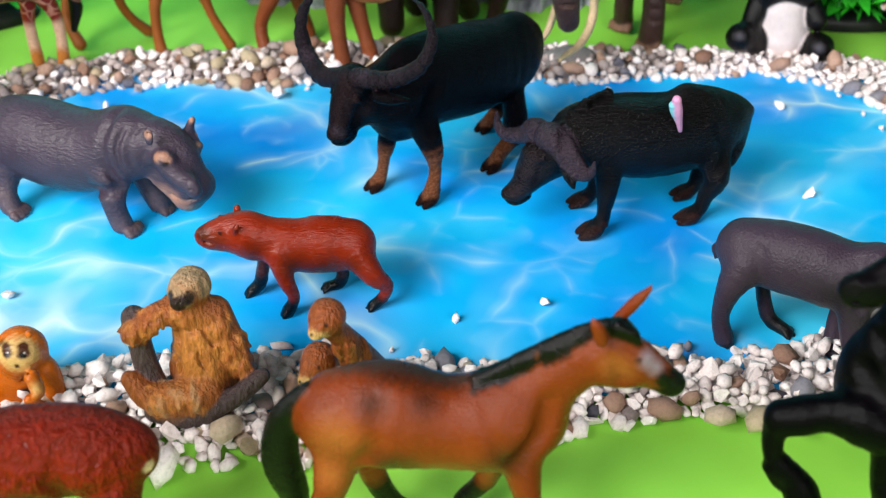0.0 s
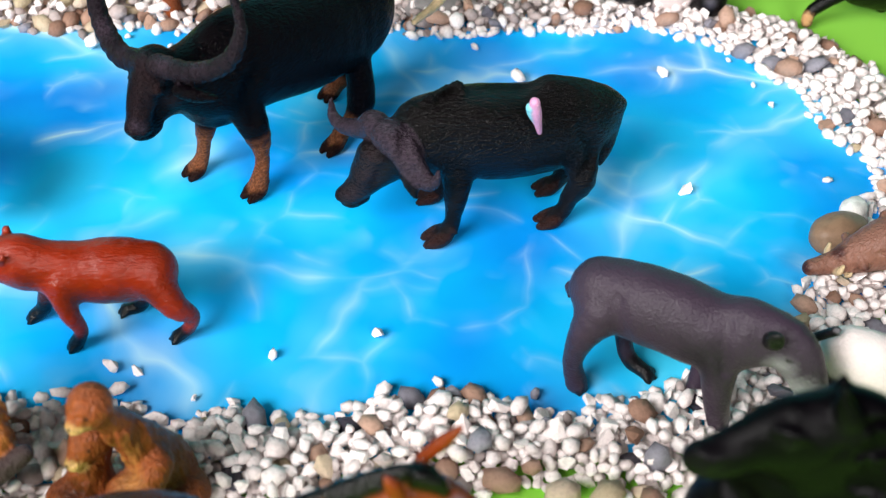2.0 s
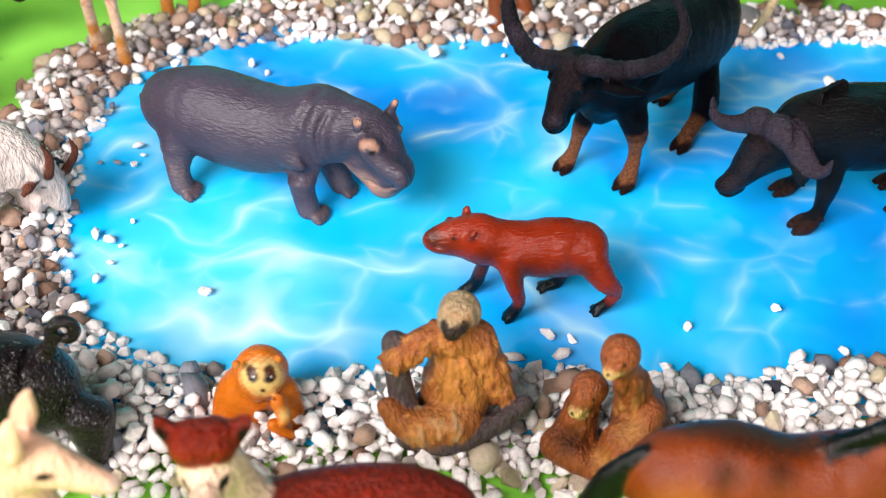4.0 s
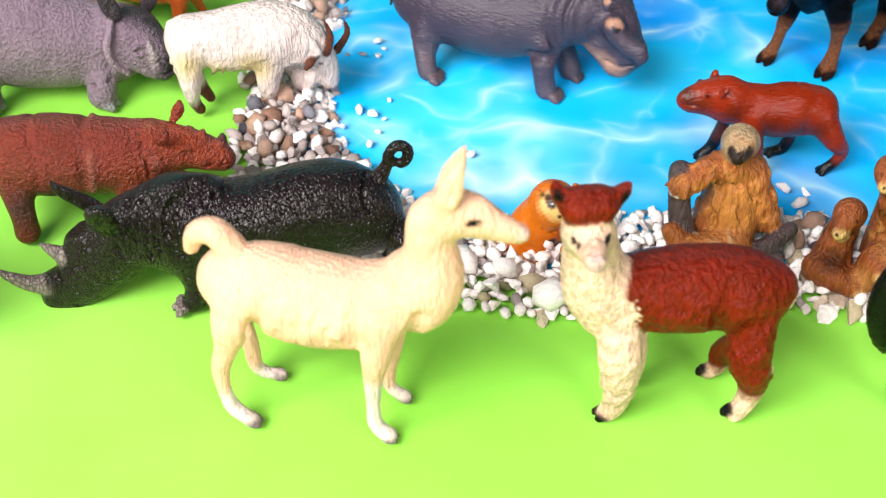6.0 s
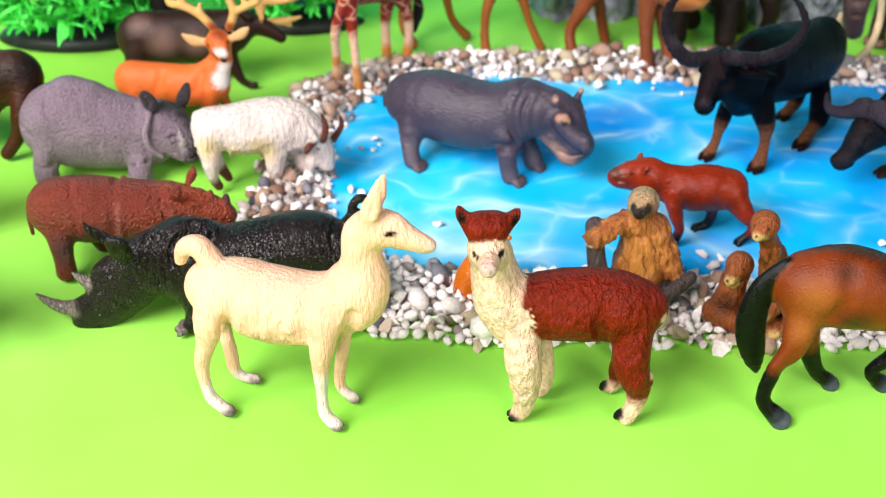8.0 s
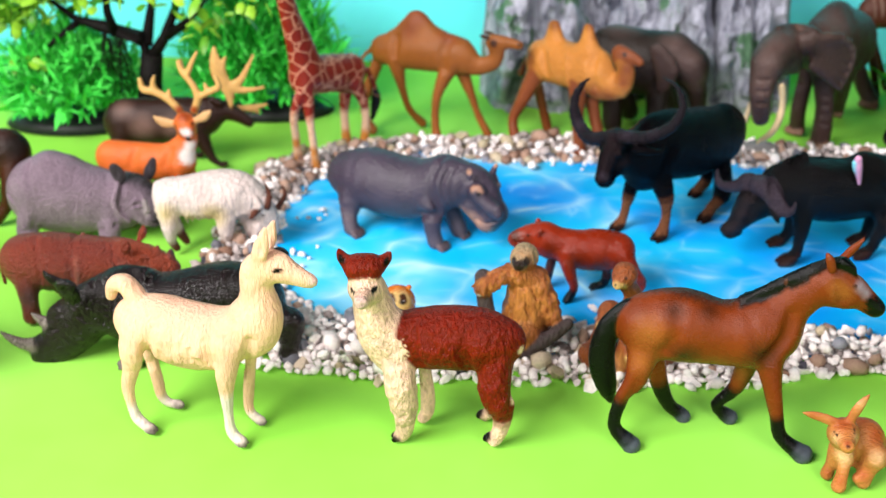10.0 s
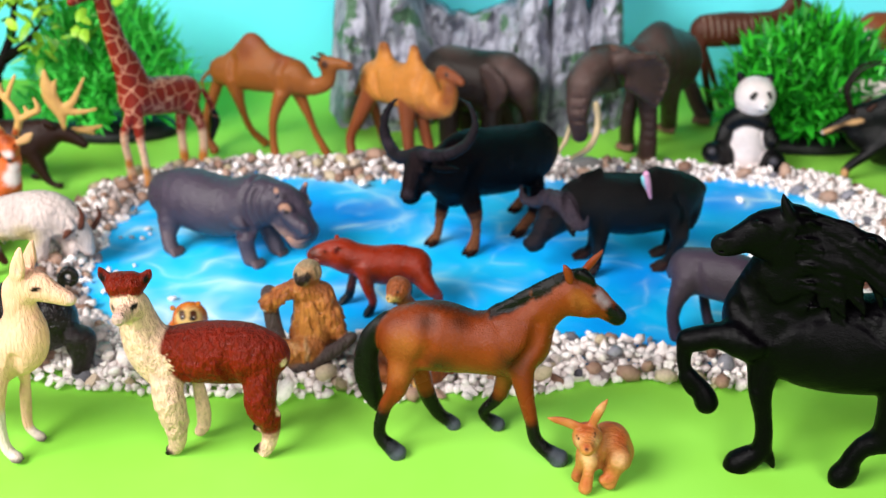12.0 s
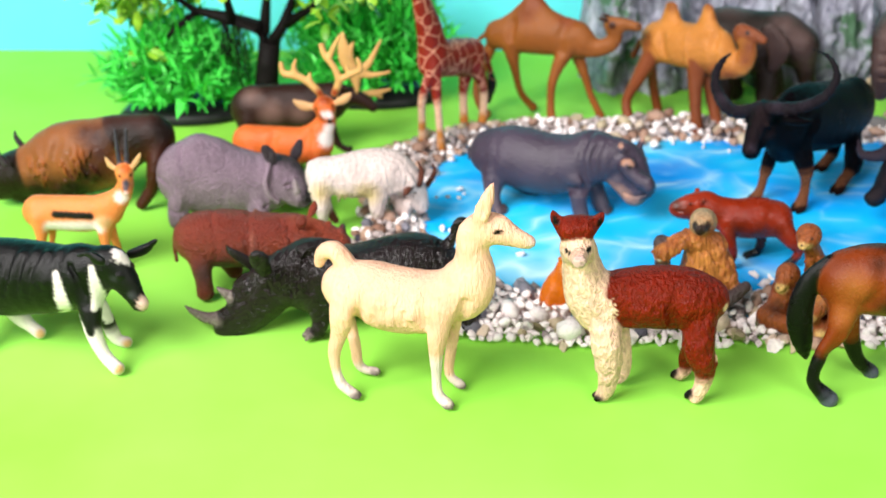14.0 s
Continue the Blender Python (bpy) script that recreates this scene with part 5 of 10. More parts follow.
def black_rhino_figure():
    f = Figure('black_rhino_figure', (-0.2500, 0.3046, 0.0000), -172.0, 1.15)
    f.tube('rhinoblack', (40.1, -0, 27.7, 19.5), (24.6, 0, 26.2, 19.6), (7.5, -0, 27.1, 21.1), (-9.8, 0, 31, 20.5), (-20.7, -0, 29.1, 17.7), k=8, w=0.85)
    f.tube('rhinoblack', (43.2, 0, 42.3, 8.6), (35, -0, 41.8, 8.1), k=8, w=0.8)
    f.tube('rhinoblack', (48, 0, 31.7, 16.5), (60.4, 0, 28.5, 14.5), (70.1, 0, 19.1, 13.9), (79.6, -0, 9, 11.4), (87.8, 0, 1.6, 8.5), (90.8, -0, -3.2, 5.5), k=6, w=0.8)
    f.tube('rhinoblack', (92, -0, 7.4, 4.4), (93.5, -0, 1.4, 4.2), (92.2, -0, -5.6, 3.3))
    f.tube('rhinoblack', (84.8, -0, 17.4, 4.4), (79.1, 0, 23, 5.8), w=0.8)
    f.tube('horngrey', (92.7, -0, 6.2, 4.5), (101, -0, 7.4, 3.2), (107.5, -0, 11.2, 2), (112.2, 0, 15.7, 0.6), k=1)
    f.tube('horngrey', (84.3, -0, 17.7, 4.2), (89.2, 0, 21.3, 2.7), (94.2, -0, 25.7, 0.7), k=1)
    f.tube('rhinoblack', (66.1, 14, 40.8, 3.7), (67.3, 17, 48.3, 5.1), (69, 20, 52.5, 3.4), k=1.5, w=0.6)
    f.tube('rhinoblack', (74.2, -13, 29.7, 3.5), (81.2, -13, 35.9, 3.2), (86.5, -13, 40.2, 2.2), (87.9, -13, 43.2, 1), k=1.5, w=0.6)
    f.tube('rhinoblack', (-29.3, -0, 44.1, 3.4), (-32.4, -0, 49.6, 2.4), (-33.2, 0, 54.5, 2.1), (-36, 0, 57.9, 2.1), (-39.3, -0, 56.9, 2.1), (-40.2, 0, 53, 2.2), (-37.9, 0, 49.8, 1.9), (-34.8, -0, 51.6, 1.7), k=1)
    f.tube('rhinoblack', (39.6, 8.4, 19.8, 8.2), (39.4, 12, 9.9, 5), (41.1, 14, 4.2, 4.4), k=2.5)
    f.tube('rhinoblack', (39.6, -8.4, 19.8, 8.2), (30.4, -12, 9.9, 4.3), (23.1, -14, 4.2, 4.2), k=2.5)
    f.tube('rhinoblack', (-40, 8.4, 19.8, 8.6), (-40.2, 12, 9.9, 5.3), (-38.5, 14, 4.2, 4.6))
    f.tube('rhinoblack', (-28, -8.4, 19.8, 8.6), (-28.2, -12, 9.9, 5.3), (-26.5, -14, 4.2, 4.6))
    f.tube('horngrey', (46.2, 10.5, 2.5, 2.1), (47.5, 10, 1.6, 1.5), k=1)
    f.tube('horngrey', (47.1, 14, 2.5, 2.1), (48.8, 14, 1.6, 1.5), k=1)
    f.tube('horngrey', (46.2, 17.5, 2.5, 2.1), (47.5, 18, 1.6, 1.5), k=1)
    f.tube('rhinoblack', (78.4, 7.1, 25.7, 0.9), (76.9, 7.3, 26.9, 1), (75.5, 8.4, 26.4, 0.9), k=1, mirror=True)
    f.tube('rhinoblack', (83.2, 1.8, 25.9, 2.2), (78.4, 3.6, 29.1, 2.4), k=2, mirror=True)
    f.carve((35.9, 0.4, 50.5, 0.9), (37.3, 6.0, 47.0, 1.1), (35.4, 12.4, 41.2, 0.9), k=0.95)
    f.carve((32.2, -0.3, 49.8, 1.0), (33.6, 5.9, 46.7, 1.1), (31.8, 12.4, 40.9, 0.9), k=0.95)
    f.carve((29.3, -7.2, 45.5, 1.0), (30.0, 5.0, 46.0, 1.1), (28.1, 12.3, 40.7, 0.9), k=0.95)
    f.carve((25.5, -7.5, 45.1, 1.0), (26.3, 4.9, 45.7, 1.1), (24.4, 12.3, 40.4, 0.9), k=0.95)
    f.carve((21.6, -7.3, 45.0, 1.0), (22.5, 5.3, 45.7, 1.1), (20.6, 12.8, 40.5, 0.9), k=0.95)
    f.carve((17.6, -4.6, 46.4, 1.0), (18.7, 6.1, 46.0, 1.1), (16.8, 13.3, 40.6, 0.9), k=0.95)
    f.carve((13.6, -2.2, 47.6, 1.0), (14.9, 7.0, 46.3, 1.1), (13.1, 13.7, 40.7, 0.9), k=0.95)
    f.carve((9.7, -0.2, 48.5, 1.0), (11.1, 7.7, 46.5, 1.1), (9.3, 14.3, 40.8, 0.9), k=0.95)
    f.carve((5.8, 1.3, 49.2, 1.0), (7.3, 8.5, 46.7, 1.1), (5.6, 14.7, 40.8, 0.9), k=0.95)
    f.carve((2.0, 2.7, 49.8, 1.0), (3.5, 9.2, 47.0, 1.1), (1.8, 15.1, 40.8, 0.9), k=0.95)
    f.carve((-1.8, 4.0, 50.4, 0.9), (-0.2, 9.9, 47.2, 1.1), (-1.9, 15.4, 40.8, 0.9), k=0.95)
    f.carve((-5.6, 5.0, 50.8, 0.9), (-4.0, 10.6, 47.4, 1.1), (-5.6, 15.7, 40.8, 0.9), k=0.95)
    f.carve((-9.4, 5.7, 50.9, 0.9), (-7.7, 11.2, 47.5, 1.1), (-9.4, 16.0, 40.7, 0.9), k=0.95)
    f.carve((-13.2, 5.6, 50.7, 0.9), (-11.5, 11.4, 47.4, 1.1), (-13.1, 15.9, 40.4, 0.9), k=0.95)
    f.carve((-16.9, 4.8, 50.0, 1.0), (-15.2, 11.0, 47.0, 1.1), (-16.9, 15.3, 39.8, 0.9), k=0.95)
    f.carve((-20.7, 2.8, 48.5, 1.0), (-19.0, 10.0, 46.1, 1.1), (-20.6, 13.9, 38.7, 0.9), k=0.95)
    f.carve((-24.6, 0.2, 46.8, 1.0), (-22.8, 8.3, 44.8, 1.1), (-24.4, 13.3, 38.0, 1.0), k=0.95)
    f.carve((63.2, -3.9, 42.4, 1.0), (62.6, 18.7, 48.3, 1.0), (65.5, 11.1, 31.0, 1.1), (64.3, 11.8, 25.6, 1.0), k=0.95)
    f.carve((58.7, 1.2, 45.1, 0.9), (61.5, 7.2, 40.9, 1.1), (61.9, 11.7, 31.2, 1.1), (60.8, 11.8, 25.4, 1.0), k=0.95)
    f.carve((54.8, 3.7, 46.1, 0.9), (57.8, 8.4, 41.4, 1.1), (58.3, 12.2, 31.2, 1.1), (57.3, 11.7, 25.1, 1.0), k=0.95)
    f.carve((51.1, 5.6, 46.8, 0.9), (54.2, 9.4, 41.9, 1.1), (54.8, 12.7, 31.3, 1.1), (53.8, 11.9, 25.0, 1.0), k=0.95)
    f.carve((47.6, 6.2, 46.6, 0.9), (50.6, 10.4, 42.3, 1.1), (51.2, 13.6, 31.7, 1.1), (49.8, 14.6, 26.6, 0.9), k=0.95)
    f.carve((44.1, 6.4, 46.3, 0.9), (47.1, 10.6, 42.2, 1.1), (47.4, 15.2, 32.5, 1.1), (46.1, 16.1, 27.3, 0.9), k=0.95)
    f.carve((40.6, 6.7, 46.0, 0.9), (43.5, 11.2, 42.3, 1.1), (43.8, 16.1, 32.9, 1.1), (42.5, 16.7, 27.5, 0.9), k=0.95)
    f.carve((81.5, 8.6, 15.7, 0.5), (78.7, 9.7, 12.8, 0.6), (78.6, 9.2, 7.6, 0.5), k=0.9)
    f.carve((77.3, 9.7, 20.4, 0.5), (74.8, 10.5, 16.1, 0.6), (74.9, 9.7, 10.1, 0.5), k=0.9)
    f.carve((73.3, 10.3, 24.6, 0.5), (70.9, 11.4, 19.3, 0.6), (71.1, 10.1, 12.5, 0.5), k=0.9)
    f.carve((69.4, 10.4, 28.5, 0.5), (67.2, 11.5, 22.1, 0.6), (67.3, 10.6, 15.1, 0.5), k=0.9)
    f.carve((67.6, 20.3, 46.9, 0.9), (67.8, 20.9, 50.9, 1.1), k=0.6)
    f.carve((95.3, 2.2, -5.6, 0.6), (89.6, 6.0, -2.5, 0.6), (82.2, 7.2, 1.6, 0.6), k=0.6)
    f.carve((94.5, 4.3, 3.1, 0.7), k=0.6)
    f.carve((37.3, 4.3, 50.1, 2.0), (43.4, 13.2, 42.2, 2.4), (43.5, 17.8, 28.3, 2.4))
    f.carve((81.8, 7.5, 19.4, 1.0), (78.1, 9.2, 21.9, 1.0), k=0.8)
    f.dab('eye', (76.9, 8.2, 26, 1.2), soft=0.3, mirror=True)
    f.build('glossyhide', 'glossy black rhinoceros figurine with two horns, head lowered', 'toy rhinoceros')


black_rhino_figure()


def mountain_goat_figure():
    f = Figure('mountain_goat_figure', (-0.2844, 0.4198, 0.0020), 5.0, 1.1)
    f.tube('goatwhite', (-23.1, 0, 36.3, 11), (-10.2, 0, 35.1, 13.6), (4.3, 0, 36.4, 15.4), (17.3, 0, 36.7, 14.8), (25.8, 0, 33.3, 11.6), k=7, w=0.85)
    f.tube('goatwhite', (31, 0, 29, 8.2), (35.2, -0, 21, 6.6), (37.6, -0, 12.4, 4.3), k=2.5, w=0.8)
    f.carve((41.6, -2.6, 11.4, 0.7), k=0.5)
    f.carve((39, -3.4, 9.6, 0.6), (35.6, -4.4, 11, 0.6), k=0.5)
    f.tube('hornbrown', (31.6, -7, 29.4, 1.6), (29, -10.5, 27.6, 2.1), (27, -12.6, 25.4, 0.8), k=1, w=0.6)
    f.tube('goatwhite', (29.1, 0, 14.6, 4.1), (27.2, 0, 7.6, 1.8), k=3)
    f.tube('hornbrown', (36.8, -5, 30.1, 2), (38.6, -5, 38.1, 1.7), (36.1, -5, 46, 0.6), k=1)
    f.tube('hornbrown', (41.3, 5, 25, 2.1), (46.4, 5, 33.6, 1.5), (44.9, 5, 41, 0.6), k=1)
    f.tube('goatwhite', (33.3, -9, 32.2, 1.7), (31, -9, 38, 0.9), k=2)
    f.tube('goatwhite', (-24.9, -2.4, 33, 7.6), (-24.3, -6.9, 17.3, 4.8), (-24, -5.9, 8.1, 3), (-21.7, -4.8, 2.4, 2.5), k=2.5, change=(2, 'hornbrown'))
    f.tube('goatwhite', (-23.9, -0.4, 25.8, 3.8), (-22.5, 5.4, 10.7, 3.6), (-17.7, 4.8, 2.2, 2.3), k=2.5, change=(1, 'hornbrown'))
    f.tube('goatwhite', (11.2, -4.8, 29, 6.9), (10, -5.8, 14.9, 5), (10.4, -3.6, 6.7, 2.6), (12.6, -1.4, 2.2, 2.3), k=2.5, change=(2, 'tan'))
    f.tube('goatwhite', (20.3, 5.2, 29.6, 6.2), (23.6, 3.7, 9.1, 3.1), (29, 1.4, 2.2, 2.3), k=2.5, change=(1, 'hornbrown'))
    f.tube('goatwhite', (-30.8, -0.1, 44.2, 1.3), (-31.5, -2.5, 42.5, 1.1), (-32.1, -4, 40.4, 0.4), k=1)
    f.tube('goatwhite', (5.3, -12.1, 32.1, 1.3), (4.7, -11, 28.7, 1.1), (4.6, -8.1, 24.3, 0.4), k=1)
    f.tube('goatwhite', (-16.7, -9.9, 37.1, 1.3), (-16.5, -10, 34.3, 1.1), (-17.8, -9.5, 31.2, 0.4), k=1)
    f.tube('goatwhite', (19.7, -10.8, 42.3, 1.3), (18.9, -11.6, 39.9, 1.1), (18.4, -12.4, 37.4, 0.4), k=1)
    f.tube('goatwhite', (-2.3, -7.7, 46.8, 1.3), (-2.3, -9.3, 44.8, 1.1), (-1.9, -10.9, 42.7, 0.4), k=1)
    f.tube('goatwhite', (-25.8, -9.6, 31.2, 1.3), (-25.5, -10, 28.5, 1.1), (-26.5, -10.3, 25.8, 0.4), k=1)
    f.tube('goatwhite', (11, -12.2, 37.3, 1.3), (10.3, -12.3, 34.5, 1.1), (9.7, -12.1, 31.5, 0.4), k=1)
    f.tube('goatwhite', (-11, -9.3, 41.9, 1.3), (-11, -10.4, 39.6, 1.1), (-10.5, -11.3, 37.2, 0.4), k=1)
    f.tube('goatwhite', (25, -7, 45.5, 1.3), (25.7, -8.1, 43.2, 1.1), (25, -9.9, 41.3, 0.4), k=1)
    f.tube('goatwhite', (2, -11.8, 31.3, 1.3), (1.2, -10.2, 27.6, 1.2), (0.1, -5, 22, 0.4), k=1)
    f.tube('goatwhite', (-20.1, -9.4, 36.2, 1.3), (-20.1, -9.3, 33.3, 1.1), (-21.9, -9.5, 30.6, 0.4), k=1)
    f.tube('goatwhite', (16.5, -11.2, 41.8, 1.3), (15.6, -11.9, 39.4, 1.1), (16.6, -12.4, 36.8, 0.4), k=1)
    f.tube('goatwhite', (-5.6, -7.6, 46.1, 1.3), (-5.7, -9.1, 44, 1.1), (-5.9, -10.6, 41.9, 0.4), k=1)
    f.tube('goatwhite', (-29.5, -8.1, 29.7, 1.3), (-29.2, -8.4, 27, 1.2), (-31.3, -6.5, 23.1, 0.4), k=1)
    f.tube('goatwhite', (7.7, -12.4, 36.7, 1.3), (6.9, -12.4, 33.9, 1.1), (7.9, -12, 30.8, 0.4), k=1)
    f.tube('goatwhite', (-14.4, -9.2, 41.2, 1.3), (-14.4, -10.1, 38.8, 1.1), (-14.6, -10.8, 36.3, 0.4), k=1)
    f.tube('goatwhite', (21.8, -8.6, 45.6, 1.3), (22.4, -9.8, 43.4, 1.1), (21.1, -11.3, 41.3, 0.4), k=1)
    f.tube('goatwhite', (-1.5, -11, 30.2, 1.3), (-2.3, -9.2, 26.4, 1.2), (-4, -5.1, 21.4, 0.4), k=1)
    f.tube('goatwhite', (-23.5, -8.9, 35.3, 1.3), (-23.4, -9.4, 32.7, 1.1), (-23.6, -10, 30.1, 0.4), k=1)
    f.tube('goatwhite', (13.2, -11.4, 41.3, 1.3), (12.3, -12.1, 38.8, 1.1), (12.6, -12.6, 36.2, 0.4), k=1)
    f.tube('goatwhite', (-8.9, -7.4, 45.4, 1.3), (-9.1, -9, 43.3, 1.1), (-10, -10.3, 41.2, 0.4), k=1)
    f.tube('goatwhite', (26, -8.4, 27.9, 1.3), (26, -4.9, 23.2, 1.2), (25.6, 1.6, 16.9, 0.4), k=1)
    f.tube('goatwhite', (4.4, -12.5, 36.1, 1.3), (3.5, -12.3, 33.2, 1.1), (3.8, -11.8, 30, 0.4), k=1)
    f.tube('goatwhite', (-17.7, -8.8, 40.3, 1.3), (-17.9, -9.6, 37.9, 1.1), (-18.8, -9.9, 35.2, 0.4), k=1)
    f.tube('goatwhite', (18.6, -9.4, 45.4, 1.3), (19.1, -10.6, 43.1, 1.1), (17.1, -11.8, 41, 0.4), k=1)
    f.tube('goatwhite', (-4.9, -10.5, 29.3, 1.3), (-5.9, -8, 25.1, 1.2), (-5.7, -5.7, 21, 0.4), k=1)
    f.tube('goatwhite', (-26.8, -9, 34.7, 1.3), (-26.9, -9.3, 32, 1.1), (-27.7, -9.6, 29.3, 0.4), k=1)
    f.tube('goatwhite', (9.9, -11.7, 40.8, 1.3), (10.6, -12.2, 38.2, 1.1), (8.6, -12.8, 35.7, 0.4), k=1)
    f.tube('goatwhite', (-12.2, -7.4, 44.7, 1.3), (-12.5, -8.9, 42.6, 1.1), (-11.8, -10.4, 40.5, 0.4), k=1)
    f.tube('goatwhite', (22.6, -8.3, 27.2, 1.3), (22.2, 0.2, 19.9, 1.2), (21.5, 0.2, 16.9, 0.4), k=1)
    f.tube('goatwhite', (1.1, -12.3, 35.4, 1.3), (0.1, -11.8, 32.3, 1.1), (-0.3, -11, 29, 0.4), k=1)
    f.tube('goatwhite', (-21.1, -8.6, 39.6, 1.3), (-21.3, -9.2, 37, 1.1), (-22.9, -9.4, 34.3, 0.4), k=1)
    f.tube('goatwhite', (15.3, -9.8, 44.9, 1.3), (15.8, -11, 42.6, 1.1), (15.3, -12, 40.4, 0.4), k=1)
    f.tube('goatwhite', (-8.3, -9.8, 28.3, 1.3), (-9.6, -6.1, 23.5, 1.2), (-9.8, -6, 20.5, 0.4), k=1)
    f.tube('goatwhite', (-30.5, -7, 33, 1.3), (-30.7, -6.7, 30, 1.2), (-32.5, -5.9, 26.7, 0.4), k=1)
    f.tube('goatwhite', (6.7, -11.9, 40.2, 1.3), (7.2, -12.4, 37.6, 1.1), (6.8, -12.8, 35, 0.4), k=1)
    f.tube('goatwhite', (-15.6, -7.2, 43.9, 1.3), (-15.9, -8.5, 41.8, 1.1), (-15.9, -9.8, 39.6, 0.4), k=1)
    f.tube('goatwhite', (19.3, -8.9, 26.8, 1.3), (18.5, 1.7, 18.4, 1.2), (17.1, 2.8, 14.9, 0.4), k=1)
    f.tube('goatwhite', (-2.3, -11.9, 34.5, 1.3), (-3.4, -11.3, 31.4, 1.1), (-2.2, -10.3, 28, 0.4), k=1)
    f.tube('goatwhite', (-24.4, -8.5, 38.9, 1.3), (-24.8, -8.8, 36.2, 1.1), (-24.7, -9.7, 33.8, 0.4), k=1)
    f.tube('goatwhite', (12.1, -10.2, 44.4, 1.3), (12.5, -11.2, 42.1, 1.1), (11.4, -12.3, 39.9, 0.4), k=1)
    f.tube('goatwhite', (-11.8, -9.1, 27.3, 1.3), (-13.3, -4.7, 22.1, 1.2), (-15.9, 6.9, 13.1, 0.4), k=1)
    f.tube('goatwhite', (25, -9.7, 32.4, 1.3), (24.8, -8.8, 29.1, 1.2), (24.9, -7.1, 25.3, 0.4), k=1)
    f.tube('goatwhite', (3.4, -12.1, 39.7, 1.3), (3.9, -12.6, 37.1, 1.1), (2.8, -12.7, 34.3, 0.4), k=1)
    f.tube('goatwhite', (-18.9, -7.1, 43.3, 1.3), (-19.3, -8.4, 41.1, 1.1), (-20, -9.4, 38.8, 0.4), k=1)
    f.tube('goatwhite', (15.9, -8.8, 26.1, 1.3), (15.9, -8.2, 22.9, 1.2), (16.1, -6.4, 19, 0.4), k=1)
    f.dab('eye', (34, -6.7, 24.6, 1.2), soft=0.3, mirror=True)
    f.dab('pinkish', (37.8, -2.9, 9, 2.1), soft=2)
    f.dab('yellowfur', (-24.2, -10.6, 27.9, 5.7), (4.4, -10.7, 27.3, 7.5), (-10.6, -7.2, 24.2, 5.2), soft=8, mirror=True)
    f.build('goathair', 'white shaggy mountain goat figurine standing on pebbles', 'toy goat')


mountain_goat_figure()


def hippo_figure():
    f = Figure('hippo_figure', (-0.1652, 0.4514, 0.0000), -20.7, 1.0)
    f.tube('hippogrey', (-41, -0, 34.6, 15.6), (-26, -0, 34.6, 20), (-6, 0, 32.6, 20.4), (12, -0, 35.4, 18.2), (26, -0, 42.4, 16.4), k=8, w=0.9)
    f.tube('hippogrey', (33.1, -0, 41.8, 14), (42.1, -0, 44.4, 12.2), (48.9, 0, 42.5, 11), (53.6, -0, 36, 9.9), (57.8, -0, 28.8, 7.9), k=6, w=0.85)
    f.tube('hippogrey', (60.6, -0, 26, 7), (56.6, -0, 20.6, 6.4), w=1.3)
    f.tube('hippogrey', (46.3, -0, 30, 8), (52.7, -0, 19.6, 5.2), w=1.1)
    f.tube('hippogrey', (48.5, -13, 53.7, 2), (48.6, -13, 56.1, 2.2), (48.7, -13, 58, 2), k=1.5, w=0.6)
    f.tube('hippogrey', (52.3, 10, 45.7, 2.3), (54.3, 10, 50.5, 2), (55.8, 10, 53.9, 1.4), k=2)
    f.tube('hippogrey', (51, -11, 43.3, 2.6), (53.1, -11, 46.2, 2), k=6)
    f.tube('hippogrey', (54.7, 10, 37.9, 2.9), (57.2, 10, 40.9, 2))
    f.tube('hippogrey', (54.6, -10, 39.2, 4), (61.4, -10, 34.8, 4.6), k=5)
    f.tube('hippogrey', (66.1, -12, 35.4, 3.1), (66.9, -12, 32.4, 3.4), k=3)
    f.tube('hippogrey', (-36, -9, 25, 9), (-35, -15, 13, 5.2), (-33, -16.4, 5, 5), k=3)
    f.tube('hippogrey', (-36, 8, 24.2, 6.2), (-29.9, 18, 9.1, 5.9), (-19.7, 20, 5.8, 5.8), k=2.5)
    f.tube('hippogrey', (21.5, -8.4, 29, 9), (22.6, -12, 16, 5.3), (24.6, -11.6, 5.4, 5), k=3)
    f.tube('hippogrey', (22.9, 9.4, 24.1, 6), (30.5, 10.4, 5.2, 5.4), k=2.5)
    f.tube('hippogrey', (-57.7, -0, 35, 1.5), (-58.6, -0, 27.1, 0.9), k=2)
    f.tube('hippotan', (29.6, -14.2, 2.6, 2.3), (31, -14.7, 1.8, 1.6), k=1)
    f.tube('hippotan', (30.2, -11.7, 2.6, 2.3), (32, -11.9, 1.8, 1.6), k=1)
    f.tube('hippotan', (30.2, -9.2, 2.6, 2.3), (32, -9, 1.8, 1.6), k=1)
    f.tube('hippotan', (29.6, -6.7, 2.6, 2.3), (31, -6.2, 1.8, 1.6), k=1)
    f.tube('hippotan', (34.4, 7.1, 2.3, 2), (35.7, 6.7, 1.6, 1.4), k=1)
    f.tube('hippotan', (35, 9.3, 2.3, 2), (36.5, 9.2, 1.6, 1.4), k=1)
    f.tube('hippotan', (35, 11.6, 2.3, 2), (36.5, 11.7, 1.6, 1.4), k=1)
    f.tube('hippotan', (34.4, 13.8, 2.3, 2), (35.7, 14.2, 1.6, 1.4), k=1)
    f.tube('hippotan', (-28.6, -20.6, 2.8, 2.4), (-27.1, -21.1, 1.9, 1.7), k=1)
    f.tube('hippotan', (-28, -17.9, 2.8, 2.4), (-26.1, -18.1, 1.9, 1.7), k=1)
    f.tube('hippotan', (-28, -15.3, 2.8, 2.4), (-26.1, -15.1, 1.9, 1.7), k=1)
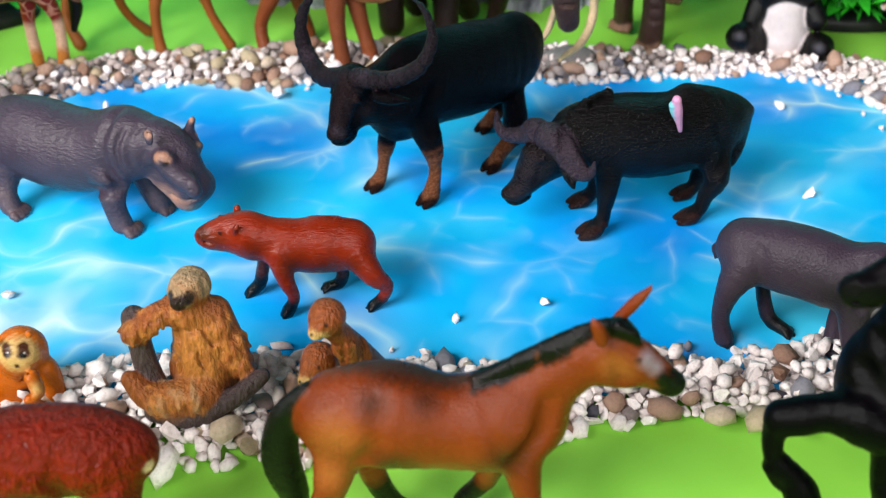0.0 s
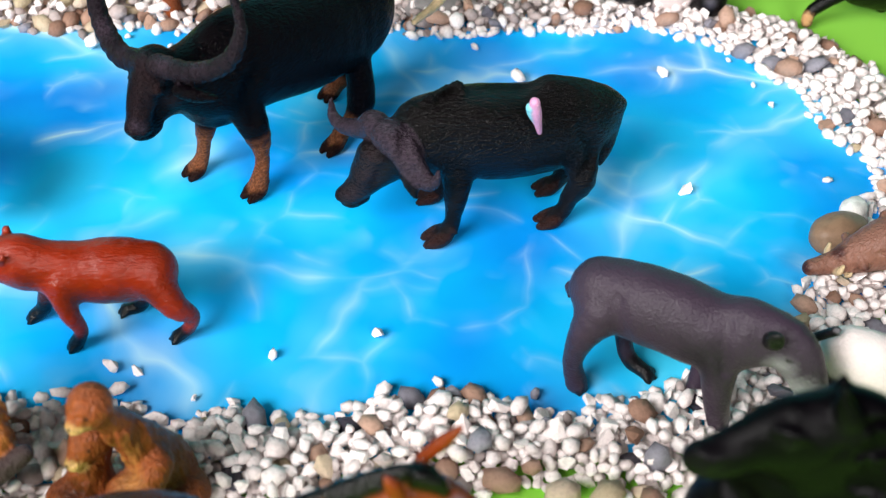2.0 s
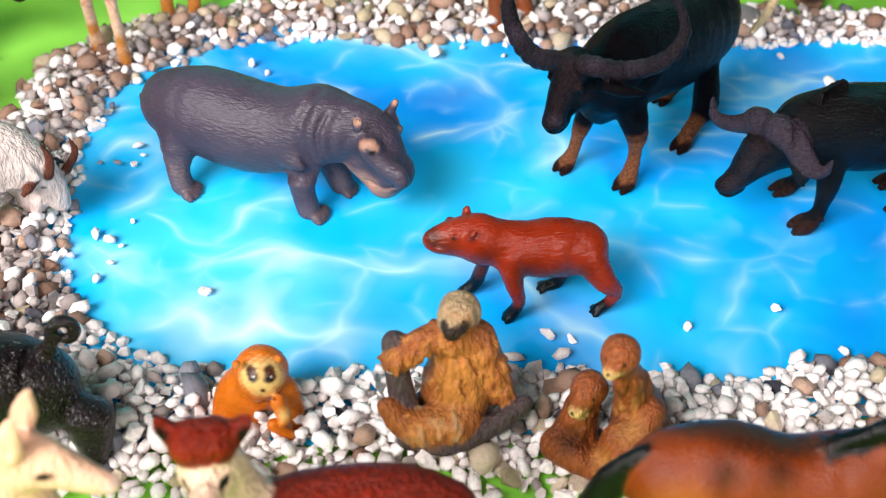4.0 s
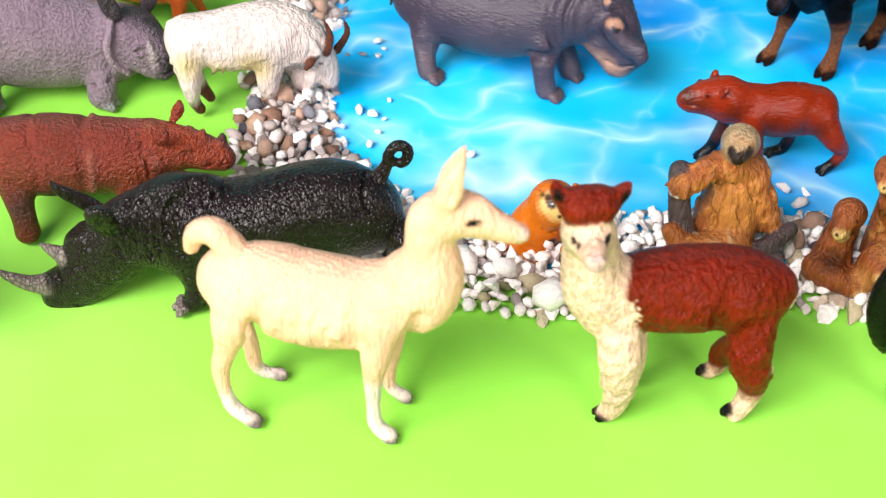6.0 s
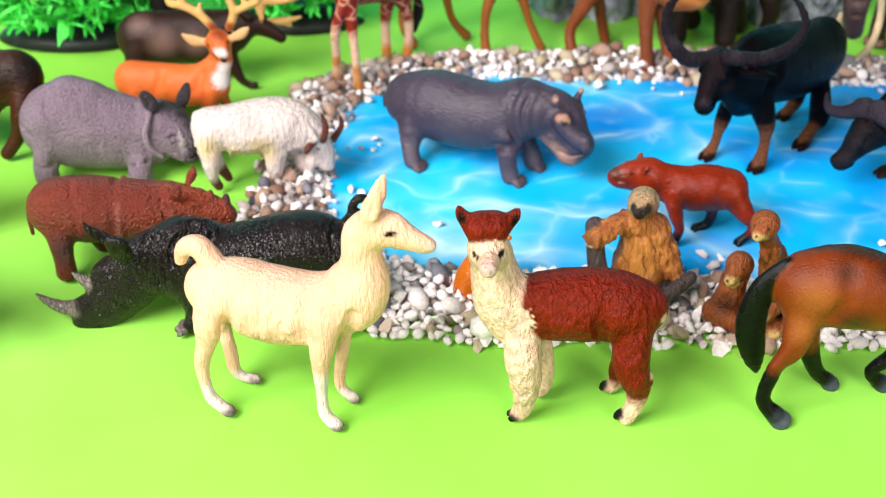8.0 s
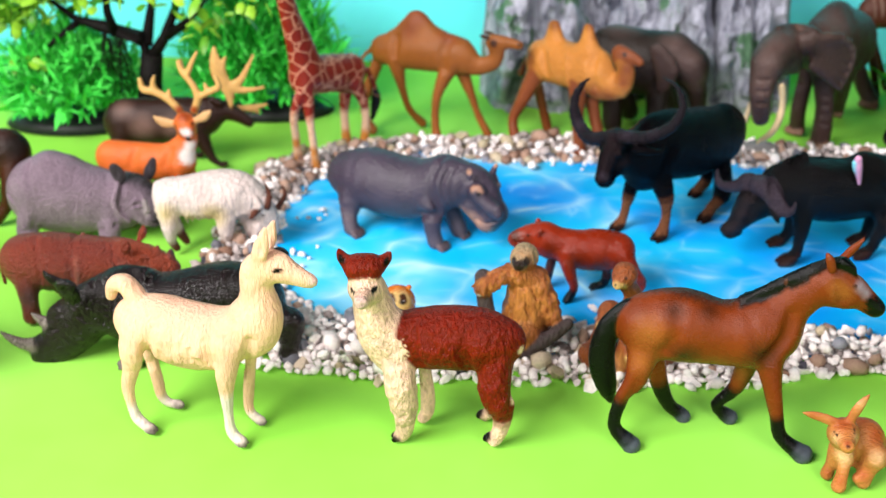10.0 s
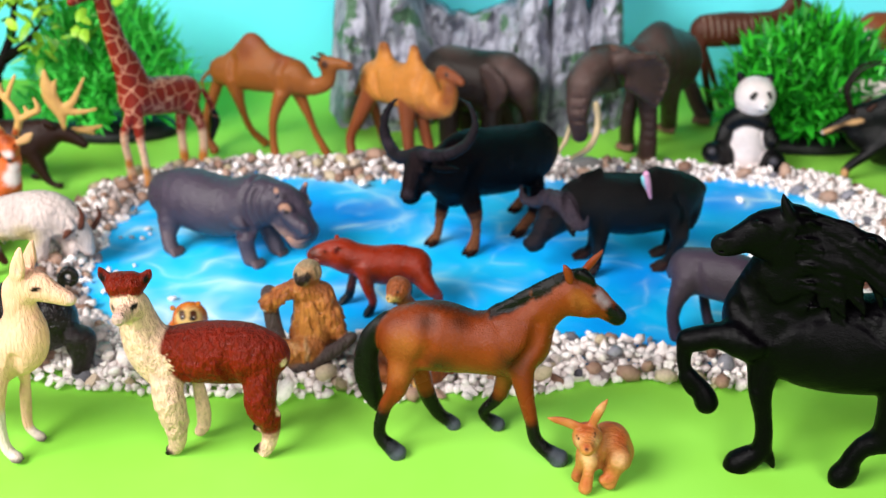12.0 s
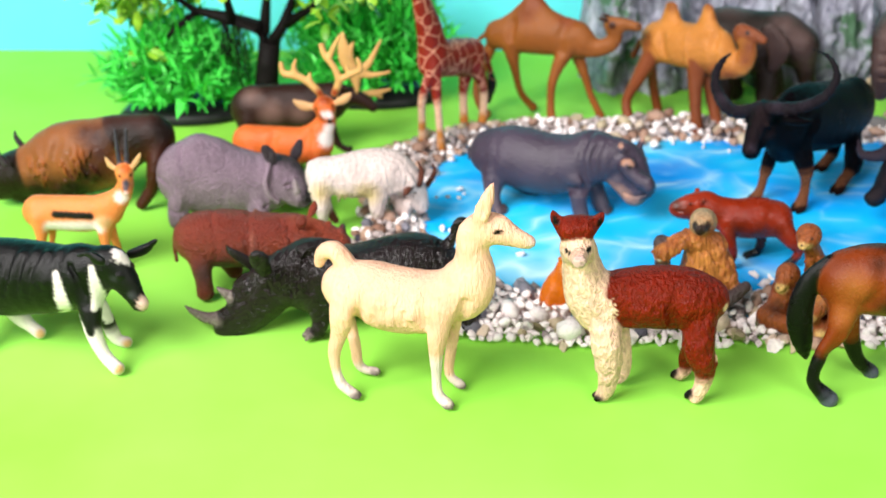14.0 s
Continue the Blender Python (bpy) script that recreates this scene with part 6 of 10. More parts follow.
    f.tube('hippotan', (-28.6, -12.6, 2.8, 2.4), (-27.1, -12.1, 1.9, 1.7), k=1)
    f.carve((49.1, -14.6, 56.3, 1.1), (49.0, -13.7, 57.7, 1.0), k=0.6)
    # neck creases, the shade inside them painted as dark lines
    f.fold('hipposhade', (27, 0, 59.8, 1.6), (25.6, -9, 56.6, 1.9), (23.6, -15.2, 48, 2.1), (25, -15.6, 37, 2), (28, -12, 28, 1.6), k=2.2, line=-0.6)
    f.fold('hipposhade', (33.4, -8.6, 54.6, 0.9), (31, -13.4, 47, 1.1), (32, -13.6, 36, 1.1), (34, -9.4, 29, 0.9), k=1.4, line=-0.7)
    f.fold('hipposhade', (39, -6, 55.4, 0.9), (36.6, -12.2, 49, 1.1), (37, -12.8, 38, 1.3), (39, -9, 29.6, 1), k=1.4, line=-0.7)
    f.fold('hipposhade', (43, -10.4, 46, 0.7), (41.4, -11.8, 40, 0.8), (42.4, -11, 33, 0.7), k=1.1, line=-0.7)
    f.tube('hippogrey', (49.6, -9.4, 43.6, 2), (52, -11, 45.4, 2.4), (55, -10, 44.6, 2), k=2.5, mirror=True)
    f.carve((50.2, -6.7, 23.9, 0.9), (56.8, -8.2, 22.7, 0.9), (63.9, -7.3, 25.0, 0.9), k=0.6)
    f.carve((17.2, -13.9, 23.9, 2.0), (24.4, -16.9, 24.8, 2.5), (28.9, -11.8, 24.6, 2.0))
    f.carve((-35.9, -21.4, 18.5, 2.1), (-31.0, -21.4, 16.1, 2.1))
    f.carve((26.8, -16.8, 7.4, 0.7), (27.3, -15.9, 3.0, 0.7), k=0.5)
    f.carve((30.4, -15.3, 7.4, 0.7), (31.5, -16.2, 4.1, 0.7), k=0.5)
    f.carve((-30.6, -26.3, 6.7, 0.8), (-30.6, -25.5, 2.9, 0.8), k=0.5)
    f.carve((-27.1, -24.4, 6.5, 0.8), (-26.1, -25.4, 4.4, 0.8), k=0.5)
    f.carve((67.1, -14.9, 36.9, 0.7), k=0.5)
    f.dab('hippopink', (54.1, -12.4, 47.4, 2), (48.7, -13.6, 57.3, 1.7), (56.1, 8.6, 54.5, 1.7), (58.1, 8.6, 42.3, 1.2), soft=1.5)
    f.dab('hippopink', (51, -12.6, 46.4, 2.2), (55.4, -12, 45.4, 1.8), soft=1.5, mirror=True)
    f.dab('eye', (54.6, -12.6, 43.8, 1.5), soft=0.4, mirror=True)
    f.dab('hippopink', (42, -3.5, 28, 3.4), (51.8, -6.4, 21.4, 3.4), (58.4, -5.6, 18.8, 3), (47.1, -6.9, 25.6, 3), soft=6, mirror=True)
    f.dab('hippotan', (28.2, -16.2, 5.7, 4.8), (-41.7, -16, 18.2, 3.7), soft=8)
    f.dab('hippotan', (-29.8, -25.9, 6.6, 7.9), (-32.2, -22.5, 13, 6.1), soft=8, mirror=True)
    f.dab('hippotan', (31.7, 6, 7.3, 6.1), soft=8)
    f.dab('darkgrey', (66.2, -15.3, 35.1, 0.8), soft=0.5)
    f.build('wrinkled', 'grey hippopotamus figurine standing in the blue cloth pond', 'toy hippopotamus')


hippo_figure()


def water_buffalo_figure():
    f = Figure('water_buffalo_figure', (0.0021, 0.4829, 0.0000), -134.5, 1.1)
    f.tube('buffalo', (-43.9, 0, 48.7, 19.5), (-21.4, 0, 50.5, 22.8), (3.8, 0, 54.8, 22.6), (20.4, 0, 56.8, 21.7), (32.9, 0, 56.5, 17.3), k=8, w=0.75)
    f.tube('buffalo', (-45.6, -0, 59.6, 9.4), (-54.4, 0, 52.1, 10.1), k=8, w=0.7)
    f.tube('buffalo', (27.1, 0, 69.9, 9.6), (11.1, -0, 67.1, 10.3), k=8, w=0.5)
    f.tube('buffalo', (32.9, 0, 56.5, 15.8), (46.4, 0, 61.6, 12.4), k=7, w=0.75)
    f.tube('buffalo', (36.9, 0, 43.7, 6.7), (31.8, 0, 37.9, 6.2), (19.1, -0, 35.2, 6.3), k=6, w=0.6)
    f.tube('buffalo', (57.5, -0, 71.7, 8), (61, 0, 67.1, 7), (64.1, -0, 61.4, 5.9), (66.5, 0, 54.6, 5.1), (66.9, 0, 49.8, 5.2), w=0.92)
    f.tube('buffalo', (48.3, 0, 58.7, 7.8), (53.6, -0, 54, 5.4), (61.4, 0, 48.1, 2.9), w=0.65)
    f.tube('buffalo', (70.4, 0, 50.6, 2.9), (65.5, -0, 46.4, 3.2), (60.2, -0, 46.5, 2.5), k=2)
    f.tube('bhorn', (60.9, 0.9, 75.2, 3.5), (60.8, -0.3, 74.6, 4.56), (60.5, -2, 73.9, 3.42), (60.3, -3.9, 73, 4.56), (60, -6.1, 72, 3.5), (59.6, -8.5, 71, 4.56), (59.3, -10.9, 70, 3.42), (58.9, -13.3, 69, 4.56), (58.6, -15.5, 68.2, 3.42), (58.3, -17.7, 67.6, 4.56), (57.9, -19.5, 67.3, 3.42), (57.4, -22.2, 67.2, 4.48), (56.9, -24.7, 67.6, 3.34), (56.4, -27.1, 68.3, 4.41), (55.9, -29.2, 69.3, 3.27), (55.4, -31.2, 70.3, 4.26), (54.9, -33, 71.3, 3.12), (54.3, -35, 72.6, 4.03), (53.7, -36.7, 74.1, 2.96), (53.1, -38.1, 75.7, 3.8), (52.5, -39.4, 77.3, 2.74), k=1)
    f.tube('bhorn', (52.5, -39.4, 77.3, 2.74), (51.9, -40.4, 78.9, 3.5), (50.9, -41.6, 81.6, 2.51), (49.9, -42.2, 84.3, 3.12), (48.9, -42.3, 86.9, 2.13), (48.2, -41.8, 89, 2.66), (47.4, -40.9, 91.2, 1.82), (46.7, -39.9, 93.3, 2.2), (45.9, -39.1, 95, 1.44), (44.3, -37.6, 97.1, 1.22), (42.9, -36.5, 98.2, 0.46), k=1)
    f.tube('bhorn', (60.9, 6, 76.7, 3.42), (60.7, 7.4, 76.9, 4.48), (60.4, 9.3, 77.2, 3.34), (60, 11.6, 77.6, 4.41), (59.6, 14.1, 78, 3.27), (59.2, 16.7, 78.5, 4.26), (58.8, 19.2, 79, 3.19), (58.3, 21.7, 79.7, 4.1), (57.9, 23.8, 80.4, 3.04), (57.5, 26.1, 81.5, 3.95), (57.1, 28.3, 82.7, 2.96), (56.7, 30.5, 84, 3.88), (56.2, 32.6, 85.4, 2.89), (55.8, 34.5, 86.8, 3.72), (55.4, 36.2, 88.3, 2.74), (54.9, 37.6, 89.7, 3.57), (54.3, 39.2, 91.8, 2.58), (53.7, 40.5, 93.9, 3.27), (53.1, 41.3, 96.1, 2.28), (52.5, 41.9, 98.2, 2.89), (51.9, 42.2, 100.1, 2.05), k=1)
    f.tube('bhorn', (51.9, 42.2, 100.1, 2.05), (50.9, 41.9, 102.6, 2.51), (49.9, 40.7, 104.6, 1.75), (48.9, 39, 106.5, 2.13), (48.2, 37.3, 108, 1.44), (47.4, 35.4, 109.4, 1.75), (46.7, 33.1, 110.6, 1.22), (45.9, 30.7, 111.5, 1.37), (45.3, 28.3, 111.8, 0.91), (44.6, 25.6, 111.9, 0.99), (43.9, 22.9, 111.7, 0.61), (43.4, 20.5, 111.6, 0.68), (42.9, 18.8, 111.5, 0.46), k=1)
    f.tube('buffalo', (62.5, 18, 72.8, 2.1), (59.7, 26, 73, 2.8), (56.3, 34, 74.1, 0.9), k=1, w=0.5)
    f.tube('buffalo', (25.3, 6.4, 46.1, 8.4), (22.4, 12.5, 28.8, 5.4), (21.5, 13, 20.7, 3.3), (21.7, 13.4, 13.6, 3.1), (25.3, 13.9, 4.1, 4.3), k=2.5, change=(1, 'sock'))
    f.tube('buffalo', (27.8, -7.6, 43.6, 4.8), (29.6, -11, 24.5, 4.4), (30.5, -12, 16.8, 3), (31.4, -12.9, 9.2, 2.9), (33.7, -13.9, 3.7, 3.9), k=2.5, change=(1, 'sock'))
    f.tube('buffalo', (-47.5, -8.4, 34.1, 5.2), (-50.5, -11.5, 13, 4.3), (-45.4, -13.1, 6.5, 3.8), (-45.4, -14.6, 3.7, 3.9), k=2.5, change=(1, 'sock'))
    f.tube('buffalo', (-39.7, 7.2, 35.4, 5.4), (-36.2, 12.7, 16.4, 6.3), (-30.6, 13.3, 10.2, 4.1), (-23.2, 14, 7.1, 3.9), (-19.3, 14.6, 3.8, 4), k=2.5, change=(2, 'sock'))
    f.tube('darkhoof', (33.6, -12, 4.2, 2.05), (36, -11.7, 2.9, 2.3), (39.4, -11.8, 1.9, 1.48), k=1.2)
    f.tube('darkhoof', (31.6, -11.9, 7.4, 0.9), (30.1, -11.7, 5.9, 0.57), k=0.8)
    f.tube('darkhoof', (33.6, -15.8, 4.2, 2.05), (36, -16.1, 2.9, 2.3), (39.4, -16, 1.9, 1.48), k=1.2)
    f.tube('darkhoof', (31.6, -15.9, 7.4, 0.9), (30.1, -16.1, 5.9, 0.57), k=0.8)
    f.tube('darkhoof', (25, 15.9, 4.5, 2.21), (27.6, 16.3, 3.2, 2.54), (31.4, 16.1, 2, 1.56), k=1.2)
    f.tube('darkhoof', (22.8, 16, 8, 0.98), (21.2, 16.3, 6.4, 0.57), k=0.8)
    f.tube('darkhoof', (25, 11.9, 4.5, 2.21), (27.6, 11.5, 3.2, 2.54), (31.4, 11.7, 2, 1.56), k=1.2)
    f.tube('darkhoof', (22.8, 11.8, 8, 0.98), (21.2, 11.5, 6.4, 0.57), k=0.8)
    f.tube('darkhoof', (-45.5, -12.7, 4.3, 2.05), (-42.9, -12.3, 3, 2.38), (-39.4, -12.5, 1.9, 1.48), k=1.2)
    f.tube('darkhoof', (-47.5, -12.6, 7.6, 0.9), (-49, -12.3, 6, 0.57), k=0.8)
    f.tube('darkhoof', (-45.5, -16.5, 4.3, 2.05), (-42.9, -16.9, 3, 2.38), (-39.4, -16.7, 1.9, 1.48), k=1.2)
    f.tube('darkhoof', (-47.5, -16.6, 7.6, 0.9), (-49, -16.9, 6, 0.57), k=0.8)
    f.tube('darkhoof', (-18.6, 16.5, 4.3, 2.05), (-16.1, 16.9, 3, 2.38), (-12.5, 16.7, 1.9, 1.48), k=1.2)
    f.tube('darkhoof', (-20.6, 16.6, 7.6, 0.9), (-22.1, 16.9, 6, 0.57), k=0.8)
    f.tube('darkhoof', (-18.6, 12.7, 4.3, 2.05), (-16.1, 12.3, 3, 2.38), (-12.5, 12.5, 1.9, 1.48), k=1.2)
    f.tube('darkhoof', (-20.6, 12.6, 7.6, 0.9), (-22.1, 12.3, 6, 0.57), k=0.8)
    f.tube('buffalo', (63.9, 6.9, 65.8, 1.1), (62.2, 7.4, 66.6, 1.2), (59.9, 7, 64.3, 1.1), k=1, mirror=True)
    f.carve((23.6, 17.7, 60.8, 3.4), (27.7, 17.0, 52.3, 3.9), (26.6, 17.9, 40.7, 3.5))
    f.carve((71.7, -1.4, 47.2, 0.7), (70.0, 4.0, 47.6, 0.7), (63.0, 3.2, 46.6, 0.7), k=0.6)
    f.carve((72.8, 1.8, 52.3, 0.9), k=0.6)
    f.carve((69.9, 4.6, 50.8, 0.9), k=0.6)
    f.carve((66.3, 6.8, 64.8, 1.2), (68.0, 6.0, 58.3, 1.2))
    f.dab('buffalo', (-30.8, 14.6, 19.3, 5.6), (26.4, 16.5, 34.1, 3.6), soft=4)
    f.dab('eye', (62.3, 7.4, 65.1, 1.4), soft=0.3, mirror=True)
    # paler dabs paint the light on forehead and face
    f.dab('buffbrown', (68.2, 4.2, 64.6, 3.6), (69.5, 4, 58.2, 3.6), (64.9, 4.8, 72.9, 5.3), (62.5, 7.3, 70.2, 3.8), (71.6, 2.3, 52.6, 2.9), (57.3, 4.3, 59, 2.9), soft=8)
    # sheen of the nose, painted as two paler dabs
    f.dab('bosshorn', (71, 3.1, 53.7, 1.7), (69.2, 4.6, 51.9, 1.5), soft=4)
    f.dab('bosshorn', (60.5, 12, 80, 3), (57.5, 28, 86, 3), (58.5, -14, 72, 3), (56, -30, 73, 3), soft=6)
    f.build('blackfur', 'black water buffalo figurine with huge curved horns and tan legs', 'toy buffalo')


water_buffalo_figure()


def cape_buffalo_figure():
    f = Figure('cape_buffalo_figure', (0.0890, 0.4433, 0.0000), -169.5, 1.05)
    f.tube('capebuffalo', (-34.7, -0, 44.5, 14.2), (-24.7, -0, 43.3, 18.2), (-3.6, -0, 42.7, 19.9), (12.4, 0, 45.1, 19), (25.4, -0, 45.9, 15.9), k=8, w=0.8)
    f.tube('capebuffalo', (-18.5, -0, 61.5, 5.2), (-32.4, -0, 55.3, 6.5), (-42.3, -0, 51.2, 5.6), k=8, w=0.7)
    f.tube('capebuffalo', (-42.3, -0, 51.2, 5.6), (-49.8, -0, 50.9, 1.5))
    f.tube('capebuffalo', (30.4, -0, 43.6, 14), (40.9, -0, 36.2, 9.6), (50, -0, 28, 6.8), (57, -0, 20.6, 5.2), k=6, w=0.85)
    f.tube('capebuffalo', (61, -0, 20, 3), (57.2, -0, 16.8, 3.2), (52.5, -0, 18, 2.6), k=2)
    f.tube('capebuffalo', (49.5, 0, 38.6, 6), (51.8, 0, 31.6, 5.5))
    f.tube('capebuffalo', (16.8, -0.4, 65.4, 2), (17.9, -0.4, 66.9, 1.5), k=0.8)
    f.tube('capebuffalo', (17.7, -2.5, 63.6, 2), (18.6, -2.5, 65.1, 1.5), k=0.8)
    f.tube('capebuffalo', (20.7, -1.2, 63.7, 2), (21.3, -1.2, 65.2, 1.5), k=0.8)
    f.tube('capebuffalo', (23, 0.3, 63.8, 2), (23.4, 0.3, 65.2, 1.5), k=0.8)
    f.tube('capebuffalo', (24.8, 1.5, 63.5, 1.9), (25.9, 1.5, 65, 1.5), k=0.8)
    f.tube('capebuffalo', (27.9, 3.1, 63.4, 1.9), (28.8, 3.1, 64.9, 1.5), k=0.8)
    f.tube('capebuffalo', (29, 1.7, 61.4, 1.9), (29.8, 1.7, 62.8, 1.5), k=0.8)
    f.tube('capebuffalo', (31.2, 1.1, 59.7, 2), (32, 1.1, 61.1, 1.5), k=0.8)
    f.tube('capebuffalo', (33.5, 3.1, 59.2, 1.9), (35.4, 3.1, 60.7, 1.5), k=0.8)
    f.tube('capebuffalo', (35.3, 3.2, 57.5, 1.9), (36.1, 3.2, 58.9, 1.5), k=0.8)
    f.tube('capebuffalo', (35.9, -0.2, 53.7, 2), (36.4, -0.2, 55.1, 1.5), k=0.8)
    f.tube('capebuffalo', (38.9, 3.5, 53.9, 2), (40.1, 3.5, 55.4, 1.5), k=0.8)
    f.tube('capebuffalo', (-47.5, 1, 49.4, 2.4), (-46.6, 3, 41, 2.2), (-43.6, 5, 33, 2.8), (-42, 6, 27, 1.4), k=2)
    f.tube('bosshorn', (45, 5, 50.6, 6.2), (43.2, 8, 50.4, 6.4), k=0.8)
    f.tube('bosshorn', (47.2, -4.8, 48, 5.8), (48, -7.4, 46.8, 5.8), k=0.8)
    f.tube('bosshorn', (49, -8, 45.2, 4.8), (54.4, -13, 42, 3.7), (58.8, -17.5, 41, 2.9), (61.2, -20.5, 44, 2.1), (61.2, -23, 49.5, 0.8), k=1)
    f.tube('bosshorn', (42.3, 9, 50.4, 6.2), (39.8, 13.3, 47.4, 5.6), (36.4, 17.5, 42.6, 4.8), (33, 21, 39.6, 3.6), (30.6, 24, 42, 2.2), (30.2, 25.5, 48, 0.8), k=1)
    f.tube('capebuffalo', (41.3, 16, 42.1, 1.9), (38.6, 19, 37.9, 2.9), (37.2, 22, 33.3, 1), k=1, w=0.5)
    f.tube('capebuffalo', (16.6, 5.6, 35.4, 7.6), (18.6, 12.2, 23.3, 4.7), (19.1, 12.5, 14.5, 3.3), (19.8, 12.7, 9.3, 3.3), (23.3, 13, 3.7, 3.9), k=2.5)
    f.tube('capebuffalo', (16.7, -8.4, 31.1, 4.2), (15.7, -11, 13.2, 3.8), (17.5, -12, 7.5, 3.4), (20.2, -13, 3.4, 3.5), k=2.5)
    f.tube('capebuffalo', (-31.4, 5.6, 37.7, 8.4), (-33, 11.5, 24, 5.7), (-29.5, 11, 15.1, 3.8), (-27.9, 10.6, 8.6, 3.3), (-24.2, 10.1, 3.5, 3.7), k=2.5)
    f.tube('capebuffalo', (-35.5, -8.4, 31.2, 4.2), (-34.3, -10, 11.8, 4.1), (-32.3, -10.1, 5.7, 3.2), (-29.3, -10.1, 3.4, 3.6), k=2.5)
    f.tube('brownhoof', (22.6, 15.3, 5.2, 2.48), (25.7, 15.7, 3.7, 2.88), (30, 15.5, 2.3, 1.76), k=2)
    f.tube('brownhoof', (20.2, 15.4, 9.2, 1.04), (18.3, 15.7, 7.4, 0.72), k=0.8)
    f.tube('brownhoof', (22.6, 10.6, 5.2, 2.48), (25.7, 10.2, 3.7, 2.88), (30, 10.4, 2.3, 1.76), k=2)
    f.tube('brownhoof', (20.2, 10.5, 9.2, 1.04), (18.3, 10.2, 7.4, 0.72), k=0.8)
    f.tube('brownhoof', (20.4, -10.8, 4.8, 2.24), (23.2, -10.5, 3.4, 2.56), (27.1, -10.6, 2.1, 1.6), k=2)
    f.tube('brownhoof', (18.2, -10.7, 8.4, 0.96), (16.5, -10.5, 6.7, 0.64), k=0.8)
    f.tube('brownhoof', (20.4, -15.1, 4.8, 2.24), (23.2, -15.5, 3.4, 2.56), (27.1, -15.3, 2.1, 1.6), k=2)
    f.tube('brownhoof', (18.2, -15.2, 8.4, 0.96), (16.5, -15.5, 6.7, 0.64), k=0.8)
    f.tube('brownhoof', (-24.8, 12.3, 4.9, 2.32), (-21.9, 12.7, 3.4, 2.64), (-17.9, 12.5, 2.2, 1.68), k=2)
    f.tube('brownhoof', (-27.1, 12.4, 8.6, 1.04), (-28.8, 12.7, 6.9, 0.64), k=0.8)
    f.tube('brownhoof', (-24.8, 7.9, 4.9, 2.32), (-21.9, 7.5, 3.4, 2.64), (-17.9, 7.7, 2.2, 1.68), k=2)
    f.tube('brownhoof', (-27.1, 7.8, 8.6, 1.04), (-28.8, 7.5, 6.9, 0.64), k=0.8)
    f.tube('brownhoof', (-29.6, -8, 4.6, 2.16), (-26.9, -7.7, 3.2, 2.48), (-23.1, -7.8, 2, 1.52), k=2)
    f.tube('brownhoof', (-31.8, -7.9, 8.1, 0.96), (-33.4, -7.7, 6.5, 0.64), k=0.8)
    f.tube('brownhoof', (-29.6, -12.1, 4.6, 2.16), (-26.9, -12.5, 3.2, 2.48), (-23.1, -12.4, 2, 1.52), k=2)
    f.tube('brownhoof', (-31.8, -12.2, 8.1, 0.96), (-33.4, -12.5, 6.5, 0.64), k=0.8)
    f.tube('capebuffalo', (49.3, 5.8, 38.5, 0.9), (47.9, 5.5, 39.3, 1), (46.7, 6.4, 38.5, 0.9), k=1, mirror=True)
    f.carve((62.4, 1.1, 17.2, 0.8), (57.2, 3.4, 16.6, 0.8), (52.2, 3, 18.5, 0.8), k=0.6)
    f.carve((39.7, 12.1, 55.6, 2.0), (41.4, 19.8, 47.7, 2.4), (37.9, 21.5, 42.7, 2.0))
    f.carve((62.4, 2.4, 21.6, 0.9), k=0.6)
    f.carve((47.5, 7.7, 35.7, 1.7), (49.5, 6.8, 28.1, 1.7))
    f.carve((-30.0, 14.1, 50.5, 2.1), (-35.8, 14.0, 38.4, 2.6), (-30.4, 17.3, 29.3, 2.1))
    f.dab('buffbrown', (58, 4.3, 22.5, 5), (53, 5.6, 33, 4.5), (50.9, 5, 40.6, 3.4), soft=7)
    f.dab('eye', (47.9, 5.9, 38.1, 1.2), soft=0.3, mirror=True)
    f.carve((48.6, 0.2, 56, 1), (50.6, 0, 51, 1.2), (52.4, 0, 46, 1), k=1)
    f.build('furgloss', 'black cape buffalo figurine with heavy grey-brown horns', 'toy buffalo')


cape_buffalo_figure()


def bird_figure():
    f = Figure('bird_figure', (0.0990, 0.4290, 0.0500), -79.5, 0.5)
    f.tube('birdpink', (5.6, -2.3, 21.7, 1.61), k=2)
    f.tube('birdpink', (5.2, -2, 20.4, 1.61), (4, -0.9, 16.5, 2.21), (2, 1.2, 9.8, 1.61), (0.1, 3.4, 3.3, 1.02), k=2)
    f.tube('birdblue', (4.3, -3.4, 18.5, 1.61), (2.9, -1.7, 13.9, 1.44), (1.9, 0.2, 9.8, 0.59), k=1)
    f.build('smooth', 'tiny pink and pale blue oxpecker bird on the buffalo', 'toy bird')


bird_figure()


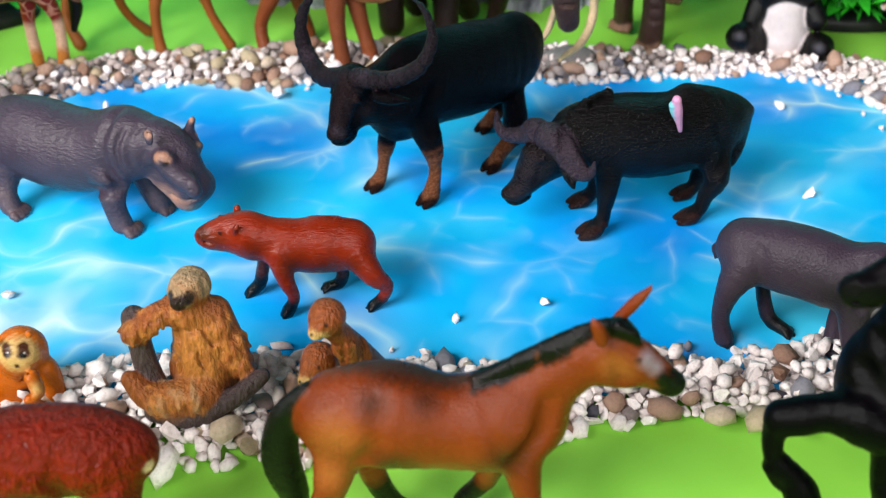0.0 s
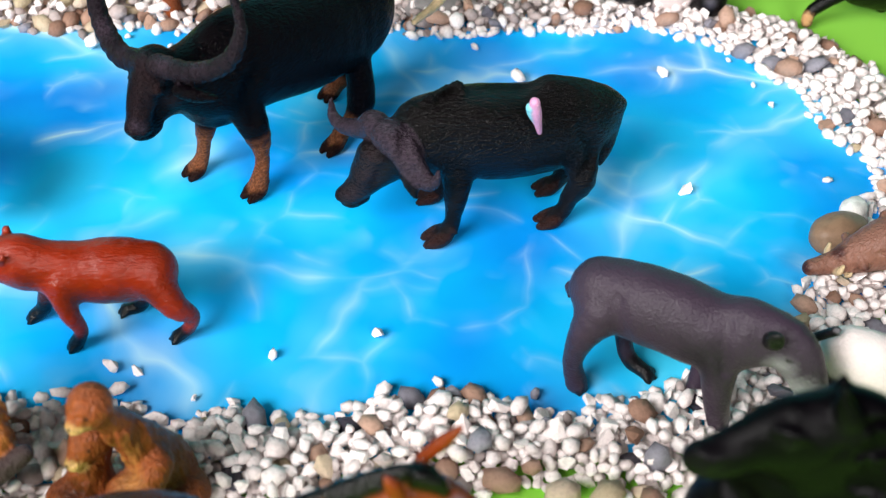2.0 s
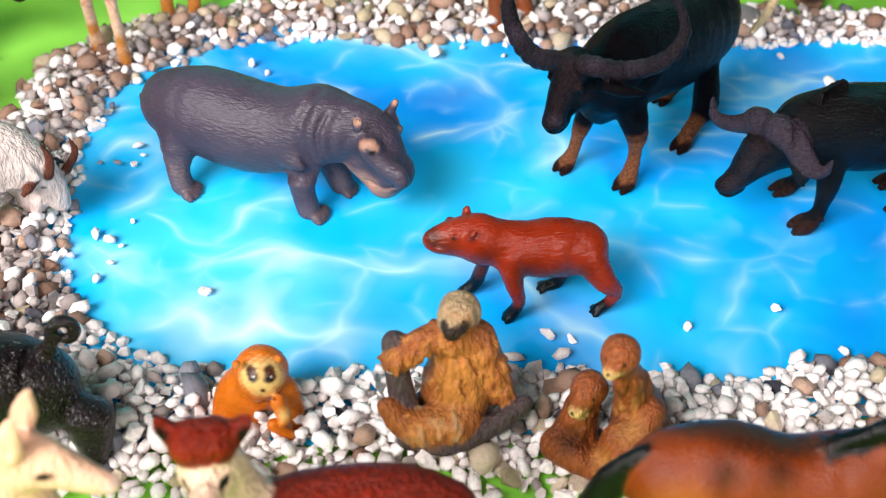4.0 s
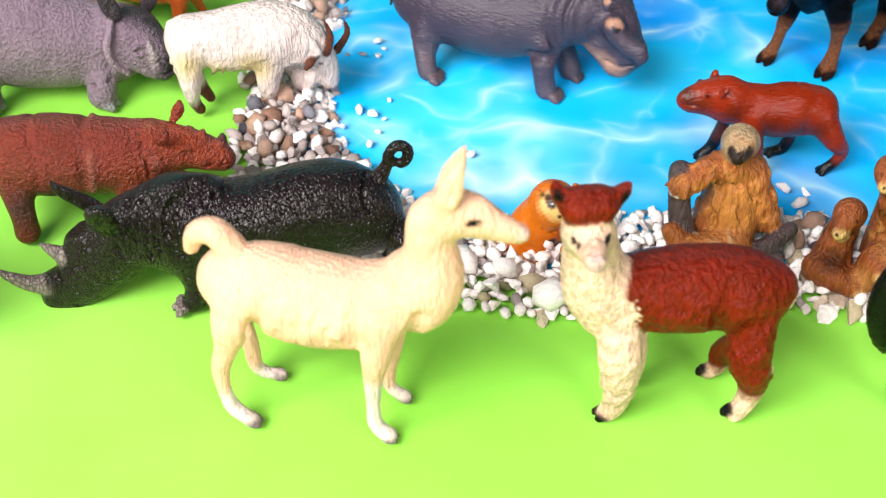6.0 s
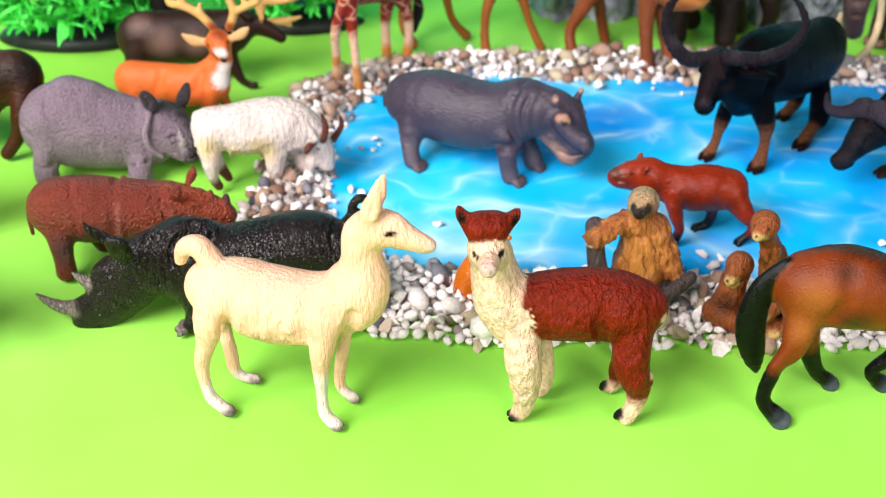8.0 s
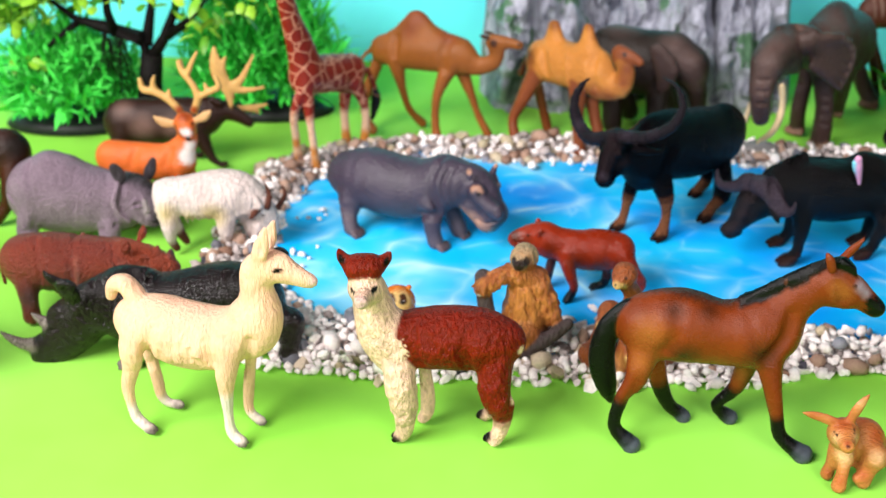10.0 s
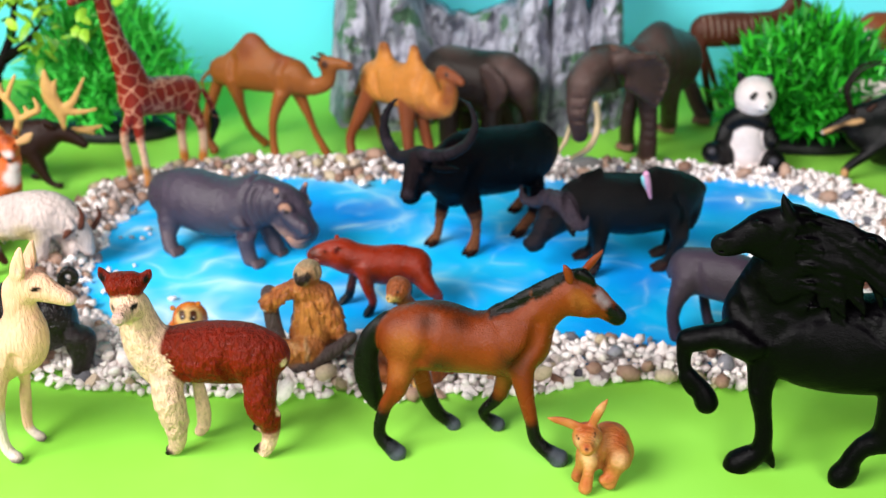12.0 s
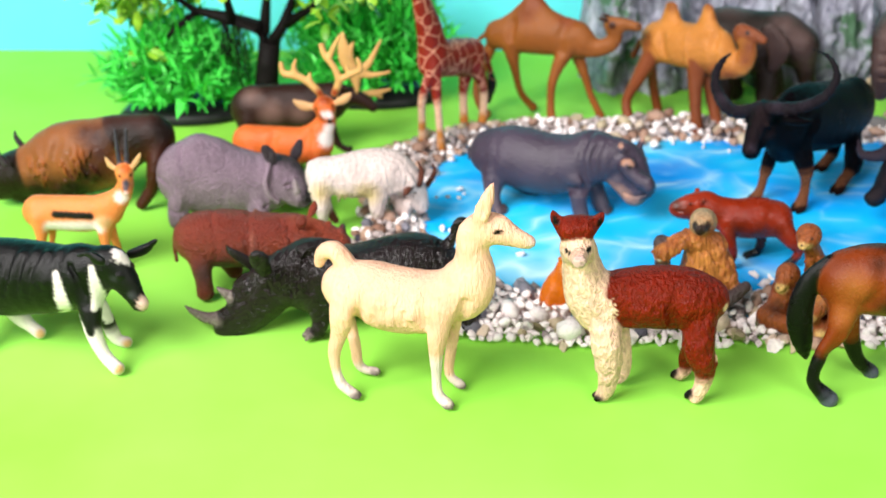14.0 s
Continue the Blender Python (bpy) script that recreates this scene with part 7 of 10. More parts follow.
def tapir_figure():
    f = Figure('tapir_figure', (0.1405, 0.3447, 0.0000), -28.8, 1.2)
    f.tube('tapirgrey', (-26.4, -0, 42, 12.4), (-14.9, -0, 42.3, 14.2), (-3.2, -0, 42.5, 14.4), (8.5, -0, 41.4, 14), (17.5, -0, 43.4, 12), k=8, w=0.85)
    f.tube('tapirgrey', (22.1, -0, 47.6, 10.8), (32.1, -0, 47.5, 9.6), (39.1, -0, 41.9, 7.9), (45.5, -0, 31.7, 5.5), (50.3, -0, 24.5, 3.3), k=6, w=0.75)
    f.tube('tapirdark', (29, -8, 53, 2.2), (29.4, -11, 57, 3.6), (30.2, -13, 61, 1.6), k=1.5, w=0.6)
    f.carve((30.4, -13.4, 56.6, 1.4), (30.6, -14, 58.6, 1.1), k=0.6)
    f.tube('tapirdark', (41.1, 16, 38.8, 1.7), (46.7, 16, 44.9, 1.8), k=2)
    f.tube('tapirgrey', (-25.4, -6, 38.3, 8.4), (-29, -10.4, 27.4, 5), (-30.6, -9.6, 14, 3.5), (-28.1, -8.6, 3.4, 4), k=2.5)
    f.tube('tapirgrey', (-22.2, 12, 24.9, 2.8), (-16.4, 10.2, 6.4, 3.1), (-8.2, 8.4, 2.5, 2.7), k=2.5, change=(1, 'tapirdark'))
    f.tube('tapirgrey', (15.5, -5.4, 36.5, 7), (19.4, -8, 18.2, 4.4), (22.8, -4, 3.8, 4), k=2.5)
    f.tube('tapirgrey', (9.1, 12, 25.1, 2.7), (10.2, 8, 6.6, 3.4), (11.6, 4, 3.6, 3.8), k=2.5)
    f.tube('tapirgrey', (-39.4, -0, 38.4, 1.5), (-38.1, -0, 33.6, 1), k=2)
    f.tube('tapirdark', (24.5, -6.4, 1.7, 1.5), (25.4, -6.7, 1.1, 1.1), k=1)
    f.tube('tapirdark', (25.1, -4, 1.7, 1.5), (26.3, -4, 1.1, 1.1), k=1)
    f.tube('tapirdark', (24.5, -1.6, 1.7, 1.5), (25.4, -1.2, 1.1, 1.1), k=1)
    f.tube('tapirdark', (13.6, 1.5, 1.7, 1.5), (14.5, 1.2, 1.2, 1.1), k=1)
    f.tube('tapirdark', (14.2, 4, 1.7, 1.5), (15.4, 4, 1.2, 1.1), k=1)
    f.tube('tapirdark', (13.6, 6.5, 1.7, 1.5), (14.5, 6.8, 1.2, 1.1), k=1)
    f.tube('tapirdark', (-26.2, -10.9, 1.8, 1.5), (-25.3, -11.3, 1.2, 1.1), k=1)
    f.tube('tapirdark', (-25.6, -8.4, 1.8, 1.5), (-24.3, -8.4, 1.2, 1.1), k=1)
    f.tube('tapirdark', (-26.2, -5.9, 1.8, 1.5), (-25.3, -5.6, 1.2, 1.1), k=1)
    f.tube('tapirdark', (-6.2, 5.9, 1.8, 1.5), (-5.3, 5.6, 1.2, 1.1), k=1)
    f.tube('tapirdark', (-5.6, 8.4, 1.8, 1.5), (-4.3, 8.4, 1.2, 1.1), k=1)
    f.tube('tapirdark', (-6.2, 11, 1.8, 1.5), (-5.3, 11.3, 1.2, 1.1), k=1)
    f.carve((15, -7, 55, 1.2), (15.5, -11.4, 48, 1.6), (19, -11.4, 37, 1.4))
    f.carve((-20.4, -10.4, 50, 1.2), (-18, -13.6, 43, 1.6), (-14.6, -12.8, 36, 1.4))
    f.carve((44.2, -2.1, 24.6, 0.6), (48.7, -3.1, 26.0, 0.5), k=0.6)
    f.dab('palegrey', (40.5, -4, 33.1, 6.1), (33.9, -6.4, 42.8, 3.2), soft=7, mirror=True)
    f.dab('eye', (35.7, -6.8, 46.8, 0.9), soft=0.3, mirror=True)
    f.dab('tapirdark', (10.7, -11.4, 37.9, 5.4), soft=14)
    f.dab('palegrey', (47, 15, 46.6, 0.9), soft=1.5)
    f.build('smooth', 'dark grey tapir figurine at the pond edge', 'toy tapir')


tapir_figure()


def capybara_figure():
    f = Figure('capybara_figure', (-0.0554, 0.3792, 0.0000), -173.6, 1.0)
    f.tube('capybrown', (-17.3, -0, 28.5, 11), (-7, 0, 29.4, 12.4), (3.2, 0, 29.8, 11.5), (13.2, 0, 32.9, 9.8), (19.2, -0, 33.9, 8.9), k=7, w=0.85)
    f.tube('capybrown', (24.2, 0, 38, 9.2), (31, 0, 37.8, 7.8), (36.4, 0, 37.2, 6.2), (39.2, 0, 37.2, 4.8), k=6, w=0.8)
    f.tube('capybrown', (26.9, -7, 42, 1.6), (26.4, -7, 45.4, 1.4), k=2)
    f.tube('capybrown', (27.6, 6.6, 42.6, 1.2), (26.4, 7.4, 44.8, 1.3), (25.6, 7.6, 46.2, 0.8), k=1)
    f.dab('capydark', (26.8, 8.4, 44.2, 1), soft=0.8)
    f.tube('capybrown', (11.6, 5, 30.6, 5.3), (9.2, 8.7, 18.7, 3.5), (6.6, 8.3, 9.8, 2.5), (9.5, 8, 2.7, 2.8), k=2.5, change=(2, 'black'))
    # far legs start in the darker brown, shade painted into the coat
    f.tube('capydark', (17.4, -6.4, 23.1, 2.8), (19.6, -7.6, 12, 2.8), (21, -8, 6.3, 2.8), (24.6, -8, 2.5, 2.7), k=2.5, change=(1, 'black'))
    f.tube('capybrown', (-19.6, 4.2, 27.7, 6.7), (-25.8, 8.7, 18.8, 4.8), (-31.2, 8.4, 12.8, 3.1), (-30.2, 8, 7, 2.5), (-26, 7.7, 2.3, 2.4), k=2.5, change=(3, 'black'))
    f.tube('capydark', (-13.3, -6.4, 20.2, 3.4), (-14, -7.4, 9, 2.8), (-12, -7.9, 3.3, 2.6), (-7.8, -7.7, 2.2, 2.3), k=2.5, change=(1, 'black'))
    f.tube('black', (10.9, 5.8, 1.5, 1.3), (11.7, 5.6, 1, 0.9), k=1)
    f.tube('black', (11.4, 8, 1.5, 1.3), (12.5, 8, 1, 0.9), k=1)
    f.tube('black', (10.9, 10.1, 1.5, 1.3), (11.7, 10.4, 1, 0.9), k=1)
    f.tube('black', (26, -10.2, 1.5, 1.3), (26.8, -10.4, 1, 1), k=1)
    f.tube('black', (26.6, -8, 1.5, 1.3), (27.7, -8, 1, 1), k=1)
    f.tube('black', (26, -5.8, 1.5, 1.3), (26.8, -5.5, 1, 1), k=1)
    f.tube('black', (-24.6, 5.6, 1.5, 1.3), (-23.8, 5.3, 1, 0.9), k=1)
    f.tube('black', (-24.1, 7.7, 1.5, 1.3), (-23, 7.7, 1, 0.9), k=1)
    f.tube('black', (-24.6, 9.9, 1.5, 1.3), (-23.8, 10.2, 1, 0.9), k=1)
    f.tube('black', (-6.3, -9.9, 1.6, 1.3), (-5.5, -10.2, 1, 1), k=1)
    f.tube('black', (-5.8, -7.7, 1.6, 1.3), (-4.7, -7.7, 1, 1), k=1)
    f.tube('black', (-6.3, -5.5, 1.6, 1.3), (-5.5, -5.2, 1, 1), k=1)
    f.tube('capybrown', (34.4, 5, 42, 0.7), (33.2, 5.2, 42.8, 0.8), (32, 5.4, 42.2, 0.7), k=1, mirror=True)
    f.carve((40.9, 1.2, 41.8, 0.5), k=0.6)
    f.carve((-14.9, 7.3, 39.4, 0.9), (-11.5, 11.6, 33.2, 1), (-12.4, 9.5, 22.2, 0.9))
    f.carve((10.9, 8.6, 38.9, 0.7), (14.3, 10.4, 33.4, 0.9), (13.6, 11.0, 28.9, 0.8))
    f.carve((41.1, 2.5, 36.6, 0.6), (36.7, 4.4, 36.8, 0.6), k=0.6)
    f.dab('eye', (33.2, 5.8, 42, 1), soft=0.3, mirror=True)
    f.dab('capydark', (40.6, 2.1, 41, 2.4), (40, 3.4, 38.9, 1.8), soft=4, mirror=True)
    # soft dark dabs paint the belly's shade onto cheek, throat and lower flank
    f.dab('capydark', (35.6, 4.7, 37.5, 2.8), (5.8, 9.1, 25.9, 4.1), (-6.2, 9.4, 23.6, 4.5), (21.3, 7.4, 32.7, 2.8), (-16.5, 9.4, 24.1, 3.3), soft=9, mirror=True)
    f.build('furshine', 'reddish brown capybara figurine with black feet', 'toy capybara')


capybara_figure()


def sloth_figure():
    f = Figure('sloth_figure', (-0.0920, 0.3180, 0.0030), 180.0, 0.8)
    f.tube('slothfur', (-4.9, -0, 38.2, 9), (-5.5, -0, 25.9, 11.5), (-4.1, -0, 11.5, 12.2), (-2.5, -0, 4.1, 10), k=6, w=0.85)
    f.tube('slothfur', (-4, 0.5, 52.5, 7.2), (-3.4, 2, 53, 6.6), k=3)
    f.tube('slothpale', (-2, 5.5, 52.6, 5), (-1.4, 9, 52, 3.2), k=3)
    f.tube('slothfur', (-2, 2, 43, 6.4), (6, 3.5, 43, 5), (12.5, 6, 40.5, 4.4), (17.5, 8, 36.5, 3.9), k=2.5)
    f.tube('slothfur', (-10.5, -0, 40, 6.4), (-15.6, 2.7, 30, 5), (-19.8, 6, 21, 3.9), (-23.4, 10, 16.5, 3), k=2.5)
    f.tube('slothfur', (-5, 11, 13, 8), (5.5, 14, 12, 6.6), (14, 15, 14.5, 5), (19.5, 13.5, 21, 3.2), k=3)
    f.tube('slothfur', (-10.3, 6, 21.2, 5.7), (-9, 6, 8.1, 5.1))
    f.tube('wooddark', (17, 4, 41.5, 4.4), (16.6, 4.6, 35, 4.2), (15.2, 6.5, 25, 4.4), (13, 9, 15, 4.8), (10, 12, 8, 4.8), k=1.5)
    f.tube('wooddark', (12, 15, 7, 4.2), (0, 16, 5, 4.4), (-11, 15, 9, 4), (-21, 13, 15.5, 3.6), (-27, 11, 20, 3), k=1.5)
    f.tufts(('slothfur', 'slothgold', 'slothgold'), (-4.9, 0, 38.2, 9), (-5.5, 0, 25.9, 11.5), (-4.1, 0, 12, 12.2), count=120, long=6, seed=3)
    f.tufts(('slothfur', 'slothgold'), (-2, 2, 43, 6.4), (6, 3.5, 43, 5), (12.5, 6, 40.5, 4.4), (17.5, 8, 36.5, 3.9), count=50, long=4, thick=0.7, seed=4, towards=(0, 1, 0.5))
    f.tufts(('slothfur', 'slothgold'), (-10.5, 0, 40, 6.4), (-15.6, 2.7, 30, 5), (-19.8, 6, 21, 3.9), count=50, long=4.5, thick=0.7, seed=5, towards=(-0.4, 1, 0))
    f.tufts(('slothfur', 'slothgold', 'slothpale'), (-5, 11, 13, 8), (5.5, 14, 12, 6.6), (14, 15, 14.5, 5), count=50, long=4, thick=0.7, seed=6, towards=(0, 1, 0.6))
    f.dab('slothpale', (-4, 2, 58, 6.5), (-4, -4, 56, 6), (2, 3, 55.6, 4), (-10, 3, 54.5, 4), soft=5)
    f.dab('slothface', (2.2, 9.4, 54.2, 2.6), (-1.2, 11.8, 52.6, 3.4), (-5, 9.6, 53.6, 2.6), (-1, 12.4, 49.8, 2.2), soft=1.2)
    f.dab('eye', (1.8, 8.6, 56.2, 0.8), (-5, 8.6, 56.2, 0.8), soft=0.3)
    f.dab('white', (20.6, 9, 35, 1.2), (18.6, 11, 34.4, 1.3), (16.2, 11.6, 34, 1.2), (13.8, 11, 34, 1), (-24.4, 12.6, 14.4, 1.3), (-26, 11.4, 15.4, 1.1), soft=1)
    f.dab('slothgold', (-3.8, 8.5, 36, 6.3), (-2, 11, 24, 7), (6, 19, 14, 3.7), soft=12)
    f.build('shag', 'shaggy golden brown sloth figurine sitting on a dark branch', 'toy sloth')


sloth_figure()


def loris_figure():
    f = Figure('loris_figure', (-0.1510, 0.3220, 0.0020), 180.0, 0.75)
    f.tube('orangefur', (7.2, 0, 10.6, 11.5), (9.7, 0, -1.4, 10.9), (10.3, 0, -9.1, 9), k=5, w=0.8)
    f.tube('orangefur', (3.4, 2, 22.6, 9.5), (3, 5, 22.5, 8.4), k=5, w=0.9)
    f.tube('orangefur', (-4, 4, 15.1, 5.1), (-7.1, 6.7, 7.9, 3.9), (-7.2, 9.3, 3, 3.3), (-6.5, 12, 1.3, 2.6), k=2)
    f.tube('orangefur', (14.6, 2, 8.4, 5.9), (15.8, 6, 1.1, 5.3), (10.6, 10, -1.2, 3.9))
    f.tube('orangefur', (-3.2, 14, 20.1, 2.8), (-5.2, 16, 15.8, 2.7), (-4.7, 18, 14.4, 1.9), k=1.5)
    f.tube('orangefur', (-1.4, 16, 10.9, 2.3), (-6.3, 16, 6.1, 2.1), k=1.5)
    f.tube('orangefur', (-3.6, 8, 35.1, 1.5), k=1.5)
    f.tube('orangefur', (10.4, 8, 32.1, 1.5), k=1.5)
    f.carve((7.5, 8.4, 15.7, 0.6), (2.9, 8.4, 13.7, 0.6), (-3.1, 14.9, 23.1, 0.6), k=0.8)
    f.dab('lorispale', (1.7, 10.4, 28.4, 6.4), (6.4, 9.5, 28.4, 4.1), (-2.1, 8.9, 27.9, 4.5), (1.9, 12.4, 24.5, 2.6), soft=4)
    f.dab('lorispale', (-5.6, 17.9, 18, 1.7), soft=4)
    f.dab('eyepatch', (5.7, 8.7, 29.3, 1.9), (5, 10.3, 28.3, 1.9), (6.3, 7.6, 29.8, 1.3), (-0.5, 8.3, 29.4, 2.1), (-1, 9.7, 27.9, 2.1), (0.2, 10.7, 27.6, 1.3), soft=1)
    f.dab('eye', (5, 10.5, 28, 1.1), (-0.5, 10.3, 27.5, 1.2), soft=0.3)
    # painted glint in each eye
    f.dab('white', (4.7, 10.2, 28.5, 0.4), (-0.9, 9.8, 27.8, 0.4), soft=0.3)
    f.dab('eyepatch', (1.8, 12.4, 24, 0.9), soft=0.5)
    # dark dabs stand in for the shaded opening below the face
    f.dab('slothface', (3.3, 8.5, 7.6, 2.5), (1, 7.2, 6.1, 1.8), soft=1)
    f.build('furshine', 'orange loris figurine with pale face and dark eye patches', 'toy loris')


loris_figure()


def upright_animal_figure():
    f = Figure('upright_animal_figure', (-0.0340, 0.3080, 0.0030), 180.0, 0.75)
    f.tube('antfur', (-10, -1, 4, 10), (-9, 0, 14, 9.6), (-6, 2, 24, 7.6), (-3, 4.5, 34, 5.8), (0.5, 8, 44, 4.4), (4, 11, 51, 4.4), k=4, w=0.95)
    f.tube('antfur', (4.6, 11, 55, 6.3), k=2)
    f.tube('antfur', (6.4, 14, 53.4, 3.6), (8.2, 16.2, 52.2, 2.6), k=3)
    f.tube('antfur', (-10, 9, 25, 5), (-6, 15, 18, 4.2), (0, 18, 13, 3.2), k=2.5)
    f.tube('antfur', (-17, 5, 6, 7), (-12, 13, 5, 5), (-5, 18, 3, 3.4), k=3)
    f.tube('antfur', (13, 3, 5, 8.4), (12, 2, 16, 6.2), (10, 0, 24, 5.2), k=4)
    f.tube('antfur', (10, 1, 28, 6.2), k=2)
    f.tube('antfur', (12.6, 4.4, 26, 3.8), (14.6, 7, 23.4, 2.8), k=3)
    f.tube('antfur', (19, 8, 7, 6.4), (13, 13, 6, 5.4), (6, 17, 3.4, 3.4), k=2.5)
    f.tube('antfur', (-1, 12, 15, 7), (1, 13, 8, 6.4), k=3)
    f.tufts(('antfur', 'antpale'), (-10, -1, 4, 10), (-9, 0, 14, 9.6), (-6, 2, 24, 7.6), (-3, 4.5, 34, 5.8), (0.5, 8, 44, 4.9), count=90, long=4.5, thick=0.7, seed=5)
    f.tufts(('antfur', 'antdark'), (13, 3, 5, 8.4), (12, 2, 16, 6.2), (10, 0, 24, 5.2), count=40, long=4, thick=0.7, seed=6, towards=(0.4, 1, 0.2))
    f.carve((2.5, 6.5, 4, 1.6), (4.5, 8, 16, 1.6), (3, 6, 26, 1.4), k=1.5)
    f.dab('lorispale', (9, 18, 51.6, 2.6), (6.4, 17.4, 51, 2.6), (15.4, 8.4, 22.6, 2.9), (13.4, 7.6, 23, 2.6), soft=2)
    f.dab('lorispale', (-5, 20.5, 2.5, 3.2), (5.5, 19.5, 2.5, 2.8), (0.5, 20.5, 12.6, 2), soft=2.5)
    f.dab('slothface', (9.4, 18.6, 53, 0.8), (16.4, 9, 24, 0.8), soft=0.6)
    f.dab('eye', (9.6, 14.2, 56, 0.8), (4.4, 17, 56, 0.8), (15.2, 4, 29, 0.8), (9.6, 7, 29, 0.8), soft=0.3)
    f.dab('antdark', (-14, 9, 12, 5), (16, 11, 12, 4), (5, 8, 34, 3), soft=6)
    f.dab('antpale', (-3, 13, 21, 4.5), (4, 16, 9, 4), soft=6)
    f.build('shag', 'brown furry animal figurine sitting upright with its young on the pebbles', 'toy animal')


upright_animal_figure()


def giraffe_figure():
    f = Figure('giraffe_figure', (-0.2383, 0.5755, 0.0000), -122.0, 1.2)
    f.tube('giraffe', (-23.4, 0, 60.4, 13.9), (2.7, 0, 66.2, 14), (21, 0, 69.2, 13.3), k=6, w=0.75)
    f.tube('giraffe', (20.9, -0, 71.7, 13.3), (25.3, -0, 91.3, 11.1), (32.2, 0, 110.8, 8.2), (37.4, 0, 131.3, 6.5), (41.4, 0, 149.2, 5.7), k=6, w=0.7)
    f.tube('giraffe', (40, 0, 151.5, 6.1), (52.3, 0, 150, 4.5), (64.5, 0, 147.1, 3.3), w=0.8)
    f.tube('giraffe', (29.2, 5.2, 67.2, 3.7), (36.9, 1.1, 46.9, 3.1), (32.3, -3.8, 25.3, 2.8), (26.3, -8.7, 3.4, 3.6), k=2.5, change=(1, 'giraffeleg'))
    f.tube('giraffe', (26.4, 3.2, 64.3, 6.2), (29.1, 8.2, 41.7, 3.1), (27.5, 8.5, 22, 2.8), (26.5, 8.7, 3.4, 3.5), k=2.5, change=(1, 'giraffeleg'))
    f.tube('giraffe', (-24.3, -3.6, 53.5, 6.7), (-21.6, -5.5, 31.3, 3.3), (-21.7, -4.9, 3.5, 3.7), k=2.5, change=(1, 'giraffeleg'))
    f.tube('giraffe', (-21.5, 4.8, 55.7, 7.1), (-31.5, 6.5, 32.9, 3.3), (-31, 4.9, 3.5, 3.7), k=2.5, change=(1, 'giraffeleg'))
    f.tube('giraffe', (-42.6, 0, 57.8, 2.1), (-50.1, 0, 42.4, 2.2), k=2)
    f.tube('black', (-50, 0, 40.2, 2.6), (-51.5, -0, 30.7, 3.9), (-46.8, 0, 18.3, 1.8), k=1)
    f.dab('camellight', (33.6, -2.4, 21.7, 4.1), (30, -5.8, 6.2, 5.8), (29.5, 10.8, 16.5, 4.1), (29.4, 10.9, 6.5, 5.8), (-18.7, -2.7, 10, 6), (-27.9, 7.2, 9.2, 6.1), soft=4)
    f.build('giraffe', 'reticulated giraffe figurine with long neck beside the pebbles', 'toy giraffe')


giraffe_figure()


def dromedary_figure():
    f = Figure('dromedary_figure', (-0.1720, 0.6278, 0.0000), -18.0, 1.2)
    f.tube('camel', (-35.6, 0, 65.1, 11.5), (-21.5, 0, 66.7, 14.1), (-1.6, -0, 67.9, 15.7), (17.8, -0, 68.2, 14.7), (26.5, -0, 68.3, 12.1), k=6, w=0.75)
    f.tube('camel', (-21.1, 0, 72.1, 11.4), (-8.7, 0, 80.6, 13), (4.6, 0, 74.8, 12.1), k=5, w=0.6)
    f.tube('camel', (-7.7, -0, 89.6, 8.2), k=7, w=0.6)
    f.tube('camel', (27.3, 0, 65.2, 12.1), (41.5, 0, 61, 7.3), (53.9, -0, 66, 6), (56.9, -0, 76, 5.5), k=5, w=0.7)
    f.tube('camel', (53.8, -0, 80, 6.4), (63.1, -0, 81, 4.6), (73.2, 0, 79.9, 3.4), w=0.75)
    f.tube('darkbay', (50.2, -5, 84.5, 1.7), (45.5, -5, 85.3, 1.3), k=1, mirror=True)
    f.tube('camel', (-45.7, -0, 65, 1.8), (-55.6, -0, 56, 1.3), (-55.3, 0, 48.2, 0.9), k=2)
    f.tube('camel', (-41, 3.6, 59.4, 4.7), (-49.6, -0.9, 36, 4.3), (-51.8, -7.8, 16.5, 3.1), (-41.1, -14.7, 3.7, 3.9), k=2.5)
    f.tube('camel', (-25.1, -3.2, 60.3, 7.3), (-22.1, -0.4, 38.2, 3.5), (-19.8, 7.1, 17.1, 2.7), (-11.8, 14.7, 3.3, 3.5), k=2.5)
    f.tube('camel', (21.4, -3.2, 61.8, 7.5), (12.4, -9.4, 38.7, 3.8), (10.6, -10.7, 18.6, 3), (12.6, -12.1, 3.6, 3.8), k=2.5)
    f.tube('camel', (23.2, 3.6, 62.5, 6.9), (32, 8, 36.1, 3.4), (37.3, 10.1, 18.8, 2.7), (44.8, 12.1, 3.2, 3.4), k=2.5)
    f.carve((21.7, -6.5, 81.9, 2.9), (17.4, -13.4, 70.2, 3.6), (19.0, -12.8, 59.1, 2.9))
    f.carve((-21.9, -8.7, 78.0, 3.0), (-22.3, -12.3, 65.5, 3.0))
    f.carve((67.5, -2.9, 78.3, 0.8), (74.2, -2.4, 78.0, 0.8), k=0.5)
    f.dab('darkbay', (55, -4.6, 80.5, 3), soft=1.5)
    f.dab('black', (74.1, -2.1, 81, 1.3), soft=1)
    f.dab('camelred', (-6.6, -3.2, 95.7, 9.5), (-11.6, -6.9, 85.2, 6.9), (19.5, -2, 82.7, 7.7), soft=7)
    f.build('smooth', 'brown single-humped camel figurine', 'toy camel')


dromedary_figure()


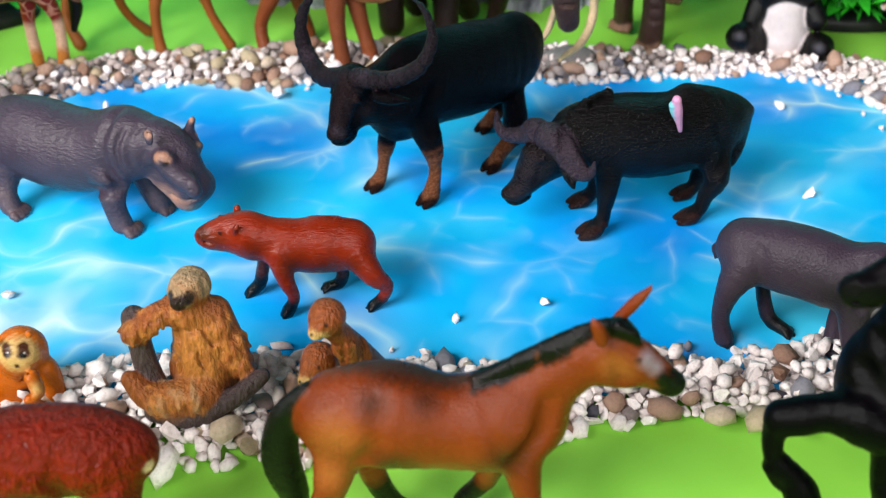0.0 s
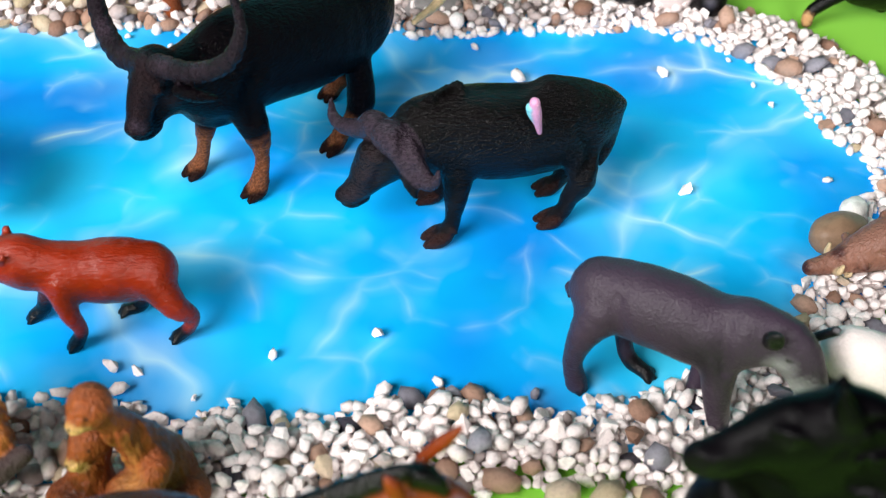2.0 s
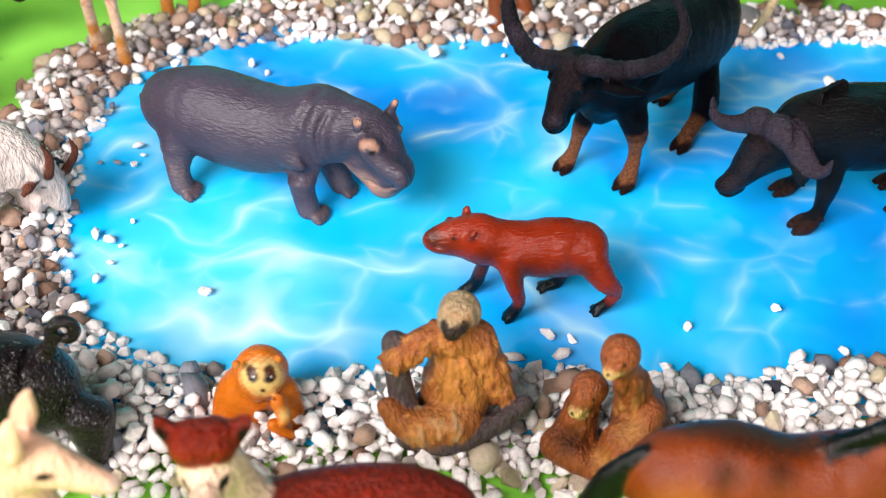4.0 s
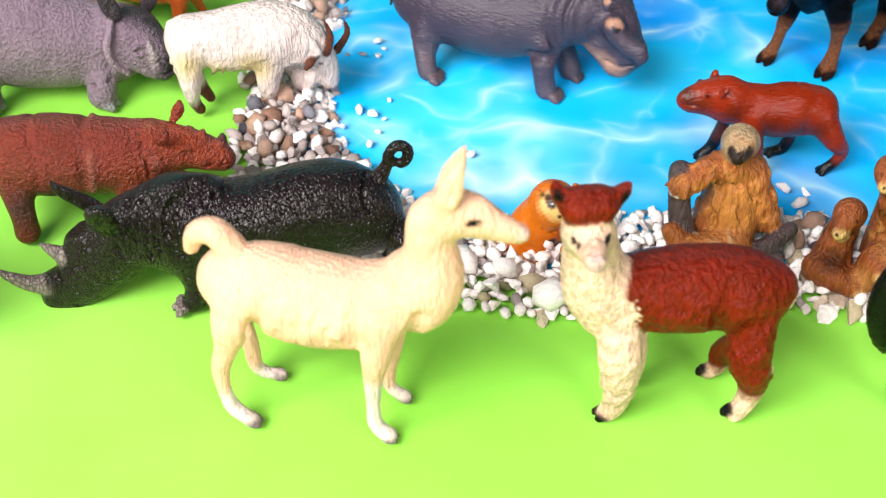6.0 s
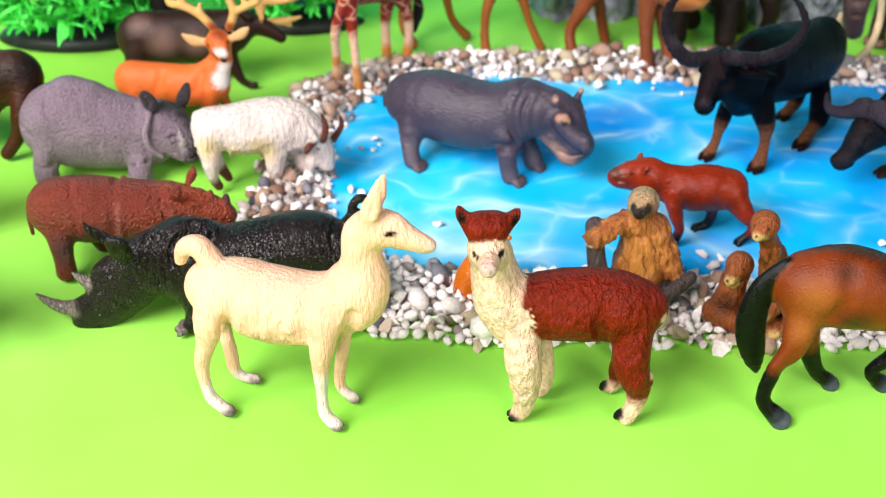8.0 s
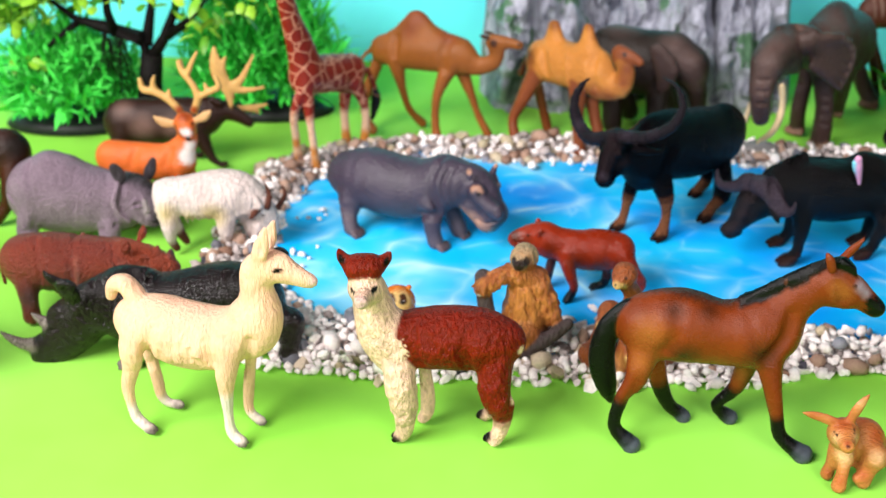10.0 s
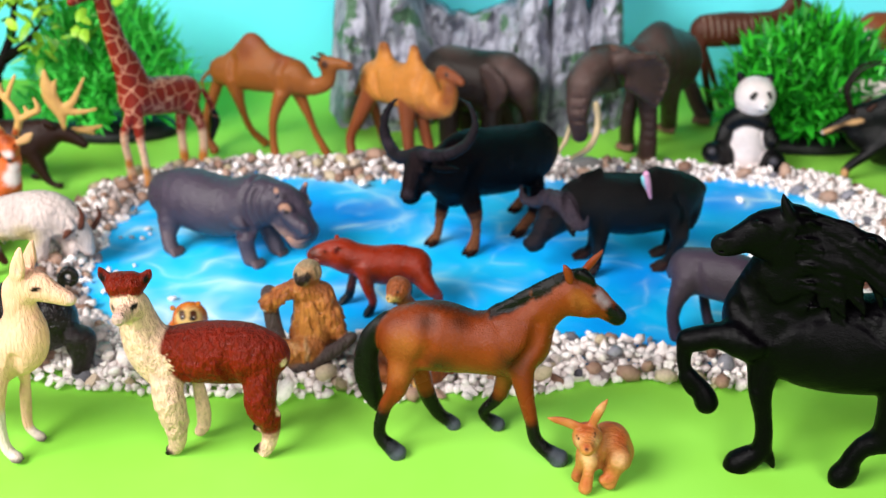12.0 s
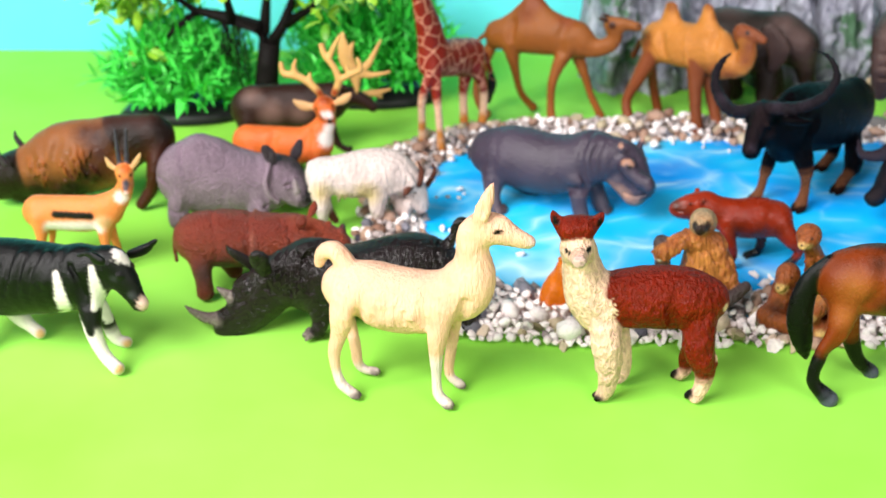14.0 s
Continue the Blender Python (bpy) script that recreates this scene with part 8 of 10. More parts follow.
def bactrian_camel_figure():
    f = Figure('bactrian_camel_figure', (-0.0698, 0.6118, 0.0000), -39.7, 1.2)
    f.tube('camellight', (-18, -0, 63.9, 15.5), (4.5, -0, 65.1, 16.9), (30.8, -0, 66.4, 15.8), k=6, w=0.8)
    f.tube('camellight', (-8.9, 0, 77.7, 10.2), (-9.7, -0, 90.2, 5.5), k=5, w=0.6)
    f.tube('camellight', (22.5, -0, 81.9, 9.1), (21.6, -0, 94.4, 4.5), k=5, w=0.6)
    f.tube('camellight', (35.3, -0, 57.9, 12.5), (51.1, -0, 58.9, 8.6), (56.7, 0, 69.9, 6.9), (53.4, 0, 78.9, 6.1), k=5, w=0.75)
    f.tube('camelred', (50.7, -0, 82.6, 6.9), (60.6, -0, 82.1, 4.8), (67.6, -0, 80.3, 3.2), w=0.75)
    f.tube('camelred', (-20.1, -4, 56.9, 8), (-30.9, -10.8, 30.6, 4.9), (-36.4, -13.7, 16.1, 3.8), (-31.4, -16.5, 4, 4.2), k=2.5)
    f.tube('camelred', (-25.3, -0.2, 46.5, 4.2), (-28.7, 11.8, 20.5, 3.8), (-27.2, 16.5, 3.7, 3.9), k=2.5)
    f.tube('camelred', (18.3, -4.8, 58, 7.8), (21, -7.7, 31.1, 4.7), (25, -7.4, 4.2, 4.4), k=2.5)
    f.tube('camelred', (19.7, 5.4, 57.9, 7.1), (25.4, 7.2, 28.3, 4.4), (34.3, 7.4, 4.2, 4.5), k=2.5)
    f.tube('camelred', (-35.6, -0, 61.1, 2.2), (-41.4, 0, 48.5, 2.6), k=2)
    f.tube('camellight', (10.9, -9.1, 77.3, 1.2), (13.3, -13, 65.8, 1.2), (15.2, -11.7, 55, 1.3), k=2)
    f.carve((34.3, -6.4, 81.5, 2.8), (35.8, -14.1, 68.8, 3.5), (37.9, -10.6, 57.7, 2.8))
    f.carve((-10.0, -12.1, 73.7, 2.9), (-6.0, -13.6, 59.5, 2.9))
    f.dab('camel', (-7.7, -1.8, 94.4, 5.9), (23.6, -0.8, 98.4, 4.1), (-23.1, -11.6, 66.5, 6), (27.6, 0.8, 91.2, 3.3), soft=4)
    f.dab('camelred', (60, -3.6, 74.5, 6.5), (58, -5, 65.1, 5.7), (47.1, -5.4, 52, 5.8), (-19.1, -10.6, 44.7, 6), (-23.3, -11.7, 62, 4.3), soft=10)
    f.dab('eye', (57.1, -4, 84.4, 1.6), soft=0.4)
    f.dab('camelred', (23.7, -11, 46.7, 9.2), (0.5, -5.7, 45.7, 6), (35.8, -8.4, 52.3, 5.8), soft=9)
    f.build('fur', 'tan two-humped camel figurine with darker legs', 'toy camel')


bactrian_camel_figure()


def dark_elephant_figure():
    f = Figure('dark_elephant_figure', (0.0000, 0.6550, 0.0000), -12.0, 1.6)
    f.tube('elephantdark', (-29.2, -0, 54.6, 26), (-6.2, 0, 53.2, 25), k=8, w=0.8)
    f.tube('elephantdark', (11.9, -0, 59.2, 19.5), (24.7, -0, 53.3, 16.8), k=7, w=0.85)
    f.tube('elephantdark', (30.3, -0, 44.5, 9.7), (35.5, -0, 23.9, 6.3), (31.4, -0, 6.9, 4.5), k=5)
    f.tube('elephant', (3.7, -20, 69, 6.1), (12, -20, 53.9, 8.7), (8.6, -20, 40, 4.4), k=2, w=0.4)
    f.tube('elephantdark', (-30.2, -9.2, 40.2, 8.8), (-27.4, -16, 7.3, 7.7), k=2.5)
    f.tube('elephantdark', (-30.2, 9.2, 40.2, 8.8), (-19.4, 16, 7.3, 7.3), k=2.5)
    f.tube('elephantdark', (4.1, -6.8, 42.2, 9), (6.2, -16, 7.2, 7.6), k=2.5)
    f.tube('elephantdark', (4.1, 6.8, 42.2, 9), (14.2, 16, 7.2, 7.2), k=2.5)
    # paler dabs put the light on back, brow and trunk into the paint
    f.dab('elephantgreylit', (-26, 5.2, 82, 15), (16, -12, 76, 10), soft=14)
    f.dab('elephantgreylit', (26, -14, 62, 10), (34, -8, 46, 6), soft=14)
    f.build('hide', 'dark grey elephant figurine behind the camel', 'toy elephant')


dark_elephant_figure()


def elephant_figure():
    f = Figure('elephant_figure', (0.1424, 0.6732, 0.0000), -125.3, 1.4)
    f.tube('elephant', (-10.9, -0, 64.2, 24.8), (18.1, -0, 72.4, 25.5), (40.3, -0, 73.2, 20.7), k=8, w=0.8)
    f.tube('elephant', (20.7, -0, 88.7, 13), k=10, w=0.7)
    f.tube('elephant', (74.8, -0, 79.2, 17.5), (107.2, -0, 84.9, 17), (120.9, -0, 84.1, 14.4), k=7, w=0.9)
    f.tube('elephant', (129.5, -0, 80, 10.8), (133.9, -0, 62.4, 8), (129.1, -0, 42.8, 6.1), k=6)
    f.tube('tusk', (132.3, 14, 69.1, 2.4), (130.4, 15.3, 52.1, 2.4), (143.5, 16.7, 40.6, 2.4), (169.1, 18, 40.7, 1.6), k=1)
    f.tube('tusk', (121.3, -12, 47.8, 2.1), (125.6, -13, 35.8, 2.1), (136.8, -14, 25.7, 1.2), k=1)
    for z, x, y, low in ((97, 88, 33, 97), (95, 80, 36, 92), (92, 75, 37, 85), (89, 74, 37, 78), (86, 75, 36, 71), (83, 77, 35, 64), (80, 80, 33, 58)):
        f.tube('elephant', (103, 14, z, 3), ((103 + x) / 2, (14 + y) / 2 + 2, (z + low) / 2, 3), (x, y, low, 2), k=5)
    f.tube('elephantgreylit', (88, 33, 97, 1.8), (75, 37, 86, 1.8), (75, 36, 71, 1.8), (80, 33, 58, 1.4), k=2)
    f.tube('elephant', (47, 4.8, 64.7, 9.7), (49.3, 12.3, 32.9, 6.7), (48.8, 12.6, 7.1, 7.5), k=2.5)
    f.tube('elephant', (36.9, -8.4, 59.7, 5.9), (39.7, -11.3, 22.8, 5.7), (35.2, -12.6, 5.7, 6), k=2.5)
    f.tube('elephant', (11.2, 8.4, 56.7, 9.6), (-4.3, 1.4, 27.6, 7.1), (-22.7, -7.2, 6.8, 7.1), k=2.5)
    f.tube('elephant', (-52.5, -10, 41.7, 6.1), (-58.9, -1.4, 17.3, 6.6), (-58.6, 7.2, 6, 6.4), k=2.5)
    f.tube('elephantbrown', (51.6, 7.6, 3.5, 3), (53.5, 7, 2.3, 2.2), k=1)
    f.tube('elephantbrown', (52.5, 11, 3.5, 3), (54.7, 10.8, 2.3, 2.2), k=1)
    f.tube('elephantbrown', (52.5, 14.3, 3.5, 3), (54.7, 14.5, 2.3, 2.2), k=1)
    f.tube('elephantbrown', (51.6, 17.7, 3.5, 3), (53.5, 18.3, 2.3, 2.2), k=1)
    f.tube('elephantbrown', (38.3, -17.8, 3.6, 3.1), (40.2, -18.4, 2.4, 2.2), k=1)
    f.tube('elephantbrown', (39.1, -14.4, 3.6, 3.1), (41.5, -14.6, 2.4, 2.2), k=1)
    f.tube('elephantbrown', (39.1, -10.9, 3.6, 3.1), (41.5, -10.7, 2.4, 2.2), k=1)
    f.tube('elephantbrown', (38.3, -7.5, 3.6, 3.1), (40.2, -6.9, 2.4, 2.2), k=1)
    f.tube('elephantbrown', (-19.8, -12.6, 3.8, 3.2), (-17.8, -13.2, 2.5, 2.3), k=1)
    f.tube('elephantbrown', (-18.9, -9, 3.8, 3.2), (-16.5, -9.2, 2.5, 2.3), k=1)
    f.tube('elephantbrown', (-18.9, -5.4, 3.8, 3.2), (-16.5, -5.2, 2.5, 2.3), k=1)
    f.tube('elephantbrown', (-19.8, -1.9, 3.8, 3.2), (-17.8, -1.2, 2.5, 2.3), k=1)
    f.tube('elephantbrown', (-55.6, 1.8, 3.8, 3.3), (-53.6, 1.1, 2.5, 2.4), k=1)
    f.tube('elephantbrown', (-54.7, 5.4, 3.8, 3.3), (-52.2, 5.2, 2.5, 2.4), k=1)
    f.tube('elephantbrown', (-54.7, 9, 3.8, 3.3), (-52.2, 9.3, 2.5, 2.4), k=1)
    f.tube('elephantbrown', (-55.6, 12.7, 3.8, 3.3), (-53.6, 13.4, 2.5, 2.4), k=1)
    f.tube('elephant', (111.6, -3, 100.7, 3.2), (99.2, 3.5, 100.3, 3.2), (99.8, 17.7, 100, 3.2), k=2)
    f.carve((109.7, 16.6, 100.9, 2.7), (104.4, 16.3, 81.0, 3.4), (44.9, -12.3, 42.6, 3.0))
    f.carve((141.3, 0.8, 72.9, 1.2), (137.6, 7.8, 73.3, 1.2), k=0.6)
    f.carve((142.0, 0.8, 64.8, 1.2), (137.4, 7.7, 65.0, 1.2), k=0.6)
    f.carve((140.5, 0.3, 55.9, 1.2), (135.7, 7.1, 56.0, 1.2), k=0.6)
    f.carve((56.4, 11.7, 41.6, 1.1), (53.1, 17.2, 40.5, 1.1), k=0.8)
    f.carve((56.5, 12.3, 34.5, 1.1), (53.5, 18.0, 33.5, 1.1), k=0.8)
    f.carve((56.5, 12.9, 27.3, 1.1), (53.3, 18.5, 26.3, 1.1), k=0.8)
    f.carve((56.6, 13.5, 20.2, 1.1), (52.9, 19.0, 19.0, 1.1), k=0.8)
    f.dab('elephantdark', (123.6, 12, 89.1, 8.7), (103.9, 21.2, 86, 4.8), (48.9, 16.1, 53.9, 8.6), soft=8)
    # lit parts of brow, trunk and back, painted paler
    f.dab('elephantgreylit', (126.7, 4.2, 96.5, 10.3), (138.3, 5.3, 83.3, 7.1), (140.1, 4.6, 67.1, 6.3), (109.8, 10, 97.7, 6.4), (39.2, 7.5, 91.8, 9.4), soft=14)
    f.dab('eye', (119.8, 13.2, 84.3, 1.6), soft=0.5)
    f.dab('elephantbrown', (93.5, 4.8, 99.2, 6.5), (87.8, 19.9, 100.6, 8.1), soft=8)
    f.build('hide', 'brown-grey elephant figurine with long tusks', 'toy elephant')


elephant_figure()


def striped_antelope_figure():
    f = Figure('striped_antelope_figure', (0.2150, 0.7500, 0.0000), 8.0, 1.2)
    f.tube('okapi', (-33.1, 0, 71.9, 14.3), (-11.3, -0, 72.8, 14.8), (10.7, 0, 73.1, 13.4), k=6, w=0.7)
    f.tube('okapi', (12.8, -0, 75.5, 10.5), (29.1, 0, 82.3, 7.6), (38.8, 0, 90.7, 6.2), k=5, w=0.7)
    f.tube('okapi', (39.5, -0, 92.6, 7.1), (50.2, 0, 89.5, 5.2), (62.2, 0, 84.3, 3.3), w=0.7)
    f.tube('okapi', (-39, -2.8, 65.6, 6.1), (-36.4, -7, 49.5, 3.3), (-24.4, -8, 3.1, 3.2), k=2.5)
    f.tube('okapi', (-39, 2.8, 65.6, 6.1), (-29.4, 7, 49.5, 2.8), (-10.4, 8, 3.1, 3.1), k=2.5)
    f.tube('okapi', (5.3, -3.6, 65.9, 6.2), (10.3, -7, 35.7, 2.9), (12.9, -8, 3.1, 3.2), k=2.5)
    f.tube('okapi', (5.3, 3.6, 65.9, 6.2), (15.3, 7, 35.7, 2.5), (22.9, 8, 3.1, 3.1), k=2.5)
    for i in range(8):
        x = -38 + 5.8 * i
        f.stripe('stripe', (x - 0.4, -2, 86 - 0.06 * i, 0.9), (x - 0.2, -8, 81, 0.9), (x + 0.6, -10, 75, 0.8), (x + 1.4, -9.6, 69, 0.5), mirror=True)
    f.tube('okapi', (41, 5, 96, 1.6), (40, 8, 100, 1.8), (39, 9, 103, 0.7), k=1, w=0.6, mirror=True)
    f.build('smooth', 'dark brown antelope figurine with pale stripes behind the bush', 'toy antelope')


striped_antelope_figure()


def panda_figure():
    f = Figure('panda_figure', (0.1956, 0.6131, 0.0000), 180.0, 1.1)
    f.tube('panda', (-0.4, -0, 15.6, 17.1), (0.6, 0, 30, 14.4), k=6)
    f.tube('panda', (-2.7, 4, 59.6, 14.9))
    f.tube('black', (11.1, 4, 40.1, 7.6), (5.8, 5.7, 44.3, 7.9), (-2.3, 7.3, 45.1, 7.9), (-9.6, 9, 42.3, 6.7), k=2)
    f.tube('black', (12.9, 2, 38.5, 6.7), (18, 7, 28.6, 5.9), (21.1, 12, 22.4, 5), k=2.5)
    f.tube('black', (-13.3, 2, 36.3, 6.3), (-17.7, 10, 26.9, 5.9), k=2.5)
    f.tube('black', (11.6, 4, 11.9, 9.4), (26.4, 16, 19.3, 8), k=3)
    f.tube('black', (-16.3, 4, 5.6, 9.4), (-19.6, 16, 12.7, 8.4), k=3)
    f.tube('black', (7.7, 0, 71.1, 3.3), (8.9, 0, 73.7, 3.3), k=1)
    f.tube('black', (-12.2, -0, 70.6, 3.3), (-13.1, -0, 72.3, 3.3), k=1)
    f.dab('eye', (0.6, 17.4, 65.4, 2), (1.4, 17.4, 64, 2.2), (2, 17.4, 62.6, 2), soft=0.4)
    f.dab('eye', (-10, 15.6, 65.4, 1.8), (-10.6, 15.4, 64, 2), (-11.2, 14.8, 62.6, 1.8), soft=0.4)
    f.tube('panda', (-6.4, 15, 57, 4.6), (-7.4, 18.4, 56, 3), k=3)
    f.dab('eye', (-7.8, 21.4, 57.4, 1.8), soft=0.4)
    f.dab('bluegrey', (28.2, 22.8, 23.2, 2.1), (-17.3, 23.6, 15.6, 2.5), soft=3)
    f.build('smooth', 'black and white panda figurine sitting upright', 'toy panda')


panda_figure()


def warthog_figure():
    f = Figure('warthog_figure', (0.2760, 0.4100, 0.0020), 186.0, 0.8)
    f.tube('warthog', (65.5, 0, 7.4, 3.5), (57, 0, 9, 5), (48, 0, 12.6, 7.8), (38, 0, 17.4, 10.6), (28, 0, 20, 12.6), k=5, w=0.9)
    f.tube('warthog', (22, 0, 22, 13), (6, 0, 24, 15), (-12, 0, 24, 15), k=7, w=0.85)
    f.tube('tusk', (57, 4, 8, 1.4), (57, 5.8, 9.5, 1.4), (56.6, 6.4, 13, 0.9), k=0.6, mirror=True)
    f.tube('tusk', (53.4, 5.2, 7, 1), (53, 7, 8.4, 0.9), (52.6, 7.2, 10, 0.5), k=0.6, mirror=True)
    f.tube('warthog', (49, 7, 14, 2.4), (49.2, 8.6, 14.2, 1.9), k=1.2, mirror=True)
    f.tube('warthog', (38.4, 6.8, 26.4, 1.5), (35, 7.6, 27.4, 1.6), k=1, mirror=True)
    f.tube('warthog', (25, 8, 28, 2), (23, 11, 33, 3), (21, 12, 38, 1), k=1.5, w=0.6, mirror=True)
    for k, (x, y) in enumerate(((20, 8), (22, -8), (-14, 8), (-11, -8))):
        f.tube('warthog', (x, y * 0.7, 18, 6), (x + 1, y, 8, 3.4), (x, y, -1, 3.2), k=3)
        f.tube('darkhide', (x + 2.4, y, -0.6, 2.2), (x + 4, y, -0.9, 1.6), k=1)
    f.tufts(('darkhide', 'bisondark'), (30, 0, 20, 10), (6, 0, 24, 15), (-12, 0, 24, 15), count=60, long=6, thick=0.8, seed=9, towards=(0, 0.3, 1))
    f.carve((65, 3, 5.6, 0.5), (58, 4.2, 6.2, 0.5), (48, 6, 7.6, 0.5), k=0.6, mirror=True)
    f.carve((60, 3.4, 11.6, 0.5), (56, 3.8, 12.6, 0.5), k=0.6, mirror=True)
    f.carve((43, 7.6, 20, 0.7), (38, 9.2, 18.5, 0.7), (35, 9.8, 14, 0.7), k=0.8, mirror=True)
    f.dab('darkhide', (69.6, 0, 7.4, 3.6), (56, 0, 14.4, 3), soft=2)
    f.dab('eye', (40.6, 8.6, 23.6, 2.2), (40.6, -8.6, 23.6, 2.2), soft=0.5)
    f.dab('darkhide', (49.3, 10.2, 14.3, 1.6), (40, 7.6, 25.4, 1.6), soft=1.5, mirror=True)
    f.build('hide', 'brown warthog figurine with white tusks at the pebbles', 'toy warthog')


warthog_figure()


def white_tapir_figure():
    f = Figure('white_tapir_figure', (0.2320, 0.3180, 0.0000), 150.0, 1.3)
    f.tube('white', (39.6, 0, 33.9, 9), (31, 0, 30.3, 12.7), (21.6, 0, 27.1, 13.1), k=7, w=0.85)
    f.tube('black', (13.1, 0, 29.2, 12.2), (5.6, 0, 33.6, 9.1), k=6, w=0.85)
    f.tube('black', (42.2, 0, 26.8, 6.5), (46.8, -0, 15.5, 5.8), (48.9, 0, 5.3, 4), k=5, w=0.8)
    f.tube('black', (36.9, 3.6, 25.2, 5.2), (35, 12, 3.4, 3.6), k=2.5)
    f.tube('black', (36.9, -3.6, 25.2, 5.2), (43, -12, 3.4, 3.4), k=2.5)
    f.tube('black', (7.8, 5.2, 28.7, 5.1), (2.5, 12, 3.6, 3.8), k=2.5)
    f.tube('black', (7.8, -5.2, 28.7, 5.1), (10.5, -12, 3.6, 3.6), k=2.5)
    f.build('smooth', 'black and white tapir figurine', 'toy tapir')


white_tapir_figure()


def sable_antelope_figure():
    f = Figure('sable_antelope_figure', (0.3330, 0.6000, 0.0000), 176.0, 1.3)
    f.tube('black', (81.1, -0, 34, 3.4), (70.8, -0, 39.2, 5.4), (57.8, -0, 47.2, 7.9), w=0.7)
    f.tube('black', (55.8, 0, 34.1, 10.9), (34.7, 0, 28.3, 19.3), (14.6, -0, 29.1, 20.1), k=5, w=0.7)
    f.tube('black', (55.5, 0, 45.1, 10), (38.2, 0, 50.2, 14.1), (21.9, -0, 48.6, 18.2), k=6, w=0.7)
    f.tube('black', (17.6, -0, 46.6, 19.9), (-6.2, 0, 46.7, 19), (-29.8, -0, 47.6, 18.1), k=6, w=0.8)
    f.tube('bisondark', (64.8, 4, 51.4, 2.17), (70.1, 4, 65.5, 1.88), (66.4, 4, 78.4, 1.5), (54.7, 4, 86.8, 1.2), (35.1, 4, 86.6, 0.6), k=1, mirror=True)
    f.tube('black', (32, 6.4, 38, 7.5), (46, 8.7, 24.4, 4.7), (63, 9.3, 10, 3.3), (64.6, 10, 3, 3.2), k=2.5)
    f.tube('black', (21.4, -8, 32.6, 9.1), (21.9, -9, 11.9, 4.4), (19.6, -10, 3.9, 4.1), k=2.5)
    f.tube('black', (-25, 7.2, 40.3, 8.1), (-30.3, 9, 21.1, 4.3), (-33.2, 10, 3.7, 4), k=2.5)
    f.tube('black', (-25, -7.2, 40.3, 8.1), (-26.3, -9, 21.1, 3.7), (-25.2, -10, 3.7, 3.8), k=2.5)
    f.tube('bisonrear', (54.5, 8, 54.5, 1.47), (50, 8, 58.9, 1.12), k=1, mirror=True)
    f.stripe('sand', (82, 2, 34, 1.6), (74, 5, 39.6, 1.8), (64, 6.6, 44, 2.2), (58, 7, 46, 1.6), mirror=True)
    f.dab('white', (83.6, 0, 33, 2), soft=1)
    f.dab('sand', (66.2, 12.3, 5.6, 3.8), soft=2)
    f.build('smooth', 'black antelope figurine with long backswept horns', 'toy antelope')


sable_antelope_figure()


def pale_antelope_figure():
    f = Figure('pale_antelope_figure', (0.3470, 0.6480, 0.0000), 178.0, 1.4)
    f.tube('sand', (90, -0, 37, 3.2), (82, -0, 44, 4.8), (72, -0, 51, 6.3), k=4, w=0.7)
    f.tube('white', (70, 0, 52, 7.6), (48, -0, 50, 11.5), (19.3, -0, 47, 15), (-16.7, -0, 47, 15), k=6, w=0.75)
    f.tube('sand', (72, 6, 57, 2), (69, 9, 61, 1.2), k=1.5, mirror=True)
    f.tube('bisondark', (74, 3, 57, 1.6), (68, 4, 68, 1.3), (60, 5, 76, 0.6), k=1, mirror=True)
    f.tube('white', (37.8, 5, 40, 6.4), (36, 8.4, 20, 3.4), (34.4, 9, 2.9, 3.1), k=2.5)
    f.tube('white', (37.8, -5, 40, 6.4), (39, -8.4, 20, 3.4), (40.4, -9, 2.9, 3), k=2.5)
    f.tube('white', (-15.7, 7, 38, 7), (-18, 8.6, 18, 3.6), (-19.6, 9, 2.9, 3.1), k=2.5)
    f.tube('white', (-15.7, -7, 38, 7), (-15, -8.6, 18, 3.6), (-13.6, -9, 2.9, 2.9), k=2.5)
    f.dab('camelred', (92, 0, 40, 3), soft=3)
    f.dab('eye', (78, 4, 53, 1.2), soft=0.4, mirror=True)
    f.build('smooth', 'cream white antelope figurine with tan face', 'toy antelope')


pale_antelope_figure()


def brown_antelope_figure():
    f = Figure('brown_antelope_figure', (0.3600, 0.7900, 0.0000), 2.0, 1.6)
    f.tube('camelred', (-24.3, 0, 61.7, 16.8), (1.5, -0, 60.2, 17.8), (25.7, -0, 61.7, 15.8), k=6, w=0.75)
    f.tube('camelred', (27.2, 0, 66.7, 9.9), (40.6, 0, 86.6, 6.8), (46, 0, 96.3, 5.8), w=0.7)
    f.tube('camelred', (46, 0, 96.3, 6.3), (61.4, 0, 91.5, 3.9), w=0.7)
    f.tube('white', (-31.6, -3.8, 55.1, 7.1), (-30.5, -7.5, 35.9, 3.4), (-24.7, -8, 2.7, 2.9), k=2.5)
    f.tube('white', (-31.6, 3.8, 55.1, 7.1), (-25.5, 7.5, 35.9, 2.9), (-14.7, 8, 2.7, 2.7), k=2.5)
    f.tube('white', (22.6, -5.4, 52.7, 6), (27.6, -7.5, 30.9, 3), (31.6, -8, 2.7, 2.9), k=2.5)
    f.tube('white', (22.6, 5.4, 52.7, 6), (31.6, 7.5, 30.9, 2.6), (39.6, 8, 2.7, 2.7), k=2.5)
    f.dab('white', (-35.1, -9.9, 54.3, 10.8), (-3.7, -2.5, 42.2, 11.9), (15.8, -3, 42.3, 10.9), soft=5)
    f.build('smooth', 'reddish brown antelope figurine with white rump', 'toy antelope')


brown_antelope_figure()


